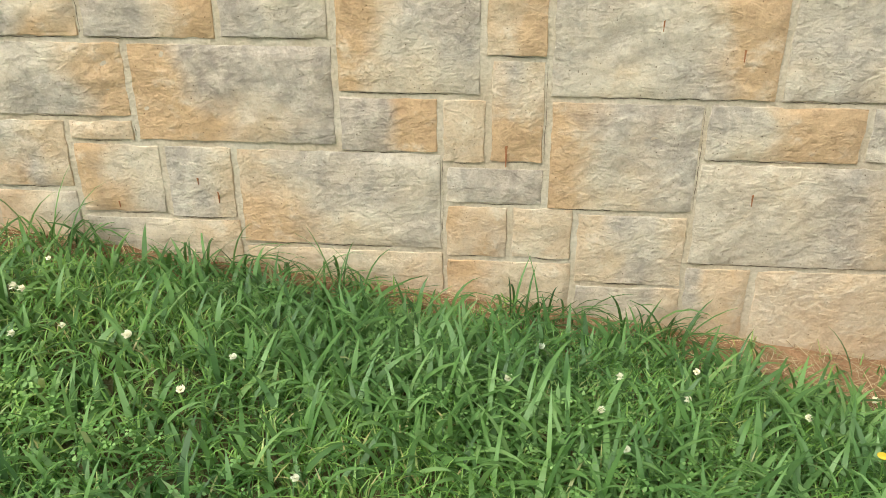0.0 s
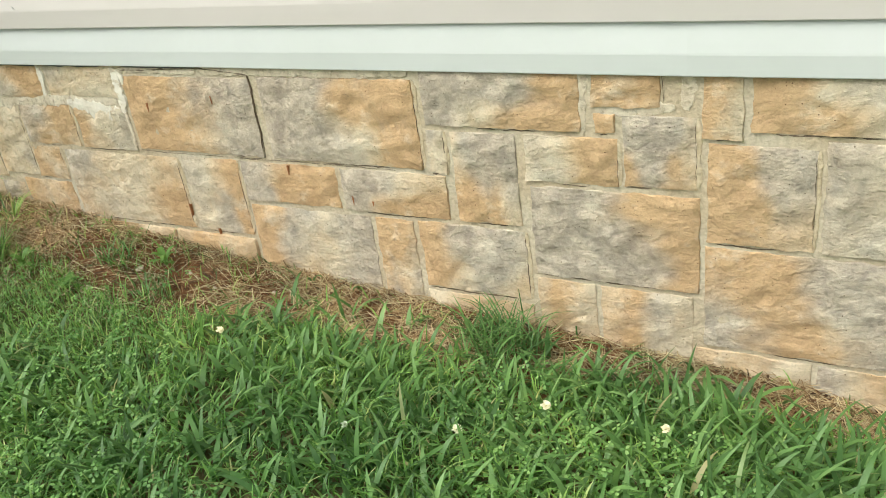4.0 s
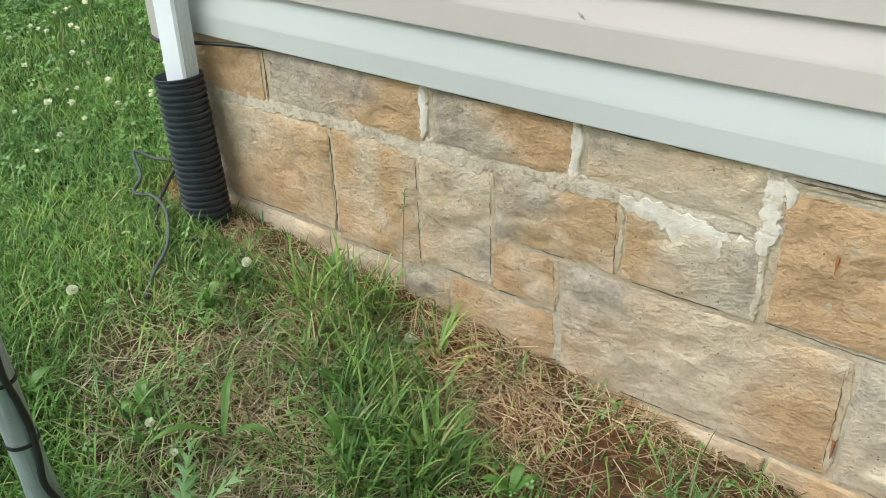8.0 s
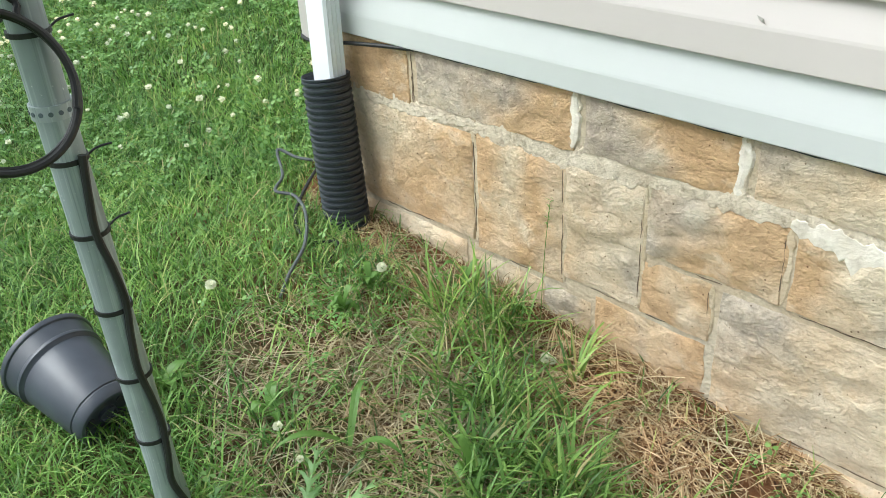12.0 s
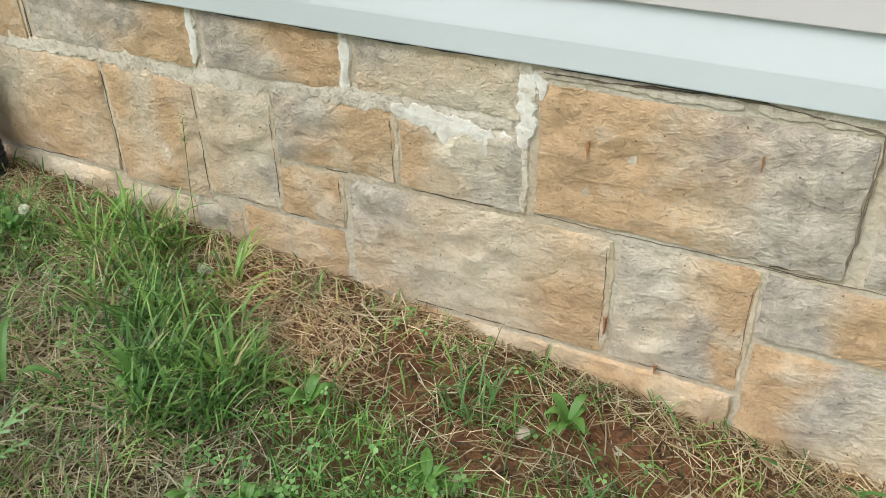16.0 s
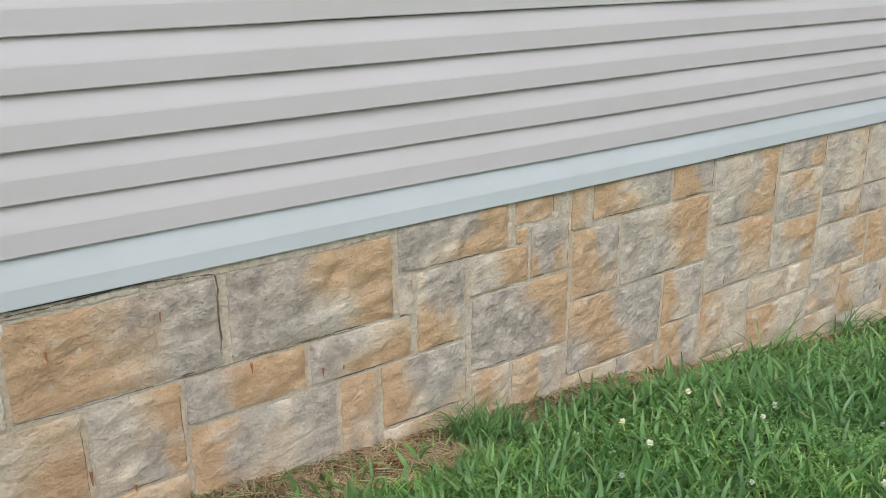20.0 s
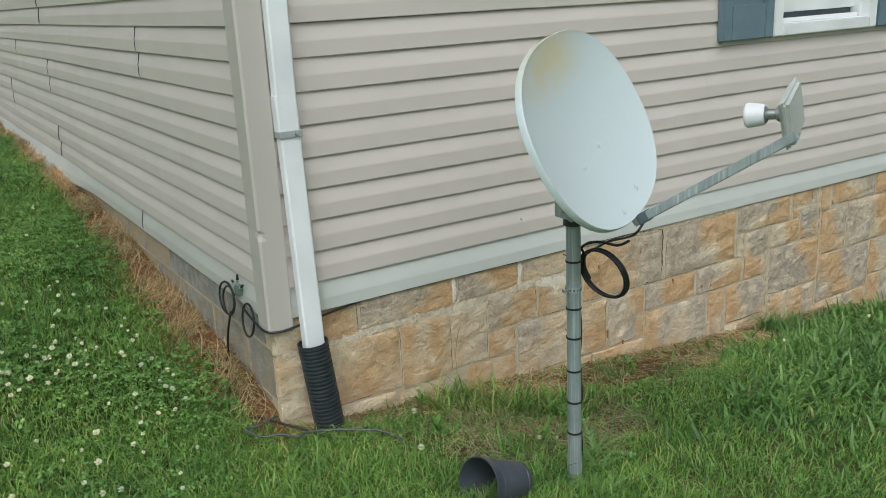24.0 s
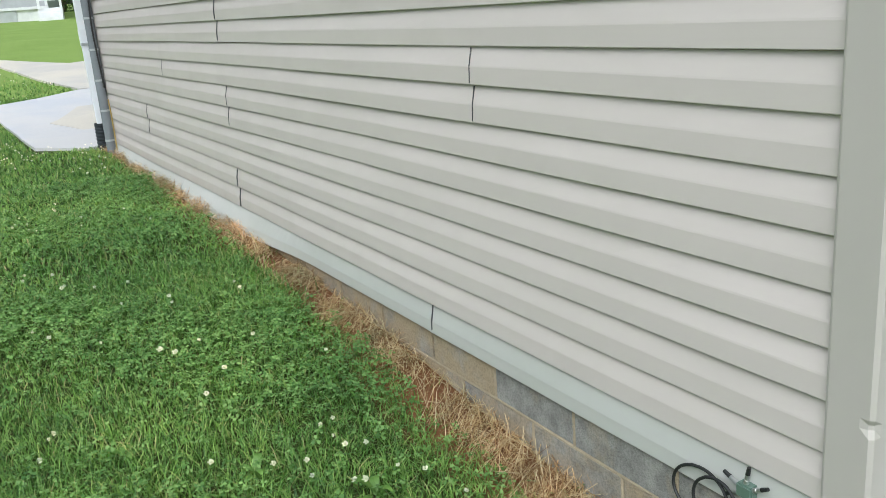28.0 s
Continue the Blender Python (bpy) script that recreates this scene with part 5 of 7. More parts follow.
    u = (u - nrm * u.dot(nrm)).normalized()
    v = nrm.cross(u).normalized()
    centre = Vector((0.634, -0.995, 1.088))
    frame_m = Matrix((u, v, nrm)).transposed().to_4x4()
    frame_m.translation = centre
    bm, seg, rings = bmesh.new(), 64, 10
    A, B, depth = 0.338, 0.275, 0.050

    def outline(t):
        c2, s2 = math.cos(t), math.sin(t)
        k = 2.3
        q = (abs(c2) ** k + abs(s2) ** k) ** (-1 / k)
        return A * q * c2, B * q * s2
    front, backs = [], []
    for j in range(1, rings + 1):
        f = j / rings
        front.append([bm.verts.new((f * outline(2 * math.pi * k / seg)[0], f * outline(2 * math.pi * k / seg)[1], depth * (f * f - 1))) for k in range(seg)])
        backs.append([bm.verts.new((f * outline(2 * math.pi * k / seg)[0], f * outline(2 * math.pi * k / seg)[1], depth * (f * f - 1) - 0.004)) for k in range(seg)])
    lip = [[bm.verts.new((outline(2 * math.pi * k / seg)[0] * s, outline(2 * math.pi * k / seg)[1] * s, z)) for k in range(seg)] for s, z in ((1.012, 0.002), (1.022, -0.004), (1.022, -0.018), (1.008, -0.018))]
    c0, c1 = bm.verts.new((0, 0, -depth)), bm.verts.new((0, 0, -depth - 0.004))
    for k in range(seg):
        m = (k + 1) % seg
        bm.faces.new((c0, front[0][k], front[0][m]))
        bm.faces.new((c1, backs[0][m], backs[0][k]))
        for p, q in zip(front, front[1:]):
            bm.faces.new((p[k], q[k], q[m], p[m]))
        for p, q in zip(backs, backs[1:]):
            bm.faces.new((p[m], q[m], q[k], p[k]))
        chain = [front[-1]] + lip + [backs[-1]]
        for p, q in zip(chain, chain[1:]):
            bm.faces.new((p[k], q[k], q[m], p[m]))
    refl = part("reflector", bm, DISH, d, "pale grey-blue oval reflector with a yellowed stain", True)
    refl.matrix_basis = Matrix.Translation((-MAST.x, -MAST.y, -gz)) @ frame_m
    for x, y in ((0.053, -0.062), (-0.082, -0.081), (0.077, -0.226), (-0.064, -0.246)):
        zz = depth * ((x / A) ** 2 + (y / B) ** 2 - 1)
        part("bolt_head", lathe([(0.0085, zz - 0.002), (0.0085, zz + 0.001), (0.005, zz + 0.0035), (0, zz + 0.004)], 14, axis=Matrix.Translation((x, y, 0))), DISH, refl, "rounded painted bolt head", True)
    # mounting bracket at the head of the mast
    put("mount_collar", lathe([(R + 0.001, 0.80), (R + 0.006, 0.80), (R + 0.006, 0.93), (0.0, 0.935)], 24, axis=at), GALV, "", True)
    put("mount_plate", boxed(MAST.x - 0.048, MAST.x - 0.042, MAST.y - 0.045, MAST.y + 0.03, 0.80, 0.99, bevel=0.001), GALV, "folded galvanised bracket plate")
    put("mount_plate", boxed(MAST.x + 0.042, MAST.x + 0.048, MAST.y - 0.045, MAST.y + 0.03, 0.80, 0.99, bevel=0.001), GALV, "folded galvanised bracket plate")
    put("mount_back", boxed(MAST.x - 0.06, MAST.x + 0.06, MAST.y - 0.060, MAST.y - 0.046, 0.80, 1.05, bevel=0.002), GALV)
    for z in (0.83, 0.885, 0.95):
        put("bolt", lathe([(0, 0), (0.007, 0), (0.007, 0.009), (0, 0.009)], 6, axis=at @ pose(-0.048, -0.012, z, 0, -90, 0)), STEEL)
    put("clamp_band", lathe([(R + 0.0055, 0.772), (R + 0.009, 0.772), (R + 0.009, 0.792), (R + 0.0055, 0.792)], 20, axis=at), BLACK, "black rubber clamp band")
    # arm, radio box and feed horn
    p0, p1 = Vector((0.727, -1.102, 0.831)), Vector((0.860, -1.435, 1.059))
    way = (p1 - p0).normalized()
    q = way.to_track_quat("Z", "X").to_matrix().to_4x4()
    bm = boxed(-0.013, 0.013, -0.017, 0.017, -0.035, (p1 - p0).length + 0.045, bevel=0.003)
    bm.transform(Matrix.Translation(p0) @ q)
    put("feed_arm", bm, ARMGALV, "square galvanised feed arm")
    bm = boxed(-0.0155, 0.0155, -0.0195, 0.0195, -0.02, 0.018, bevel=0.003)
    bm.transform(Matrix.Translation(p0) @ q)
    put("arm_clamp", bm, DARKGREY)
    top = MAST + Vector((0.070, -0.062, 0.622 + 0.086))
    put("coax_lead", tube([p0 + Vector((0.0, 0.0, -0.012)), p0 + Vector((-0.03, 0.005, -0.045)), p0.lerp(top, 0.5) + Vector((0, 0, -0.022)), top + Vector((0.01, 0.0, 0.004)), top + Vector((-0.05, 0.03, -0.03))], 0.0035, 8, smooth_steps=4), CABLE, "thin black coaxial lead", True)
    hub = Vector((0.905, -1.415, 1.130))
    aim = Vector((-0.386, 0.919, -0.082)).normalized()
    by = Vector((0.855, 0.390, 0.341))
    by = (by - aim * by.dot(aim)).normalized()
    bx = by.cross(aim).normalized()
    bm_m = Matrix((bx, by, aim)).transposed().to_4x4()
    bm_m.translation = hub
    bm = boxed(-0.065, 0.065, -0.073, 0.073, -0.026, 0.0, bevel=0.009)
    bm.transform(bm_m)
    radio = put("radio_box", bm, LNB, "flat square grey transmitter box")
    bm = boxed(-0.0656, 0.0656, -0.0736, 0.0736, -0.014, -0.009, bevel=0.001)
    bm.transform(bm_m)
    bm.transform(Matrix.Translation((-MAST.x, -MAST.y, -gz)))
    part("cover_rim", bm, LNB, radio)
    put("feed_neck", lathe([(0.022, 0.0), (0.020, 0.02), (0.014, 0.026), (0.014, 0.045), (0.022, 0.05), (0.022, 0.058)], 18, axis=bm_m), STEEL, "", True)
    put("feed_horn", lathe([(0.0, 0.052), (0.025, 0.052), (0.028, 0.058), (0.033, 0.096), (0.030, 0.101), (0.0, 0.102)], 28, axis=bm_m), WHITE, "white round feed horn cap", True)
    bm = boxed(-0.078, -0.045, -0.028, 0.028, -0.022, 0.012, bevel=0.004)
    bm.transform(bm_m)
    put("radio_bracket", bm, GALV)
    return d


satellite_dish()

# ---------------------------------------------------------------- nursery pot lying in the grass
def nursery_pot():
    rim = Vector((0.280, -0.858, 0.013))
    base = Vector((0.4600, -0.835, -0.045))
    ax = (rim - base).normalized()
    q = ax.to_track_quat("Z", "Y").to_matrix().to_4x4()
    q.translation = base
    d = thing("nursery_pot", (base.x, base.y, base.z), "empty black plastic nursery pot lying on its side", "flower pot")
    back = Matrix.Translation(-base)
    prof = [(0.835 * r, 0.92 * z) for r, z in ((0.0, 0.016), (0.052, 0.016), (0.058, 0.004), (0.062, 0.0), (0.068, 0.001), (0.0725, 0.006), (0.0745, 0.022), (0.0730, 0.0235), (0.0730, 0.0255), (0.0755, 0.027), (0.0905, 0.146), (0.0895, 0.148), (0.0915, 0.151), (0.0970, 0.155), (0.0975, 0.160), (0.0955, 0.163), (0.0995, 0.192), (0.1035, 0.194), (0.1055, 0.199), (0.1045, 0.204), (0.1010, 0.204), (0.0985, 0.195), (0.094, 0.163), (0.088, 0.146), (0.071, 0.022), (0.0, 0.022))]
    part("pot_body", lathe(prof, 48, axis=back @ q), POTBLACK, d, smooth=True)
    # solid dark discs paint the shade of the drainage holes
    for k in range(5):
        a = 2 * math.pi * k / 5
        part("drain_foot", lathe([(0.0, 0.012), (0.007, 0.012), (0.007, 0.0148), (0.0, 0.0148)], 12, axis=back @ q @ Matrix.Translation((0.030 * math.cos(a), 0.030 * math.sin(a), 0))), FARDARK, d, "dark disc for a shaded drainage hole")
    part("centre_ring", lathe([(0.014, 0.015), (0.014, 0.008), (0.017, 0.008), (0.017, 0.015)], 24, axis=back @ q), POTBLACK, d)


nursery_pot()

# ---------------------------------------------------------------- cables at the corner
def cord(name, pts, r, label, mat=CABLE):
    p0 = Vector(pts[0])
    ob = obj(name, tube([Vector(p) - p0 for p in pts], r, 8), mat, smooth=True)
    ob.location = p0
    return tagged(ob, label, "cable")


def gp(x, y, up=0.01):
    return (x, y, float(land(x, y)) + up)


cord("black_cable", [(-0.03, 0.22, 0.36), (-0.035, 0.10, 0.345), (-0.035, -0.005, 0.338), (0.0, -0.035, 0.335), (0.06, -0.038, 0.338), (0.16, -0.030, 0.35), (0.25, -0.020, 0.358), (0.36, -0.010, 0.366), (0.48, 0.002, 0.374)], 0.0045, "black cable running round the house corner under the trim")


def splitter():
    d = thing("cable_splitter", (-0.022, 0.265, 0.425), "small green-grey cable splitter with black loops on the end wall", "cable splitter")
    part("splitter_body", boxed(-0.014, 0.020, -0.022, 0.022, -0.020, 0.014, bevel=0.004), BRASS, d)
    for y, z, tilt in ((-0.022, 0.008, 60), (0.0, 0.016, 10), (0.022, 0.004, -70), (0.020, -0.016, -120)):
        c = part("connector", lathe([(0.0, 0), (0.0065, 0), (0.0065, 0.010), (0.005, 0.011), (0.005, 0.024), (0, 0.024)], 8, axis=pose(-0.004, y, z, tilt)), STEEL, d, "threaded steel connector")
        part("cable_boot", lathe([(0.0, 0.024), (0.0055, 0.024), (0.0045, 0.044), (0, 0.044)], 8, axis=pose(-0.004, y, z, tilt)), CABLE, c)

    def loop(cy, cz, ry, rz, off, start=0.0):
        return [(-0.012 + off + 0.008 * math.sin(t), cy + ry * math.cos(t), cz + rz * math.sin(t)) for t in [start + 2 * math.pi * k / 14 for k in range(15)]]
    part("cable_loop", tube(loop(0.13, -0.068, 0.085, 0.062, 0, 1.2), 0.0042, 8, smooth_steps=3), CABLE, d, "black cable loop", True)
    part("cable_loop", tube(loop(0.075, -0.062, 0.065, 0.055, -0.01, 1.0), 0.0042, 8, smooth_steps=3), CABLE, d, "black cable loop", True)
    part("cable_loop", tube(loop(-0.085, -0.10, 0.060, 0.062, 0.004, 1.8), 0.0042, 8, smooth_steps=3), CABLE, d, "black cable loop", True)
    part("cable_tail", tube([(-0.012, 0.10, -0.12), (-0.012, 0.16, -0.21), (-0.010, 0.20, -0.30), (-0.012, 0.22, -0.375), (-0.05, 0.12, -0.39), (-0.075, 0.0, -0.43), (-0.08, -0.14, -0.46)], 0.0045, 8), CABLE, d, "black cable dropping to the ground", True)


splitter()
cord("ground_cable", [gp(-0.10, 0.13, 0.0), gp(-0.05, 0.0, 0.03), gp(0.03, -0.12, 0.05), gp(0.10, -0.20, 0.03), gp(0.18, -0.22, 0.012), gp(0.25, -0.19, 0.03), gp(0.29, -0.26, 0.01), gp(0.33, -0.36, -0.01)], 0.0042, "black cable lying in the grass by the drain pipe")
cord("ground_wire", [gp(-0.02, 0.02, 0.02), gp(-0.11, -0.03, 0.06), gp(-0.165, -0.055, 0.085), gp(-0.12, -0.08, 0.050), gp(-0.06, -0.12, 0.058), gp(-0.014, -0.172, 0.056), gp(0.03, -0.150, 0.052), gp(0.09, -0.165, 0.050), gp(0.15, -0.200, 0.050), gp(0.21, -0.245, 0.050), gp(0.255, -0.288, 0.048), gp(0.30, -0.362, 0.030), gp(0.33, -0.42, -0.012)], 0.0042, "grey loose wire lying in the grass", GREYWIRE)

# ---------------------------------------------------------------- meter box, outlet, vent and cooling unit
def meter_box():
    d = thing("disconnect_box", (7.20, -0.045, -0.01), "light grey electrical disconnect box on the stone wall", "electrical box")
    part("box_body", boxed(-0.075, 0.075, -0.045, 0.045, -0.125, 0.125, bevel=0.006), GREYBOX, d)
    part("cover", boxed(-0.080, 0.080, -0.054, -0.044, -0.06, 0.13, bevel=0.004), GREYBOX, d)
    part("latch", boxed(-0.012, 0.012, -0.062, -0.053, -0.07, -0.04, bevel=0.002), STEEL, d)
    part("conduit", tube([(-0.03, 0, -0.12), (-0.03, 0.0, -0.35), (-0.04, 0.0, -0.52), (0.03, -0.03, -0.60), (0.14, -0.20, -0.66), (0.20, -0.45, -0.72)], 0.010, 10), GREYBOX, d, "flexible grey conduit", True)
    part("conduit", tube([(0.03, 0, -0.12), (0.035, 0.0, -0.32), (0.01, -0.01, -0.50), (0.06, -0.06, -0.62), (0.16, -0.30, -0.70)], 0.010, 10), GREYBOX, d, "thin grey whip", True)
    part("line_set", tube([(-0.015, 0.0, -0.56), (0.05, -0.06, -0.585), (0.10, -0.25, -0.66), (0.14, -0.48, -0.72)], 0.024, 12), BLACK, d, "black insulated refrigerant line", True)


meter_box()
cord("roof_cable", [(7.14, -0.03, 0.15), (7.0, -0.025, 0.135), (6.75, -0.018, 0.125), (6.40, -0.015, 0.118)], 0.004, "thin dark cable under the trim")


def outlet():
    d = thing("outdoor_outlet", (7.0, -0.028, 0.79), "beige outdoor outlet block with white receptacles on the siding", "outlet")
    part("mounting_block", boxed(-0.055, 0.055, -0.016, 0.02, -0.10, 0.10, bevel=0.005), POST, d)
    part("plate", boxed(-0.035, 0.035, -0.022, -0.015, -0.075, 0.075, bevel=0.003), WINWHITE, d)
    for z in (-0.035, 0.0, 0.035):
        part("receptacle", lathe([(0, 0), (0.015, 0), (0.014, 0.012), (0, 0.013)], 14, axis=pose(0, -0.021, z, 90)), WINWHITE, d)


outlet()


def vent_hood():
    d = thing("vent_hood", (9.1, -0.02, 0.46), "white plastic dryer vent hood on the siding", "vent hood")
    bm = bmesh.new()
    a = [bm.verts.new(p) for p in ((-0.075, 0, -0.07), (0.075, 0, -0.07), (0.075, 0, 0.08), (-0.075, 0, 0.08), (-0.07, -0.11, -0.07), (0.07, -0.11, -0.07), (0.07, -0.11, -0.03), (-0.07, -0.11, -0.03), (-0.07, -0.02, 0.08), (0.07, -0.02, 0.08))]
    for f in ((0, 1, 5, 4), (4, 5, 6, 7), (7, 6, 9, 8), (8, 9, 2, 3), (0, 4, 7, 8, 3), (1, 2, 9, 6, 5), (0, 3, 2, 1)):
        bm.faces.new([a[i] for i in f])
    part("hood", bm, WINWHITE, d)
    part("wall_plate", boxed(-0.09, 0.09, -0.004, 0.012, -0.085, 0.095, bevel=0.003), WINWHITE, d)


vent_hood()


def cooling_unit():
    gz = float(land(7.7, -0.9)) - 0.075
    d = thing("air_conditioner", (7.65, -0.92, gz), "dark grey outdoor air-conditioning unit on a concrete pad", "air conditioner")
    w, h, z0 = 0.40, 0.76, 0.17
    part("pad", boxed(-0.43, 0.43, -0.43, 0.43, -0.10, 0.06, bevel=0.01), BLOCK, d, "weathered concrete pad")
    for x in (-0.33, 0.33):
        for y in (-0.33, 0.33):
            part("foot", boxed(x - 0.05, x + 0.05, y - 0.05, y + 0.05, 0.06, z0, bevel=0.004), DARKGREY, d)
    part("core", boxed(-w + 0.03, w - 0.03, -w + 0.03, w - 0.03, z0, z0 + h, bevel=0.01), FARDARK, d, "dark coil behind the louvres")
    part("base_pan", boxed(-w, w, -w, w, z0, z0 + 0.05, bevel=0.008), DARKGREY, d)
    part("control_panel", boxed(-w - 0.004, -w + 0.05, w - 0.27, w, z0 + 0.25, z0 + h, bevel=0.012), DARKGREY, d)
    part("label_plate", boxed(-w - 0.008, -w - 0.003, w - 0.20, w - 0.08, z0 + h - 0.16, z0 + h - 0.07, bevel=0.001), GREYBOX, d, "pale rating label")
    part("service_panel", boxed(-w - 0.002, -w + 0.04, w - 0.27, w, z0 + 0.05, z0 + 0.24, bevel=0.004), FARDARK, d)
    for z in (z0 + 0.10, z0 + 0.19):
        part("valve", tube([(-w - 0.02, w - 0.08, z), (-w - 0.06, w - 0.06, z - 0.01), (-w - 0.07, w - 0.04, z - 0.09)], 0.012, 8), STEEL, d, "service valve", True)
    part("corner_rail", boxed(-w - 0.003, -w + 0.04, w - 0.31, w - 0.27, z0 + 0.05, z0 + h, bevel=0.006), DARKGREY, d)
    part("corner_rail", boxed(-w - 0.003, -w + 0.04, -w - 0.003, -w + 0.04, z0 + 0.05, z0 + h, bevel=0.006), DARKGREY, d)
    for k in range(19):
        z = z0 + 0.075 + k * 0.034
        bm = boxed(-w - 0.001, -w + 0.022, -w + 0.04, w - 0.31, z, z + 0.007)
        for v in bm.verts:
            v.co.z += 0.012 * (v.co.x > -w + 0.01)
        part("louvre", bm, DARKGREY, d)
        bm = boxed(-w + 0.04, w, -w - 0.001, -w + 0.022, z, z + 0.007)
        part("louvre", bm, DARKGREY, d)
    for k in range(9):
        y = -w + 0.07 + k * 0.05
        part("louvre_post", boxed(-w - 0.002, -w + 0.004, y, y + 0.004, z0 + 0.05, z0 + h), DARKGREY, d)
    part("top_cap", lathe([(0.50, z0 + h - 0.03), (0.565, z0 + h - 0.03), (0.565, z0 + h), (0.54, z0 + h + 0.03), (0.40, z0 + h + 0.045), (0.375, z0 + h + 0.04), (0.375, z0 + h - 0.02), (0.0, z0 + h - 0.02)], 4, axis=pose(0, 0, 0, 0, 0, 45)), DARKGREY, d)
    for r in (0.06, 0.13, 0.20, 0.27, 0.34):
        part("fan_grille_ring", tube([(r * math.cos(a), r * math.sin(a), z0 + h + 0.05 + 0.02 * (1 - r / 0.34)) for a in [2 * math.pi * k / 20 for k in range(21)]], 0.004, 6, smooth_steps=2), FARDARK, d)
    for k in range(6):
        a = math.pi * k / 6
        c, s = math.cos(a) * 0.36, math.sin(a) * 0.36
        part("fan_grille_spoke", tube([(-c, -s, z0 + h + 0.045), (0, 0, z0 + h + 0.072), (c, s, z0 + h + 0.045)], 0.004, 6, smooth_steps=3), FARDARK, d)


cooling_unit()

# ---------------------------------------------------------------- far corner of the end wall
downspout((-0.085, LEN_Y + 0.12, float(land(0, 7.7)) - 0.05), "white downspout at the far house corner")
corrugated((-0.09, LEN_Y + 0.12, float(land(0, 7.7)) - 0.06), (-0.085, LEN_Y + 0.12, float(land(0, 7.7)) + 0.26), 0.055, "short black corrugated drain pipe at the far corner", 10)


def far_conduit():
    g = float(land(0, 7.5))
    d = thing("conduit_riser", (-0.06, LEN_Y - 0.12, g), "grey plastic conduit riser strapped to the house corner", "conduit")
    part("pipe", lathe([(0, -0.1), (0.042, -0.1), (0.042, 2.3), (0, 2.3)], 20), plain("conduit_grey", (0.20, 0.22, 0.24), 0.5), d, smooth=True)
    for k in range(8):
        z = 0.12 + 0.27 * k
        part("strap", lathe([(0.0425, z), (0.046, z), (0.046, z + 0.018), (0.0425, z + 0.018)], 20), GREYBOX, d, "pale conduit strap")
    part("yellow_wire", tube([(0.03, -0.09, -0.05), (0.03, -0.10, 0.35), (0.028, -0.09, 0.5)], 0.006, 6), WIRE_YELLOW, d, "loose yellow wire", True)
    part("black_wire", tube([(0.02, -0.07, 0.6), (0.0, -0.085, 1.1), (0.02, -0.075, 1.5), (0.0, -0.1, 1.75), (0.02, -0.07, 2.2)], 0.008, 6), CABLE, d, "loose black wire", True)


far_conduit()


# ---------------------------------------------------------------- driveway, walk and the neighbours
def slab(name, corners, label, kind_name, thick=0.10, up=0.02, mat=CONCRETE):
    bm = bmesh.new()
    bm.faces.new([bm.verts.new((x, y, 0.0)) for x, y in corners])
    for k in range(56):
        cut = ((0, 7.9 + 0.35 * k, 0), (0, 1, 0)) if k < 50 else ((-5.0 + 2.0 * (k - 50), 0, 0), (1, 0, 0))
        bmesh.ops.bisect_plane(bm, geom=bm.verts[:] + bm.edges[:] + bm.faces[:], plane_co=cut[0], plane_no=cut[1])
    wall = bmesh.ops.extrude_face_region(bm, geom=bm.faces[:])
    low = {e for e in wall["geom"] if isinstance(e, bmesh.types.BMVert)}
    for v in bm.verts:
        v.co.z = float(land(v.co.x, v.co.y)) + (-thick if v in low else up)
    bmesh.ops.recalc_face_normals(bm, faces=bm.faces)
    return tagged(obj(name, bm, mat), label, kind_name, kind="structure")


slab("driveway", [(-0.64, 8.15), (-0.22, 7.86), (0.0, 7.86), (6.0, 7.9), (6.0, 12.9), (0.37, 12.05), (-0.80, 11.4)], "damp grey concrete parking slab behind the house", "driveway", up=0.03, mat=PAD)
slab("walk_1", [(-6.0, 25.6), (-1.91, 18.75), (-0.29, 15.7), (0.14, 13.1), (0.40, 12.10), (6.0, 12.95), (6.0, 16.0), (0.77, 15.2), (-0.62, 17.2), (-1.91, 19.6), (-6.0, 27.0)], "curving pale concrete drive", "driveway", up=0.03)


slab("walk_2", [(-0.30, 9.75), (-0.02, 8.85), (1.5, 9.3), (1.5, 11.0), (0.15, 10.7)], "dry cream patch on the damp concrete slab", "driveway", thick=0.02, up=0.036)


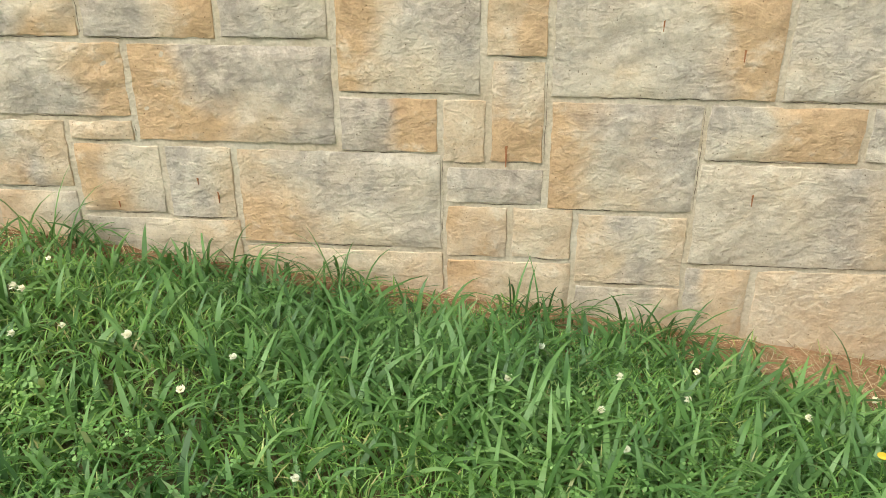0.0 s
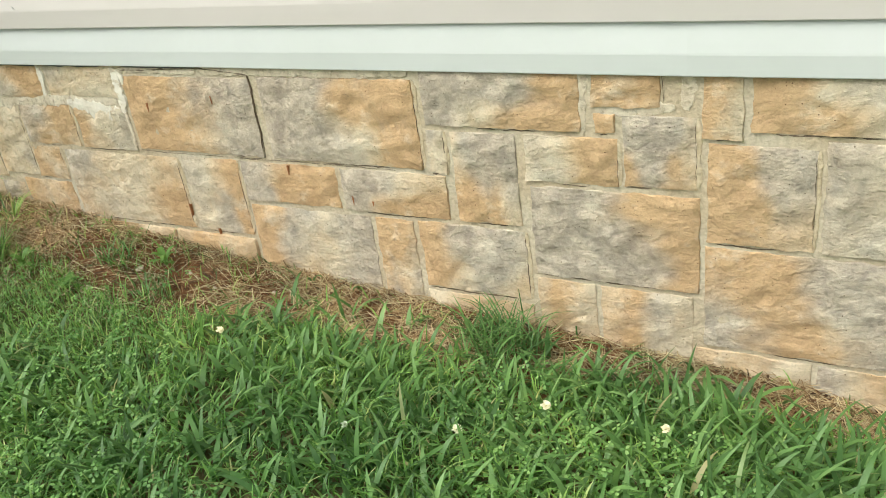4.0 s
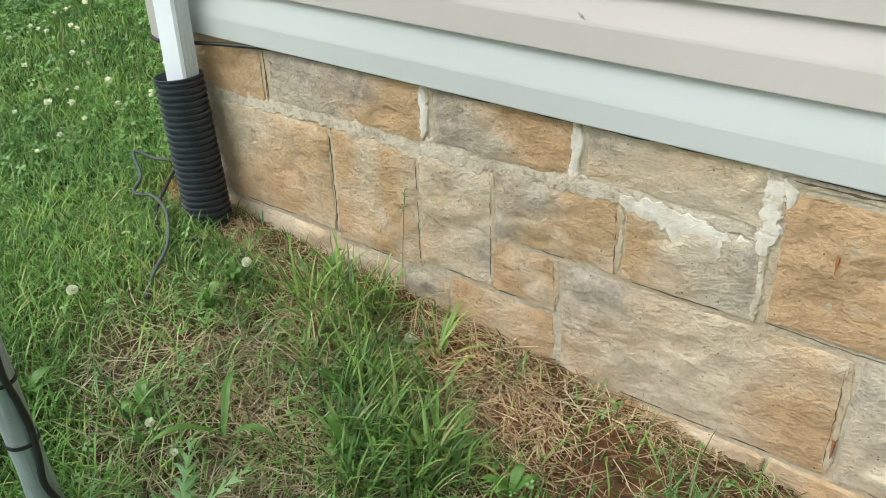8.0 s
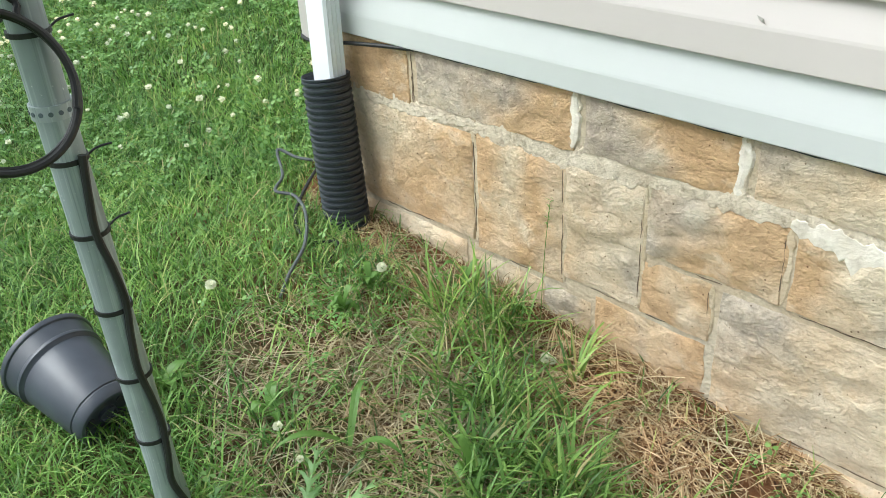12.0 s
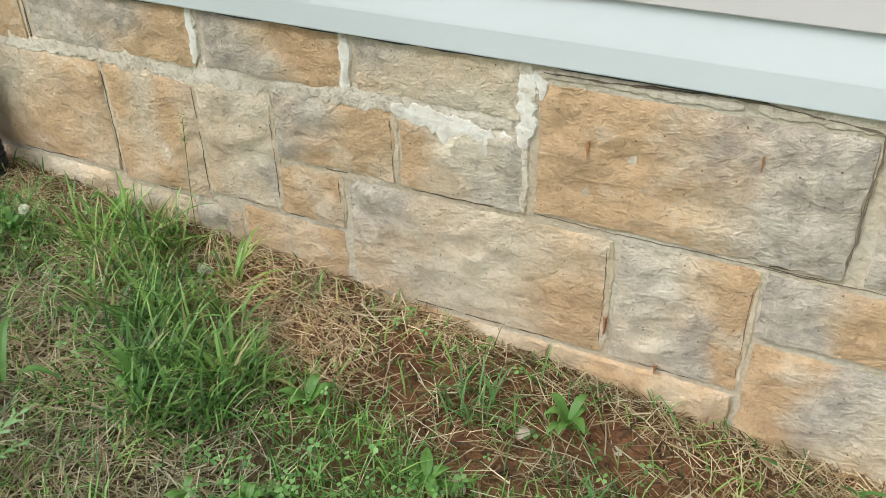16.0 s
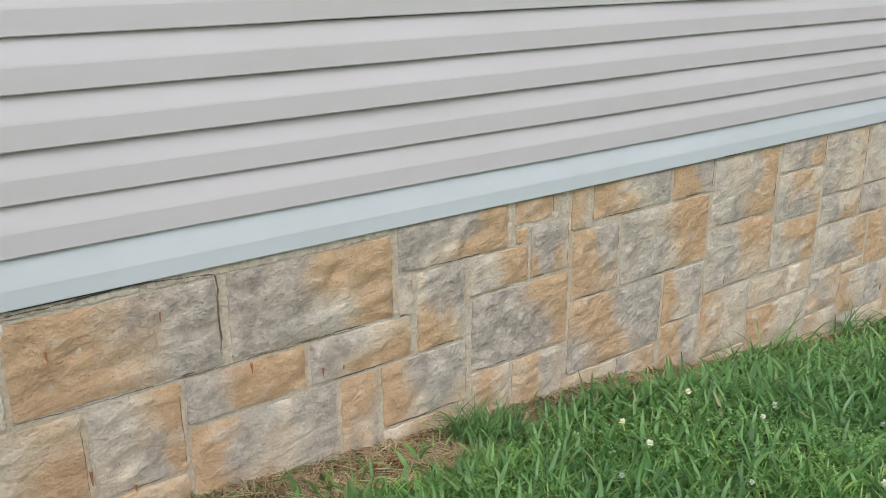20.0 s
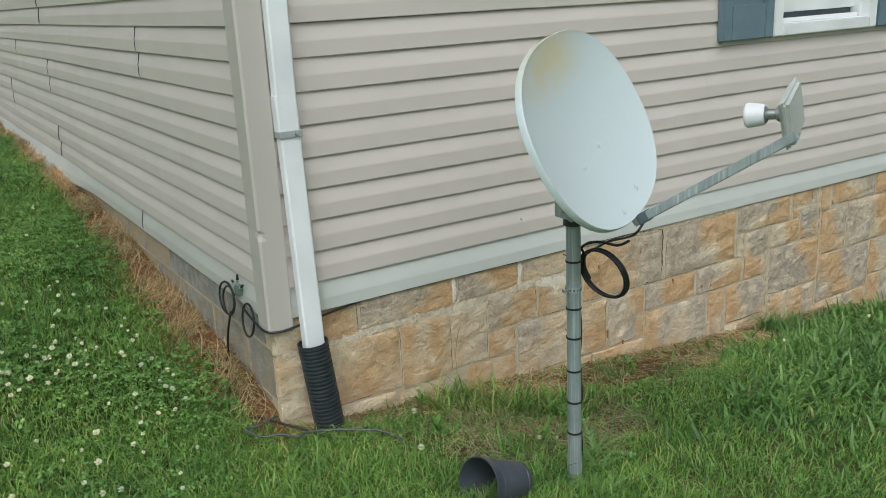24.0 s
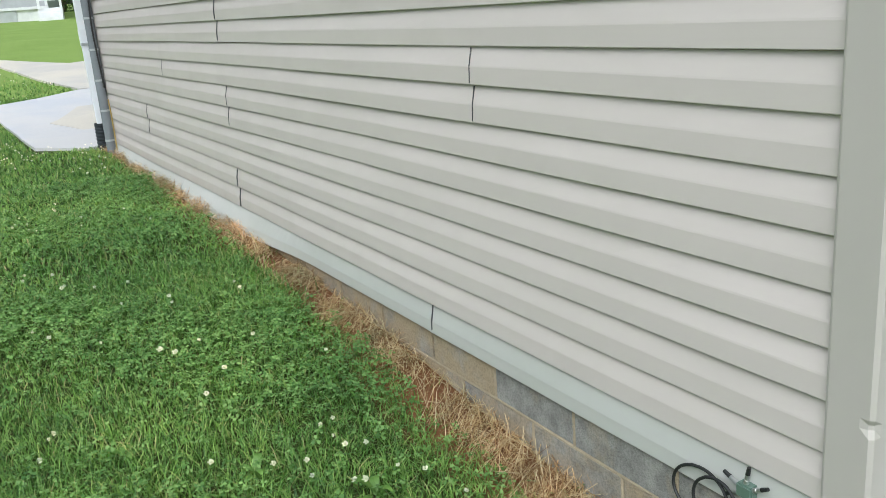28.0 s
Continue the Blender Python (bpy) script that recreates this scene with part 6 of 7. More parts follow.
def neighbour(x, y, length, depth, turn, label, windows=3):
    z = float(land(x, y))
    h = thing("house", pose(x, y, z - 0.1, 0, 0, turn), label, "house")
    part("skirting", boxed(0, length, 0, depth, -0.3, 0.62, bevel=0.01), FARWHITE, h, "white vinyl skirting")
    part("wall", boxed(-0.05, length + 0.05, -0.05, depth + 0.05, 0.62, 3.3, bevel=0.01), FARSIDE, h, "grey clapboard wall")
    for x0 in (-0.07, length - 0.05):
        part("corner_board", boxed(x0, x0 + 0.12, -0.075, -0.045, 0.73, 3.3), FARWHITE, h)
    part("base_trim", boxed(-0.08, length + 0.08, -0.10, -0.045, 0.60, 0.72), FARWHITE, h)
    bm = bmesh.new()
    a = [bm.verts.new(p) for p in ((-0.4, -0.4, 3.3), (length + 0.4, -0.4, 3.3), (length + 0.4, depth + 0.4, 3.3), (-0.4, depth + 0.4, 3.3), (-0.4, depth / 2, 4.7), (length + 0.4, depth / 2, 4.7))]
    for f in ((0, 1, 5, 4), (2, 3, 4, 5), (1, 2, 5), (3, 0, 4), (3, 2, 1, 0)):
        bm.faces.new([a[i] for i in f])
    part("roof", bm, SHINGLE, h)
    for k in range(windows):
        x0 = length * (0.16 + 0.3 * k)
        w = part("window", boxed(x0, x0 + 1.0, -0.09, -0.04, 1.6, 2.9, bevel=0.01), FARWHITE, h)
        part("pane", boxed(x0 + 0.08, x0 + 0.92, -0.10, -0.088, 1.68, 2.82), FARDARK, w)
    part("access_panel", boxed(length * 0.40, length * 0.40 + 1.3, -0.06, -0.01, -0.2, 0.75, bevel=0.01), GREYBOX, h, "grey skirting access panel")
    for k in range(2):
        part("porch_post", boxed(length - 0.3 + 0.9 * k, length - 0.2 + 0.9 * k, -1.1, -1.0, 0.0, 2.6), FARWHITE, h)
        part("porch_rail", boxed(length - 0.3, length + 0.7, -1.08, -1.02, 0.9 - 0.5 * k, 0.96 - 0.5 * k), FARWHITE, h)
    for k in range(3):
        part("porch_step", boxed(length - 0.3, length + 0.7, -1.6 + 0.3 * k, -1.05 + 0.25 * k, 0.0, 0.2 * (k + 1)), FARWHITE, h)


neighbour(-0.15, 44.0, 4.3, 9.0, -11, "distant grey clapboard house with white skirting", 0)
neighbour(-30.0, 50.0, 16.0, 7.0, -6, "distant grey house across the lawn")


def parked_car(x, y, turn, mat, label):
    z = float(land(x, y))
    d = thing("car", pose(x, y, z, 0, 0, turn), label, "car")
    bm = bmesh.new()
    side = [(-2.2, 0.35), (-2.2, 0.75), (-1.5, 0.95), (-0.9, 1.42), (0.8, 1.45), (1.5, 1.0), (2.15, 0.85), (2.2, 0.35)]
    a, b = [bm.verts.new((u, -0.85, w)) for u, w in side], [bm.verts.new((u, 0.85, w)) for u, w in side]
    for k in range(len(side)):
        bm.faces.new((a[k], b[k], b[(k + 1) % len(side)], a[(k + 1) % len(side)]))
    bm.faces.new(a[::-1]), bm.faces.new(b)
    bmesh.ops.bevel(bm, geom=list(bm.edges), offset=0.05, segments=2, affect="EDGES")
    part("body", bm, mat, d)
    for s in (-0.88, 0.88):
        part("side_window", boxed(-0.95, 0.9, s - 0.01, s + 0.01, 1.0, 1.36, bevel=0.005), FARDARK, d)
        for u in (-1.4, 1.35):
            wh = part("wheel", lathe([(0, -0.1), (0.32, -0.1), (0.34, 0), (0.32, 0.1), (0, 0.1)], 24, axis=pose(u, s * 0.93, 0.33, 90)), FARDARK, d)
            part("hubcap", lathe([(0, 0.09 if s < 0 else -0.11), (0.2, 0.09 if s < 0 else -0.11), (0.2, 0.11 if s < 0 else -0.09), (0, 0.11 if s < 0 else -0.09)], 16, axis=pose(u, s * 0.93, 0.33, 90)), STEEL, wh)


parked_car(-2.6, 60.0, 8, DARKGREY, "dark grey car parked beyond the distant house")


def tree(x, y, height, seed, label, name="tree", lift=0.62):
    rng = np.random.RandomState(seed)
    z = float(land(x, y))
    d = thing(name, (x, y, z), label, "tree")
    bm = bmesh.new()
    tube([(0, 0, -0.2), (0.05, 0.03, height * 0.25), (-0.05, 0.06, height * 0.55), (0.05, 0, height * 0.8)], 0.16, 8, bm)
    for k in range(7):
        a = rng.uniform(0, 6.28)
        h0 = height * rng.uniform(0.25, 0.6)
        r = height * rng.uniform(0.18, 0.33)
        tube([(0, 0, h0), (r * 0.5 * math.cos(a), r * 0.5 * math.sin(a), h0 + r * 0.4), (r * math.cos(a), r * math.sin(a), h0 + r)], 0.05, 6, bm)
    part("trunk", bm, BARK, d)
    n = 5200
    cl = rng.normal(size=(26, 3)) * [height * 0.18, height * 0.18, height * 0.16] + [0, 0, height * lift]
    c = cl[rng.randint(0, 26, n)] + rng.normal(size=(n, 3)) * height * 0.065
    s = rng.uniform(0.05, 0.11, n)[:, None]
    e1, e2 = rng.normal(size=(n, 3)), rng.normal(size=(n, 3))
    e1 /= np.linalg.norm(e1, axis=1)[:, None]
    e2 /= np.linalg.norm(e2, axis=1)[:, None]
    V = np.stack([c - e1 * s, c - e2 * s * 0.6, c + e1 * s, c + e2 * s * 0.6], 1).reshape(-1, 3)
    crown = raw_mesh("crown", V, np.full(n, 4), np.arange(4 * n), TREELEAF, "leafy green crown", "tree")
    for key in ("category", "kind"):
        del crown[key]
    crown.parent = d


for k, (x, y, h) in enumerate(((-8.0, 58, 9), (-2.5, 62, 10), (3, 60, 8), (8.5, 57, 10), (-15, 60, 10), (15, 62, 9), (6.4, 45.0, 1.6), (8.0, 52.0, 3.4), (-1.3, 57, 5.0), (-4.0, 58, 5.5), (6.6, 56, 5.0), (9.4, 55, 4.8), (12.0, 57, 5.2))):
    tree(x, y, h, 20 + k, "distant broad-leaved tree behind the houses" if h > 5 else "distant clipped shrub by the house" if h < 4 else "distant low-branched tree at the lawn's edge", "tree" if h >= 4 else "shrub", 0.30 if 4 < h < 6 else 0.62)


# ---------------------------------------------------------------- grass, clover, straw
RNG = np.random.RandomState(11)


def scatter(x0, x1, y0, y1, per_m2, keep):
    n = int((x1 - x0) * (y1 - y0) * per_m2)
    x, y = RNG.uniform(x0, x1, n), RNG.uniform(y0, y1, n)
    k = RNG.uniform(size=n) < keep(x, y)
    return x[k], y[k]


def patchy(x, y, scale, seed):
    """A cheap smooth pattern between 0 and 1."""
    return 0.5 + 0.25 * (np.sin(scale * x + seed) * np.cos(0.83 * scale * y - 1.7 * seed) + np.sin(1.7 * scale * (0.6 * x + 0.8 * y) + 2.3 * seed))


def outside(x, y):
    return ~((x > -0.02) & (y > -0.012))


def in_slab(x, y):
    pad = (x > -0.68 - (y - 8.1) * 0.045) & (y > 7.84) & (y < 11.4 + (x + 0.80) * 0.58)
    edge = np.interp(y, [12.05, 13.1, 15.7, 18.75, 25.6], [0.40, 0.14, -0.29, -1.91, -6.0])
    back = np.interp(y, [15.2, 17.2, 19.6, 27.0], [6.0, -0.62, -1.91, -6.0])
    drive = (y > 12.05) & (x > edge) & (x < np.where(y < 15.2, 9.0, back + 0.3))
    return pad | drive


def arching(name, x, y, length, width, bend, mat, label, category="grass"):
    """Broad blades that rise, arch over and let their tips hang."""
    n = len(x)
    z = land(x, y) - 0.006
    a = RNG.uniform(0, 2 * np.pi, n)
    a = np.where((y > -0.10) & (x > 0) & (np.sin(a) > 0), -a, a)
    d = np.stack([np.cos(a), np.sin(a), np.zeros(n)], 1)
    tw = a + np.pi / 2 + RNG.uniform(-0.5, 0.5, n)
    s = np.stack([np.cos(tw), np.sin(tw), RNG.uniform(-0.25, 0.25, n)], 1)
    p, ang, rows = np.stack([x, y, z], 1), RNG.uniform(0.15, 1.15, n), []
    steps = 6
    for k in range(steps + 1):
        f = k / steps
        wf = (0.7, 0.95, 1.0, 0.92, 0.74, 0.45, 0.0)[k]
        if wf:
            rows += [p - s * (width * wf / 2)[:, None], p + s * (width * wf / 2)[:, None]]
        else:
            rows.append(p)
        p = p + (length / steps)[:, None] * (d * np.sin(ang)[:, None] + np.array([0, 0, 1.0]) * np.cos(ang)[:, None])
        ang = ang + bend / steps * (0.5 + 1.1 * f)
    V = np.stack(rows, 1).reshape(-1, 3)
    m = 2 * steps + 1
    o = (np.arange(n) * m)[:, None]
    quad = np.concatenate([[2 * k, 2 * k + 1, 2 * k + 3, 2 * k + 2] for k in range(steps - 1)] + [[2 * steps - 2, 2 * steps - 1, 2 * steps]])
    return raw_mesh(name, V, np.tile([4] * (steps - 1) + [3], n), (o + quad).ravel(), mat, label, category, True)


def thatch(x, y):
    """The worn, brown patch of dead grass between mast and wall."""
    q = ((x - 0.84) / 0.42) ** 2 + ((y + 0.46) / 0.33) ** 2
    w = ((x - 1.5) / 0.65) ** 2 + ((y + 0.34) / 0.19) ** 2
    e = ((x - 0.50) / 0.30) ** 2 + ((y + 0.36) / 0.30) ** 2
    return np.clip(ease(1.3, 0.6, q + 0.7 * (patchy(x, y, 9, 0.5) - 0.5)) + 0.30 * ease(1.3, 0.5, e + 0.8 * (patchy(x, y, 11, 2.5) - 0.5)) + 0.13 * ease(1.2, 0.6, w + 0.6 * (patchy(x, y, 8, 1.5) - 0.5)), 0, 1)


def blades(name, x, y, length, width, lean, mat, label, category="grass", aim=None):
    n = len(x)
    z = land(x, y) - 0.006
    a = RNG.uniform(0, 2 * np.pi, n) if aim is None else aim
    d = np.stack([np.cos(a), np.sin(a), np.zeros(n)], 1)
    tw = a + np.pi / 2 + RNG.uniform(-0.6, 0.6, n)
    s = np.stack([np.cos(tw), np.sin(tw), np.zeros(n)], 1)
    base = np.stack([x, y, z], 1)
    rows = []
    for f, wf in ((0.0, 0.75), (0.38, 1.0), (0.74, 0.72), (1.0, 0.0)):
        out = (lean * f ** 2.0)[:, None] * length[:, None]
        up = (length * (f - 0.42 * lean * f ** 2.4))[:, None]
        c = base + d * out + np.array([0, 0, 1.0]) * up
        if wf:
            rows += [c - s * (width * wf / 2)[:, None], c + s * (width * wf / 2)[:, None]]
        else:
            rows.append(c)
    V = np.stack(rows, 1).reshape(-1, 3)
    o = (np.arange(n) * 7)[:, None]
    L = (o + np.array([0, 1, 3, 2, 2, 3, 5, 4, 4, 5, 6])).ravel()
    return raw_mesh(name, V, np.tile([4, 4, 3], n), L, mat, label, category, True)


def leaflets(name, x, y, height, size, mat, label, category):
    n = len(x)
    z = land(x, y)
    base = np.stack([x, y, z + height], 1)
    tilt = RNG.normal(size=(n, 2)) * 0.28
    a0 = RNG.uniform(0, 2 * np.pi, n)
    V = []
    for k in range(3):
        a = a0 + k * 2.094
        pts = []
        for r, off in ((0.08, 0.0), (0.62, -0.50), (1.0, -0.24), (0.94, 0.0), (1.0, 0.24), (0.62, 0.50)):
            ang = a + off * 1.15
            dx, dy = r * size * np.cos(ang), r * size * np.sin(ang)
            pts.append(base + np.stack([dx, dy, dx * tilt[:, 0] + dy * tilt[:, 1] - 0.12 * r * size], 1))
        V.append(np.stack(pts, 1))
    V = np.stack(V, 1).reshape(-1, 3)
    return raw_mesh(name, V, np.full(3 * n, 6), np.arange(18 * n), mat, label, category)


def straws(name, x, y, length, width, mat, label, lift=0.012):
    n = len(x)
    a = RNG.uniform(0, 2 * np.pi, n)
    rows = []
    w = np.stack([-np.sin(a), np.cos(a), RNG.uniform(-0.5, 0.5, n)], 1) * width[:, None] / 2
    h0 = RNG.uniform(0.001, 1, n) * lift
    tip = RNG.uniform(-0.3, 1.0, n) * lift * 1.5
    bow = RNG.normal(size=n) * 0.12
    for f in (-0.5, 0.0, 0.5):
        px, py = x + np.cos(a) * f * length - np.sin(a) * bow * length * (0.25 - f * f), y + np.sin(a) * f * length + np.cos(a) * bow * length * (0.25 - f * f)
        py = np.where((px > 0) & (py > -0.004) & (y < 0), -0.004, py)
        px = np.where((px > -0.006) & (py > -0.004) & (y >= 0), -0.006, px)
        c = np.stack([px, py, land(px, py) + h0 + (f + 0.5) * tip + 0.003], 1)
        rows += [c - w, c + w]
    V = np.stack(rows, 1).reshape(-1, 3)
    o = (np.arange(n) * 6)[:, None]
    return raw_mesh(name, V, np.full(2 * n, 4), (o + np.array([0, 1, 3, 2, 2, 3, 5, 4])).ravel(), mat, label, "straw")


def blossoms(name, x, y, height, size, label):
    """Round heads of many little petals."""
    k = np.arange(34)
    u, a = 1 - 2 * (k + 0.5) / 34, k * 2.399
    q = np.sqrt(1 - u * u)
    o = np.stack([q * np.cos(a), q * np.sin(a), 0.8 * u], 1)
    t = np.cross(o, [0.3, 0.2, 1.0])
    t = t / np.linalg.norm(t, axis=1)[:, None] * 0.34
    tip = o * (0.95 + 0.22 * np.sin(k * 5.1))[:, None] + [0, 0, 0.15]
    T = np.stack([o * 0.3 - t * 0.5, o * 0.3 + t * 0.5, tip + t, tip - t], 1).reshape(-1, 3)
    n, m = len(x), len(T)
    turn = RNG.uniform(0, 6.283, n)
    c, sn = np.cos(turn)[:, None], np.sin(turn)[:, None]
    R = np.stack([T[None, :, 0] * c - T[None, :, 1] * sn, T[None, :, 0] * sn + T[None, :, 1] * c, np.repeat(T[None, :, 2], n, 0)], 2)
    V = (np.stack([x, y, land(x, y) + height], 1)[:, None] + R * (size * RNG.uniform(0.8, 1.15, n))[:, None, None]).reshape(-1, 3)
    return raw_mesh(name, V, np.full(n * 34, 4), np.arange(n * m), PETAL, label, "clover flower")


def straw_zone(x, y):
    """How much dry straw and bare clay shows: along the foot of both walls."""
    w = np.interp(x, [0, 0.3, 0.9, 1.5, 1.8, 2.2, 2.6, 3.0, 3.6, 4.5, 6.5, 7, 9], [0.10, 0.15, 0.22, 0.39, 0.37, 0.33, 0.26, 0.19, 0.15, 0.15, 0.17, 0.38, 0.5])
    front = ease(1.25, 0.8, -y / w + 0.35 * (patchy(x, y, 7, 1.0) - 0.5)) * (x > -0.05) * (y < 0)
    ws = np.interp(y, [0, 0.5, 3, 5, 8.4], [0.09, 0.11, 0.13, 0.13, 0.08])
    side = ease(1.25, 0.8, -x / ws + 0.3 * (patchy(x, y, 6, 2.0) - 0.5)) * (y > 0.0) * (x < 0)
    return np.clip(front + side, 0, 1)


def coarse(x, y):
    """Where the broad-bladed grass grows."""
    return ease(0.0, 1.0, (x - 1.25) / 0.9 + 0.5 * (patchy(x, y, 3, 0.4) - 0.5) - 0.8 * ease(-0.75, -0.45, y) * ease(2.3, 1.7, x)) * outside(x, y)


def rnd(n, a, b):
    return RNG.uniform(a, b, n)


# broad, tall grass along the stone wall, over a low sward
x, y = scatter(1.1, 7.6, -1.05, -0.03, 2600, lambda x, y: coarse(x, y) * (1 - 0.9 * straw_zone(x, y)) * (0.3 + 0.7 * ease(0.3, 0.6, patchy(x, y, 5.3, 2.0))) * ease(-1.2, -0.7, y))
n = len(x)
arching("coarse_grass", x, y, rnd(n, 0.07, 0.18) * (0.75 + 0.5 * patchy(x, y, 2.6, 3.0)) * (0.74 + 0.26 * ease(2.2, 4.2, x)), rnd(n, 0.008, 0.0155), rnd(n, 0.5, 2.2), GRASS, "broad arching green grass along the stone wall")
x, y = scatter(1.1, 7.6, -1.6, -0.02, 1700, lambda x, y: coarse(x, y) * (1 - 0.95 * straw_zone(x, y)) * (0.45 + 0.55 * ease(0.3, 0.6, patchy(x, y, 4.1, 5.0))))
n = len(x)
arching("coarse_grass", x, y, rnd(n, 0.06, 0.14), rnd(n, 0.007, 0.014), rnd(n, 0.5, 2.2), GRASS, "broad arching green grass along the stone wall")
x, y = scatter(1.1, 7.6, -1.6, -0.02, 9500, lambda x, y: coarse(x, y) * (1 - 0.93 * straw_zone(x, y)) * (0.5 + 0.5 * ease(0.3, 0.6, patchy(x, y, 6.3, 1.0))))
n = len(x)
blades("low_grass", x, y, rnd(n, 0.03, 0.085), rnd(n, 0.0025, 0.0060), rnd(n, 0.3, 1.15), FINE, "low green sward under the broad grass")
x, y = scatter(1.6, 11.0, -4.2, -0.05, 1900, lambda x, y: coarse(x, y) * ((y < -1.5) | (x > 7.5)) * (1 - straw_zone(x, y)) * ease(-5.0, -2.6, y - 0.1 * x))
n = len(x)
arching("coarse_grass", x, y, rnd(n, 0.06, 0.14), rnd(n, 0.006, 0.011), rnd(n, 0.5, 2.4), GRASS, "broad-bladed green grass of the front lawn")
x, y = scatter(1.6, 11.0, -3.6, -0.05, 3200, lambda x, y: coarse(x, y) * ((y < -1.5) | (x > 7.5)) * (1 - straw_zone(x, y)) * ease(-4.6, -2.4, y - 0.1 * x))
n = len(x)
blades("low_grass", x, y, rnd(n, 0.03, 0.09), rnd(n, 0.003, 0.0075), rnd(n, 0.3, 1.15), FINE, "low green sward of the front lawn")
# finer lawn round the corner and mast
x, y = scatter(-2.6, 3.2, -2.2, 0.0, 13500, lambda x, y: (1 - coarse(x, y)) * outside(x, y) * (1 - 0.9 * straw_zone(x, y)) * (1 - 0.95 * thatch(x, y)) * (0.7 + 0.3 * ease(0.25, 0.55, patchy(x, y, 5.1, 0.7))))
n = len(x)
blades("lawn_grass", x, y, rnd(n, 0.025, 0.085), rnd(n, 0.0018, 0.0042), rnd(n, 0.3, 1.1), FINE, "fine green lawn grass round the house corner")
x, y = scatter(-4.2, 3.2, -4.2, 0.0, 1500, lambda x, y: (1 - coarse(x, y)) * outside(x, y) * ((y < -2.15) | (x < -2.55)))
n = len(x)
blades("lawn_grass", x, y, rnd(n, 0.03, 0.08), rnd(n, 0.003, 0.007), rnd(n, 0.3, 1.1), FINE, "green lawn grass of the front yard")
# end lawn
x, y = scatter(-2.9, 0.0, 0.0, 3.6, 11500, lambda x, y: outside(x, y) * (1 - 0.97 * straw_zone(x, y)))
n = len(x)
blades("lawn_grass", x, y, rnd(n, 0.025, 0.085) * (0.7 + 0.6 * patchy(x, y, 2.2, 5.0)), rnd(n, 0.002, 0.0050), rnd(n, 0.3, 1.1), FINE, "green lawn grass beside the end wall")
x, y = scatter(-4.8, 0.0, 3.6, 12.0, 3400, lambda x, y: outside(x, y) * (1 - 0.97 * straw_zone(x, y)) * ~in_slab(x, y))
n = len(x)
blades("lawn_grass", x, y, rnd(n, 0.03, 0.08), rnd(n, 0.005, 0.010), rnd(n, 0.3, 1.0), FINE, "green lawn grass beside the end wall")
x, y = scatter(-7.0, 3.0, 10.0, 15.0, 700, lambda x, y: ~in_slab(x, y) * ease(15.0, 12.0, y))
n = len(x)
blades("lawn_grass", x, y, rnd(n, 0.03, 0.07), rnd(n, 0.007, 0.014), rnd(n, 0.3, 1.0), FINE, "distant green lawn")
# the wider yard
x, y = scatter(-9.0, 13.0, -8.0, 12.0, 170, lambda x, y: outside(x, y) * ~in_slab(x, y) * ((y < -1.6) | (x < -2.3)))
n = len(x)
blades("yard_grass", x, y, rnd(n, 0.04, 0.09), rnd(n, 0.008, 0.018), rnd(n, 0.4, 1.1), FINE, "mown green grass of the wider yard")
# clover leaves
x, y = scatter(-2.6, 1.3, -2.2, 0.0, 2000, lambda x, y: (1 - 0.75 * thatch(x, y)) * (0.12 + 0.88 * ease(0.15, -0.5, x + 0.3 * (y + 0.8))) * (0.15 + 0.85 * ease(0.38, 0.60, patchy(x, y, 3.3, 0.9) + 0.15 * (x < 0))) * ease(1.5, 0.2, x) * outside(x, y) * (1 - straw_zone(x, y)))
n = len(x)
leaflets("clover_leaves", x, y, rnd(n, 0.02, 0.075), rnd(n, 0.008, 0.015), CLOVER, "low green clover leaves in the lawn", "clover")
x, y = scatter(-2.9, 0.0, 0.0, 6.0, 2400, lambda x, y: (0.25 + 0.75 * ease(0.36, 0.58, patchy(x, y, 2.7, 2.9))) * outside(x, y) * (1 - straw_zone(x, y)))
n = len(x)
leaflets("clover_leaves", x, y, rnd(n, 0.03, 0.085), rnd(n, 0.010, 0.019), CLOVER, "low green clover leaves in the lawn", "clover")
x, y = scatter(1.2, 7.4, -1.5, -0.2, 1500, lambda x, y: ease(0.40, 0.62, patchy(x, y, 4.1, 4.4)) * (0.25 + 0.75 * ease(-0.3, -0.6, y)) * (1 - straw_zone(x, y)))
n = len(x)
leaflets("clover_leaves", x, y, rnd(n, 0.03, 0.08), rnd(n, 0.007, 0.012), CLOVER, "low green clover leaves in the grass", "clover")
x, y = scatter(0.15, 1.5, -0.85, -0.10, 3000, lambda x, y: np.clip(ease(1.0, 0.3, ((x - 1.20) / 0.13) ** 2 + ((y + 0.56) / 0.08) ** 2) + ease(1.0, 0.2, ((x - 0.45) / 0.17) ** 2 + ((y + 0.33) / 0.13) ** 2) + 0.5 * ease(1.0, 0.2, ((x - 0.62) / 0.10) ** 2 + ((y + 0.50) / 0.12) ** 2) + 0.6 * ease(1.0, 0.2, ((x - 1.10) / 0.10) ** 2 + ((y + 0.33) / 0.05) ** 2), 0, 1) * (0.2 + 0.8 * ease(0.35, 0.6, patchy(x, y, 21.0, 1.3))))
n = len(x)
leaflets("clover_leaves", x, y, rnd(n, 0.012, 0.05), rnd(n, 0.006, 0.012), CLOVER, "bright green clover patches in the worn ground", "clover")
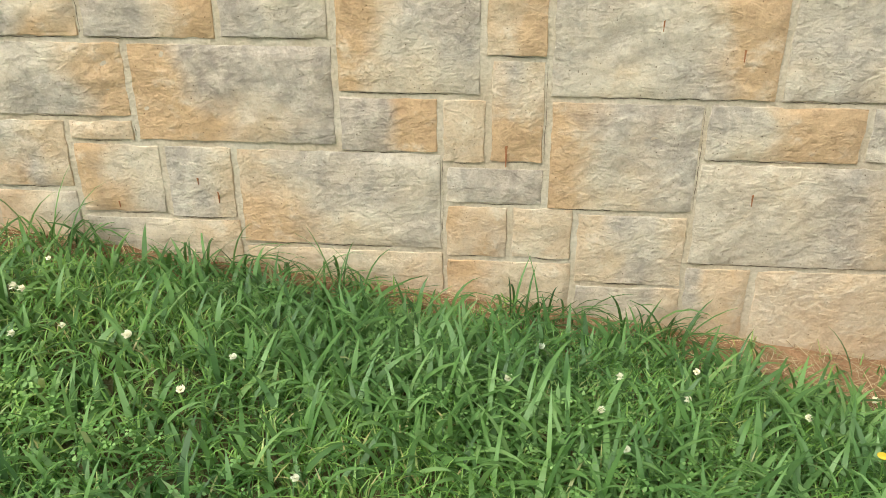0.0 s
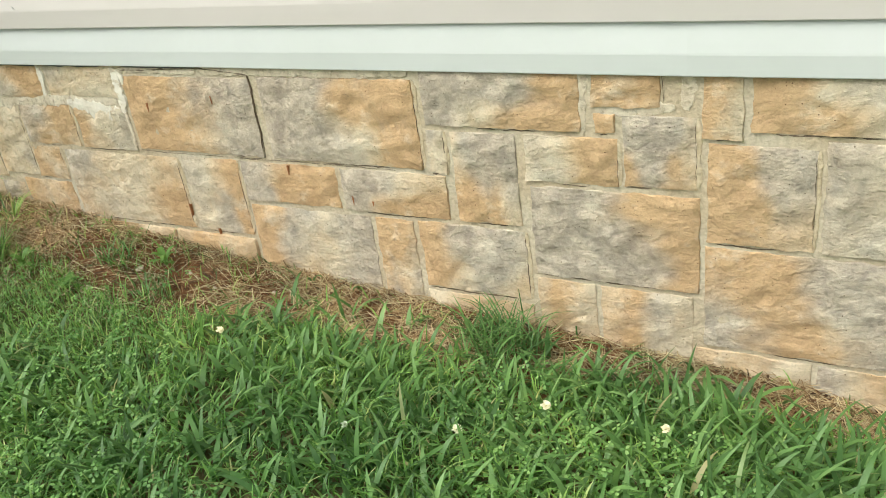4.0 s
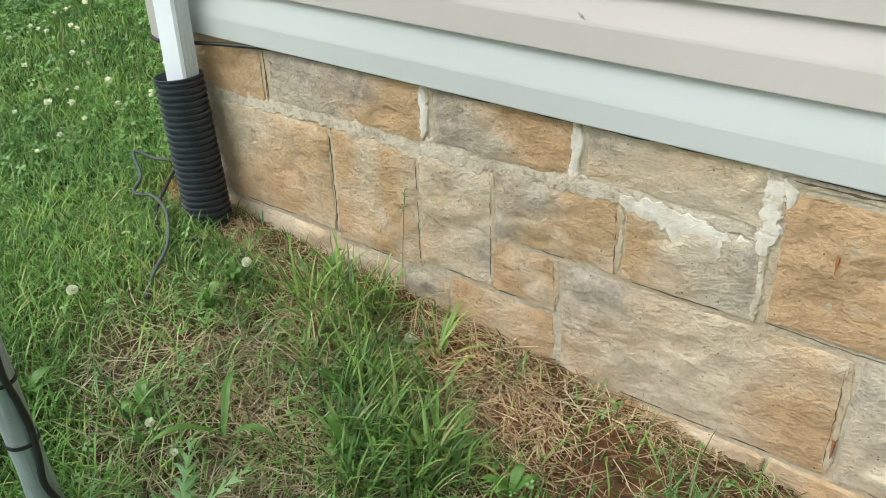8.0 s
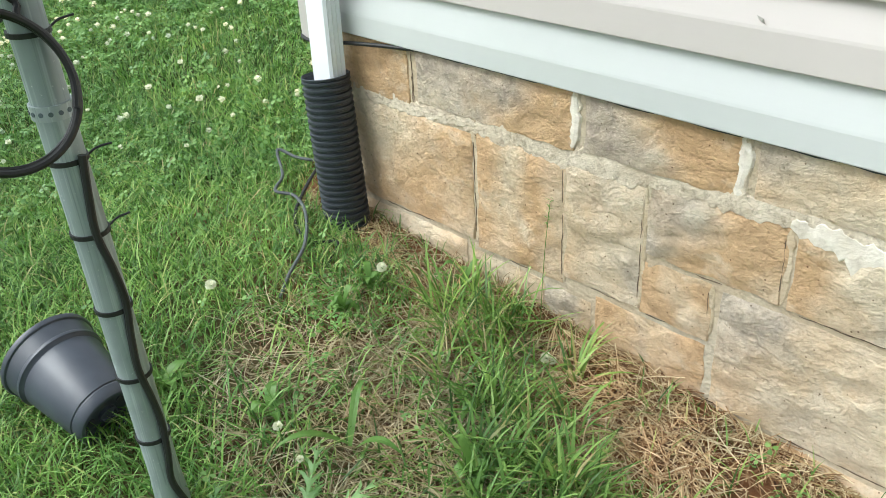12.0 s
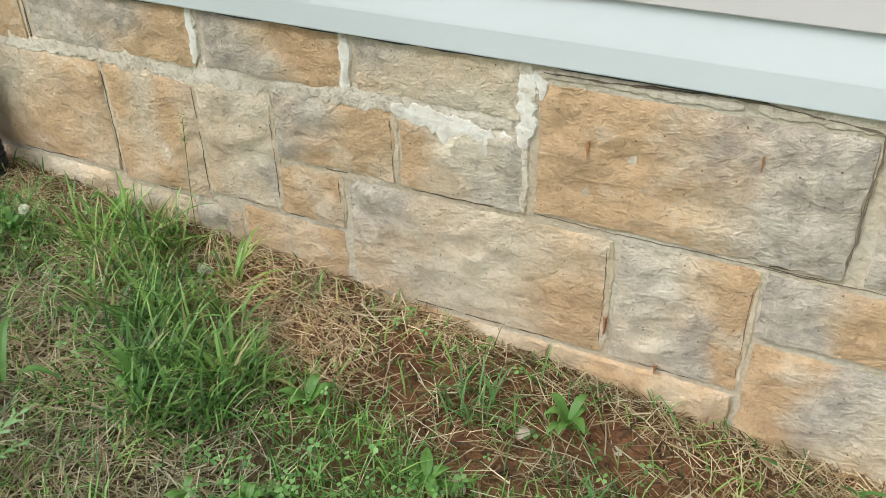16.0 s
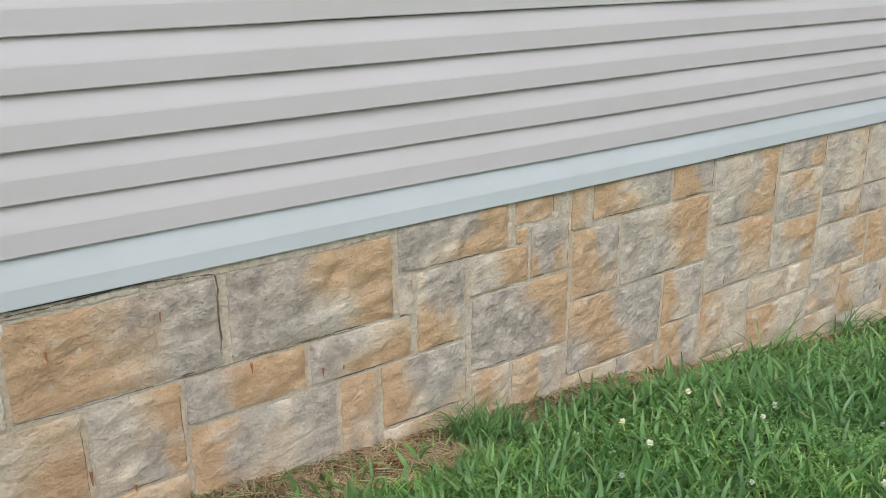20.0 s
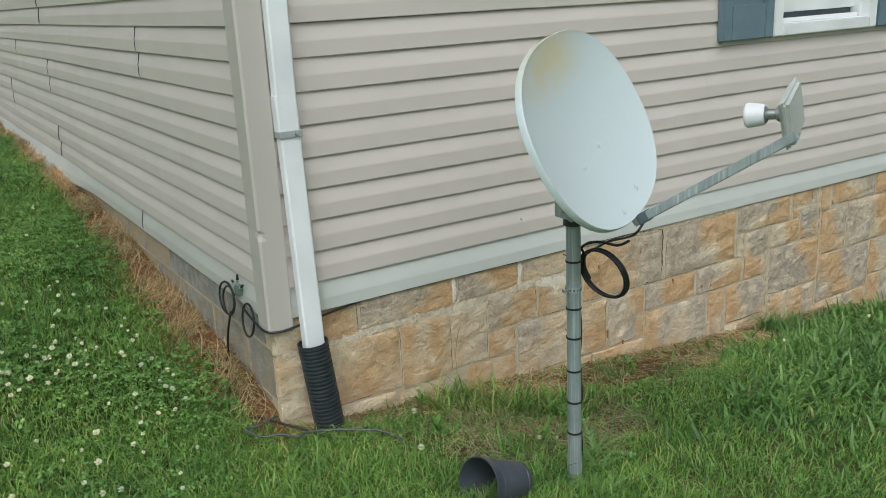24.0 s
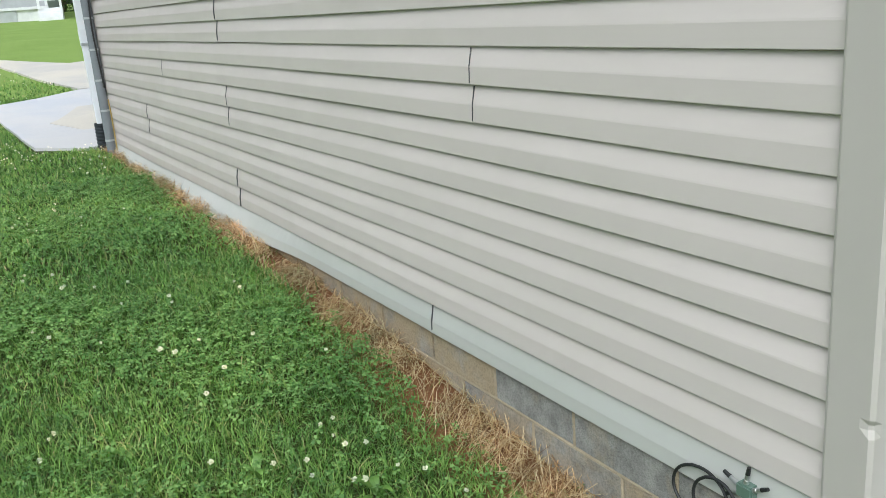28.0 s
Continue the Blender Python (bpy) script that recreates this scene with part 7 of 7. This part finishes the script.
# white blossoms
x, y = scatter(-3.6, 0.3, -2.6, 4.5, 105, lambda x, y: outside(x, y) * (1 - straw_zone(x, y)) * (0.35 + 0.65 * ease(0.3, 0.6, patchy(x, y, 2.1, 0.2))) * (1 - 0.9 * ease(0.9, 1.7, y) * ease(-2.2, -1.2, x)) * ~((x > -0.25) & (y > -1.0)))
n = len(x)
blossoms("clover_flowers", x, y, rnd(n, 0.06, 0.12), rnd(n, 0.007, 0.0115), "scattered white clover blossoms in the lawn")
x, y = scatter(-5.0, 0.2, 4.5, 14.5, 240, lambda x, y: (0.10 + 0.90 * ease(6.0, 8.5, y) * ease(-0.6, -1.3, x)) * ease(0.3, 0.6, patchy(x, y, 1.3, 0.8)) * ~in_slab(x, y) * (1 - straw_zone(x, y)))
n = len(x)
blossoms("clover_flowers", x, y, rnd(n, 0.05, 0.09), rnd(n, 0.006, 0.010), "white clover blossoms on the far lawn")
x, y = scatter(2.0, 7.5, -2.8, -0.35, 11, lambda x, y: outside(x, y) * (1 - 0.7 * straw_zone(x, y)))
n = len(x)
blossoms("clover_flowers", x, y, rnd(n, 0.06, 0.11), rnd(n, 0.006, 0.010), "scattered white clover blossoms in the grass")
# dry straw on the clay
x, y = scatter(0.0, 4.4, -0.75, -0.004, 15000, lambda x, y: straw_zone(x, y) * (0.38 + 0.62 * ease(0.40, 0.60, 0.5 * patchy(x, y, 5.0, 1.1) + 0.5 * patchy(x, y, 17.0, 2.1))) * (1 - 0.86 * ease(1.12, 1.35, x) * ease(2.1, 1.8, x) * ease(0.05, 0.13, -y)))
n = len(x)
straws("pine_straw", x, y, rnd(n, 0.03, 0.12), rnd(n, 0.0011, 0.0023), STRAW, "tan dry straw on red clay along the stone wall")
x, y = scatter(0.0, 4.4, -0.75, -0.004, 5000, lambda x, y: np.maximum(straw_zone(x, y), 0.8 * thatch(x, y)))
n = len(x)
straws("plant_litter", x, y, rnd(n, 0.008, 0.035), rnd(n, 0.0015, 0.0045), LITTER, "short brown scraps of dead leaves on the clay", 0.008)
x, y = scatter(4.2, 8.5, -0.45, -0.004, 3500, lambda x, y: straw_zone(x, y))
n = len(x)
straws("pine_straw", x, y, rnd(n, 0.03, 0.10), rnd(n, 0.0008, 0.0016), STRAW, "thin dry straw at the foot of the stone wall")
x, y = scatter(-0.35, -0.015, 0.0, 7.8, 15000, lambda x, y: straw_zone(x, y) * (0.25 + 0.75 * ease(0.3, 0.55, patchy(x, y, 9.0, 1.7))))
n = len(x)
straws("pine_straw", x, y, rnd(n, 0.04, 0.13), rnd(n, 0.0013, 0.0026), PINESTRAW, "orange-tan pine straw along the end wall", 0.032)
x, y = scatter(0.2, 2.3, -1.1, -0.05, 14000, lambda x, y: thatch(x, y) * (0.45 + 0.55 * ease(0.40, 0.62, 0.5 * patchy(x, y, 8.0, 3.1) + 0.5 * patchy(x, y, 19.0, 0.4))))
n = len(x)
straws("dead_grass", x, y, rnd(n, 0.025, 0.10), rnd(n, 0.0010, 0.0024), DEADGRASS, "dead grass thatch between the tufts", 0.016)
x, y = scatter(0.2, 2.3, -1.1, -0.05, 2600, lambda x, y: thatch(x, y) * (0.15 + 0.85 * ease(0.35, 0.65, patchy(x, y, 6.0, 0.6))) * (1 - 0.6 * ease(1.2, 1.5, x)))
n = len(x)
blades("sparse_grass", x, y, rnd(n, 0.03, 0.10), rnd(n, 0.002, 0.0045), rnd(n, 0.4, 1.2), FINE, "sparse green grass in the worn patch")
x, y = scatter(0.3, 1.9, -0.95, -0.05, 350, lambda x, y: ease(0.5, 0.72, patchy(x, y, 7.0, 2.2)))
n = len(x)
leaflets("clover_leaves", x, y, rnd(n, 0.015, 0.05), rnd(n, 0.007, 0.013), CLOVER, "low green clover leaves in the worn patch", "clover")
x, y = scatter(-0.9, 0.95, -1.3, 0.3, 7500, lambda x, y: outside(x, y) * (1 - 0.97 * thatch(x, y)) * (1 - 0.85 * straw_zone(x, y)) * (1 - 0.8 * ease(0.15, 0.4, x) * ease(-0.75, -0.5, y)))
n = len(x)
blades("lawn_grass", x, y, rnd(n, 0.03, 0.10), rnd(n, 0.002, 0.0042), rnd(n, 0.4, 1.2), FINE, "longer grass round the house corner")


# ---------------------------------------------------------------- tufts, weeds and pebbles
def tuft(cx, cy, r, count, lo, hi, width, mat, label):
    a, q = RNG.uniform(0, 6.283, count), r * np.sqrt(RNG.uniform(0, 1, count))
    ob = blades("grass_tuft", cx + q * np.cos(a), np.minimum(cy + q * np.sin(a), -0.01), RNG.uniform(lo, hi, count), RNG.uniform(width * 0.6, width * 1.2, count), RNG.uniform(0.3, 1.2, count), mat, label)
    return ob


def crowns(cx, cy, spread, heads, each, lo, hi, width, mat, label):
    """A bunch of grass: blades fan out from a few crowns."""
    ha, hr = RNG.uniform(0, 6.283, heads), spread * np.sqrt(RNG.uniform(0, 1, heads))
    n = heads * each
    hx, hy = np.repeat(cx + hr * np.cos(ha), each), np.repeat(cy + hr * np.sin(ha), each)
    a, q = RNG.uniform(0, 6.283, n), 0.03 * np.sqrt(RNG.uniform(0, 1, n))
    out = np.arctan2(hy + q * np.sin(a) - cy + 0.03 * np.sin(a), hx + q * np.cos(a) - cx + 0.03 * np.cos(a)) + RNG.normal(size=n) * 0.95
    return blades("grass_tuft", hx + q * np.cos(a), np.minimum(hy + q * np.sin(a), -0.01), RNG.uniform(lo, hi, n), RNG.uniform(width * 0.6, width * 1.2, n), RNG.uniform(0.1, 1.25, n) ** 1.2, mat, label, aim=out)


def bunch(cx, cy, spread, heads, each, lo, hi, width, mat, label):
    """Arching blades that spring from a few crowns."""
    ha, hr = RNG.uniform(0, 6.283, heads), spread * np.sqrt(RNG.uniform(0, 1, heads))
    n = heads * each
    x = np.repeat(cx + hr * np.cos(ha), each) + RNG.normal(size=n) * 0.008
    y = np.minimum(np.repeat(cy + hr * np.sin(ha), each) + RNG.normal(size=n) * 0.008, -0.02)
    return arching("grass_tuft", x, y, rnd(n, lo, hi), rnd(n, 0.7 * width, 1.25 * width), rnd(n, 0.3, 1.8), mat, label)


bunch(0.66, -0.13, 0.11, 20, 8, 0.10, 0.20, 0.0052, TALL, "light green grass tuft by the wall")
crowns(0.64, -0.15, 0.13, 9, 6, 0.05, 0.15, 0.0028, STRAW, "dry yellowed grass blades by the wall")
bunch(0.79, -0.22, 0.14, 24, 9, 0.08, 0.17, 0.0052, TALL, "loose green grass in the straw")
crowns(0.80, -0.24, 0.15, 9, 6, 0.05, 0.13, 0.0028, STRAW, "dry yellowed blades in the loose grass")
bunch(0.92, -0.33, 0.12, 22, 9, 0.07, 0.16, 0.0052, TUFT, "dark green grass tuft in the thatch")
bunch(1.04, -0.42, 0.12, 34, 12, 0.07, 0.14, 0.0056, TUFT, "dense dark green grass tuft in the thatch")
crowns(1.03, -0.43, 0.12, 24, 9, 0.04, 0.09, 0.0034, TUFT, "short undergrowth of the dense grass tuft")
crowns(1.03, -0.43, 0.14, 10, 8, 0.03, 0.09, 0.0024, DEADGRASS, "dead blades in the grass tuft")
tuft(0.36, -0.20, 0.10, 110, 0.04, 0.11, 0.0034, GRASS, "green grass by the drain pipe")
tuft(1.44, -0.20, 0.05, 46, 0.05, 0.13, 0.0042, GRASS, "small grass tuft at the wall foot")
tuft(1.44, -0.20, 0.07, 34, 0.03, 0.09, 0.0022, STRAW, "dead blades round a small grass tuft")
tuft(1.72, -0.32, 0.06, 40, 0.04, 0.11, 0.0038, GRASS, "small grass tuft on the clay")
tuft(0.62, -0.72, 0.14, 160, 0.05, 0.14, 0.0040, FINE, "bright grass at the foot of the mast")
tuft(2.72, -0.14, 0.11, 260, 0.06, 0.16, 0.0050, GRASS, "grass tuft at the stone wall")
for cx, cy in ((4.15, -0.10), (4.45, -0.09), (4.95, -0.10), (5.35, -0.08), (5.75, -0.10), (6.25, -0.09), (6.6, -0.10)):
    a, q = RNG.uniform(0, 6.283, 55), 0.12 * np.sqrt(RNG.uniform(0, 1, 55))
    arching("grass_tuft", cx + q * np.cos(a), np.minimum(cy + 0.5 * q * np.sin(a), -0.015), rnd(55, 0.14, 0.27), rnd(55, 0.005, 0.0085), rnd(55, 0.8, 2.6), GRASS, "tall drooping grass blades against the stone wall")


def leaf_bm(bm, length, width, arch, serrate, turn, lift):
    """A midrib-folded leaf, toothed when serrate is over 0."""
    n = 18
    L, M, R = [], [], []
    for k in range(n + 1):
        f = k / n
        w = width * math.sin(math.pi * min(1, 0.06 + f * 0.94)) ** 0.7 * (1 - 0.35 * f)
        if serrate:
            w *= 1 - serrate * (k % 2)
        u, z = length * f, lift + arch * length * math.sin(math.pi * f * 0.75)
        c, s = math.cos(turn), math.sin(turn)
        L.append(bm.verts.new((u * c - w * s, u * s + w * c, z + 0.15 * w)))
        M.append(bm.verts.new((u * c, u * s, z)))
        R.append(bm.verts.new((u * c + w * s, u * s - w * c, z + 0.15 * w)))
    for k in range(n):
        bm.faces.new((L[k], M[k], M[k + 1], L[k + 1]))
        bm.faces.new((M[k], R[k], R[k + 1], M[k + 1]))


def weed(x, y, count, length, width, serrate, mat, label, seed, arch=0.35):
    rng = random.Random(seed)
    d = thing("weed", (x, y, float(land(x, y))), label, "weed")
    for k in range(count):
        bm = bmesh.new()
        leaf_bm(bm, length * rng.uniform(0.65, 1.1), width * rng.uniform(0.8, 1.1), arch * rng.uniform(0.5, 1.3), serrate, 6.283 * k / count + rng.uniform(-0.3, 0.3), 0.008 + 0.010 * (k % 3))
        part("leaf", bm, mat, d)


def thistle(x, y, count, length, label, seed):
    """Narrow upright leaves cut into pointed lobes on both sides."""
    rng = random.Random(seed)
    d = thing("thistle", (x, y, float(land(x, y))), label, "weed")
    for k in range(count):
        bm = bmesh.new()
        size, turn, rise = length * rng.uniform(0.6, 1.15), 2.4 * k + rng.uniform(-0.4, 0.4), rng.uniform(0.5, 1.15)
        out, side = Vector((math.cos(turn), math.sin(turn), 0)), Vector((-math.sin(turn), math.cos(turn), 0))
        n, spine = 8, []
        for j in range(n + 1):
            f = j / n
            spine.append(out * size * (f * math.cos(rise) + 0.25 * f * f) + Vector((0, 0, 0.006 + size * (f * math.sin(rise) - 0.34 * f * f))))
        rib = [[bm.verts.new(p + side * q * 0.003 * (1.2 - j / n) + Vector((0, 0, 0.001 * abs(q)))) for q in (-1, 1)] for j, p in enumerate(spine)]
        for a, b in zip(rib, rib[1:]):
            bm.faces.new((a[0], a[1], b[1], b[0]))
        for j in range(1, n):
            for q in (0, 1):
                reach = 0.0175 * math.sin(math.pi * (0.15 + 0.8 * j / n)) * rng.uniform(0.7, 1.15) * size / 0.12
                go = side * (2 * q - 1) * reach + (spine[j + 1] - spine[j]).normalized() * reach * 0.55
                base = bm.verts.new(rib[j - 1][q].co.lerp(rib[j][q].co, 0.35))
                tip = bm.verts.new(spine[j] + go + Vector((0, 0, rng.uniform(-0.004, 0.006))))
                low = bm.verts.new(spine[j] + go * 0.5 - (spine[j + 1] - spine[j]) * 0.16)
                high = bm.verts.new(spine[j] + go * 0.5 + (spine[j + 1] - spine[j]) * 0.16)
                bm.faces.new((base, low, tip, high, rib[j][q]))
        bmesh.ops.recalc_face_normals(bm, faces=bm.faces)
        part("leaf", bm, THISTLE, d)


thistle(0.86, -0.75, 13, 0.175, "pale green prickly thistle rosette in the grass", 1)
thistle(0.78, -0.86, 8, 0.13, "small pale green thistle in the grass", 5)
weed(1.21, -0.35, 7, 0.05, 0.012, 0.12, WEED, "broad-leaved green weed beside the grass tuft", 2, 0.6)
weed(1.16, -0.60, 7, 0.035, 0.009, 0.2, WEED, "small toothed green weed in the thatch", 3)
weed(1.61, -0.16, 9, 0.055, 0.012, 0.12, WEED, "broad-leaved green weed on the clay", 4, 0.6)
weed(0.46, -0.34, 16, 0.038, 0.010, 0.35, WEED, "bright green leafy weed near the drain pipe", 5, 0.9)
weed(0.42, -0.24, 12, 0.036, 0.009, 0.25, WEED, "bright green leafy weed near the drain pipe", 6, 0.8)
weed(0.94, -0.46, 10, 0.045, 0.014, 0.3, WEED, "small clover-like green weed in the thatch", 7, 0.9)
weed(1.46, -0.40, 6, 0.06, 0.012, 0.0, WEED, "small broad-leaved green weed", 9)
weed(1.25, -0.57, 9, 0.03, 0.010, 0.3, WEED, "small bright green weed in the thatch", 10, 0.8)
thistle(0.72, -0.98, 9, 0.10, "pale green prickly weed at the foot of the mast", 8)
weed(0.42, -0.72, 7, 0.06, 0.014, 0.1, WEED, "broad-leaved bright green weed in the lawn", 11, 0.6)
weed(0.60, -0.62, 6, 0.05, 0.013, 0.1, WEED, "broad-leaved bright green weed in the lawn", 12, 0.6)
weed(0.55, -0.08, 8, 0.05, 0.012, 0.2, WEED, "leafy green weed at the wall foot", 13, 0.9)
weed(0.76, -0.57, 3, 0.16, 0.010, 0.0, WEED, "long broad grass leaves in the thatch", 14, 0.5)


for k, (x, y) in enumerate(((-0.62, 0.95), (-0.50, 1.25), (-0.78, 1.52), (-0.98, 1.02), (-0.42, 0.62), (-1.12, 1.85), (-0.66, 2.2))):
    weed(x, y, 5, 0.075, 0.017, 0.0, WEED, "pale green broad-leaved plantain in the lawn", 40 + k, 0.55)


def clover_flower(x, y, h, r, seed):
    """A stalk with a round head of many little petals."""
    rng = random.Random(seed)
    d = thing("clover_flower", (x, y, float(land(x, y))), "white clover blossom on a thin green stalk", "clover flower", group="clover flowers by the corner")
    part("stalk", tube([(0, 0, 0), (0.004, 0.002, h * 0.5), (0, 0, h)], 0.0012, 6), WEED, d)
    bm = bmesh.new()
    for k in range(46):
        u, a = 1 - 2 * (k + 0.5) / 46, k * 2.399
        q = math.sqrt(max(0, 1 - u * u))
        o = Vector((q * math.cos(a), q * math.sin(a), 0.85 * u))
        t = o.cross(Vector((0.3, 0.2, 1))).normalized() * r * 0.30
        c, e = Vector((0, 0, h)) + o * r * 0.35, Vector((0, 0, h)) + o * r * rng.uniform(0.9, 1.15) + Vector((0, 0, 0.15 * r))
        v = [bm.verts.new(p) for p in (c - t * 0.5, c + t * 0.5, e + t, e - t)]
        bm.faces.new(v)
    part("blossom", bm, PETAL, d, "white blossom head")


for k, (x, y, h, r) in enumerate(((0.842, -0.158, 0.035, 0.011), (0.852, -0.150, 0.030, 0.008), (0.436, -0.214, 0.06, 0.011), (0.279, -0.527, 0.07, 0.011), (0.686, -0.655, 0.07, 0.008), (0.758, -0.665, 0.06, 0.006), (0.34, -1.05, 0.09, 0.011), (-0.02, -0.95, 0.09, 0.010))):
    clover_flower(x, y, h, r, k)


def seed_stalk():
    g = float(land(0.72, -0.05))
    d = thing("grass_stalk", (0.735, -0.05, g), "tall thin grass stalk with a seed head", "grass")
    part("stem", tube([(0, 0, -0.02), (0.006, 0, 0.10), (0.010, 0.005, 0.20), (0.024, 0.0, 0.29)], 0.0008, 6), WEED, d)
    for k in range(14):
        bm = bmesh.new()
        leaf_bm(bm, 0.010, 0.0014, 0.2, 0, k * 2.4, 0)
        ob = part("seed", bm, WEED, d)
        ob.location = (0.016 + 0.0006 * k, 0.0, 0.235 + 0.005 * k)


seed_stalk()


def pebble(x, y, r, seed, mat=PEBBLE):
    bm = bmesh.new()
    bmesh.ops.create_icosphere(bm, subdivisions=2, radius=r)
    for v in bm.verts:
        v.co *= 1 + 0.25 * noise.noise(v.co * (1.2 / r) + Vector((seed, 0, 0)))
        v.co.z *= 0.6
    ob = obj("pebble", bm, mat, smooth=True)
    ob.location = (x, y, float(land(x, y)) + r * 0.3)
    tagged(ob, "small pale pebble lying on the clay", "pebble", group="pebbles by the wall")


for k, (x, y, r) in enumerate(((0.877, -0.107, 0.012), (1.545, -0.209, 0.014), (1.50, -0.38, 0.018), (1.70, -0.16, 0.008), (1.33, -0.36, 0.007), (1.83, -0.2, 0.007), (2.0, -0.14, 0.008), (6.95, -0.35, 0.016), (7.1, -0.5, 0.018), (2.25, -0.12, 0.010))):
    pebble(x, y, r, k)


def dandelion(x, y):
    z = float(land(x, y))
    d = thing("dandelion", (x, y, z), "yellow wild flower in the grass", "flower")
    part("stem", tube([(0, 0, 0), (0.005, 0, 0.05), (0.0, 0.0, 0.10)], 0.0015, 6), WEED, d)
    part("bloom", lathe([(0, 0.098), (0.008, 0.099), (0.012, 0.103), (0.008, 0.106), (0, 0.107)], 14), DANDELION, d, "yellow bloom")


dandelion(6.93, -0.73)
dandelion(7.0, -0.72)
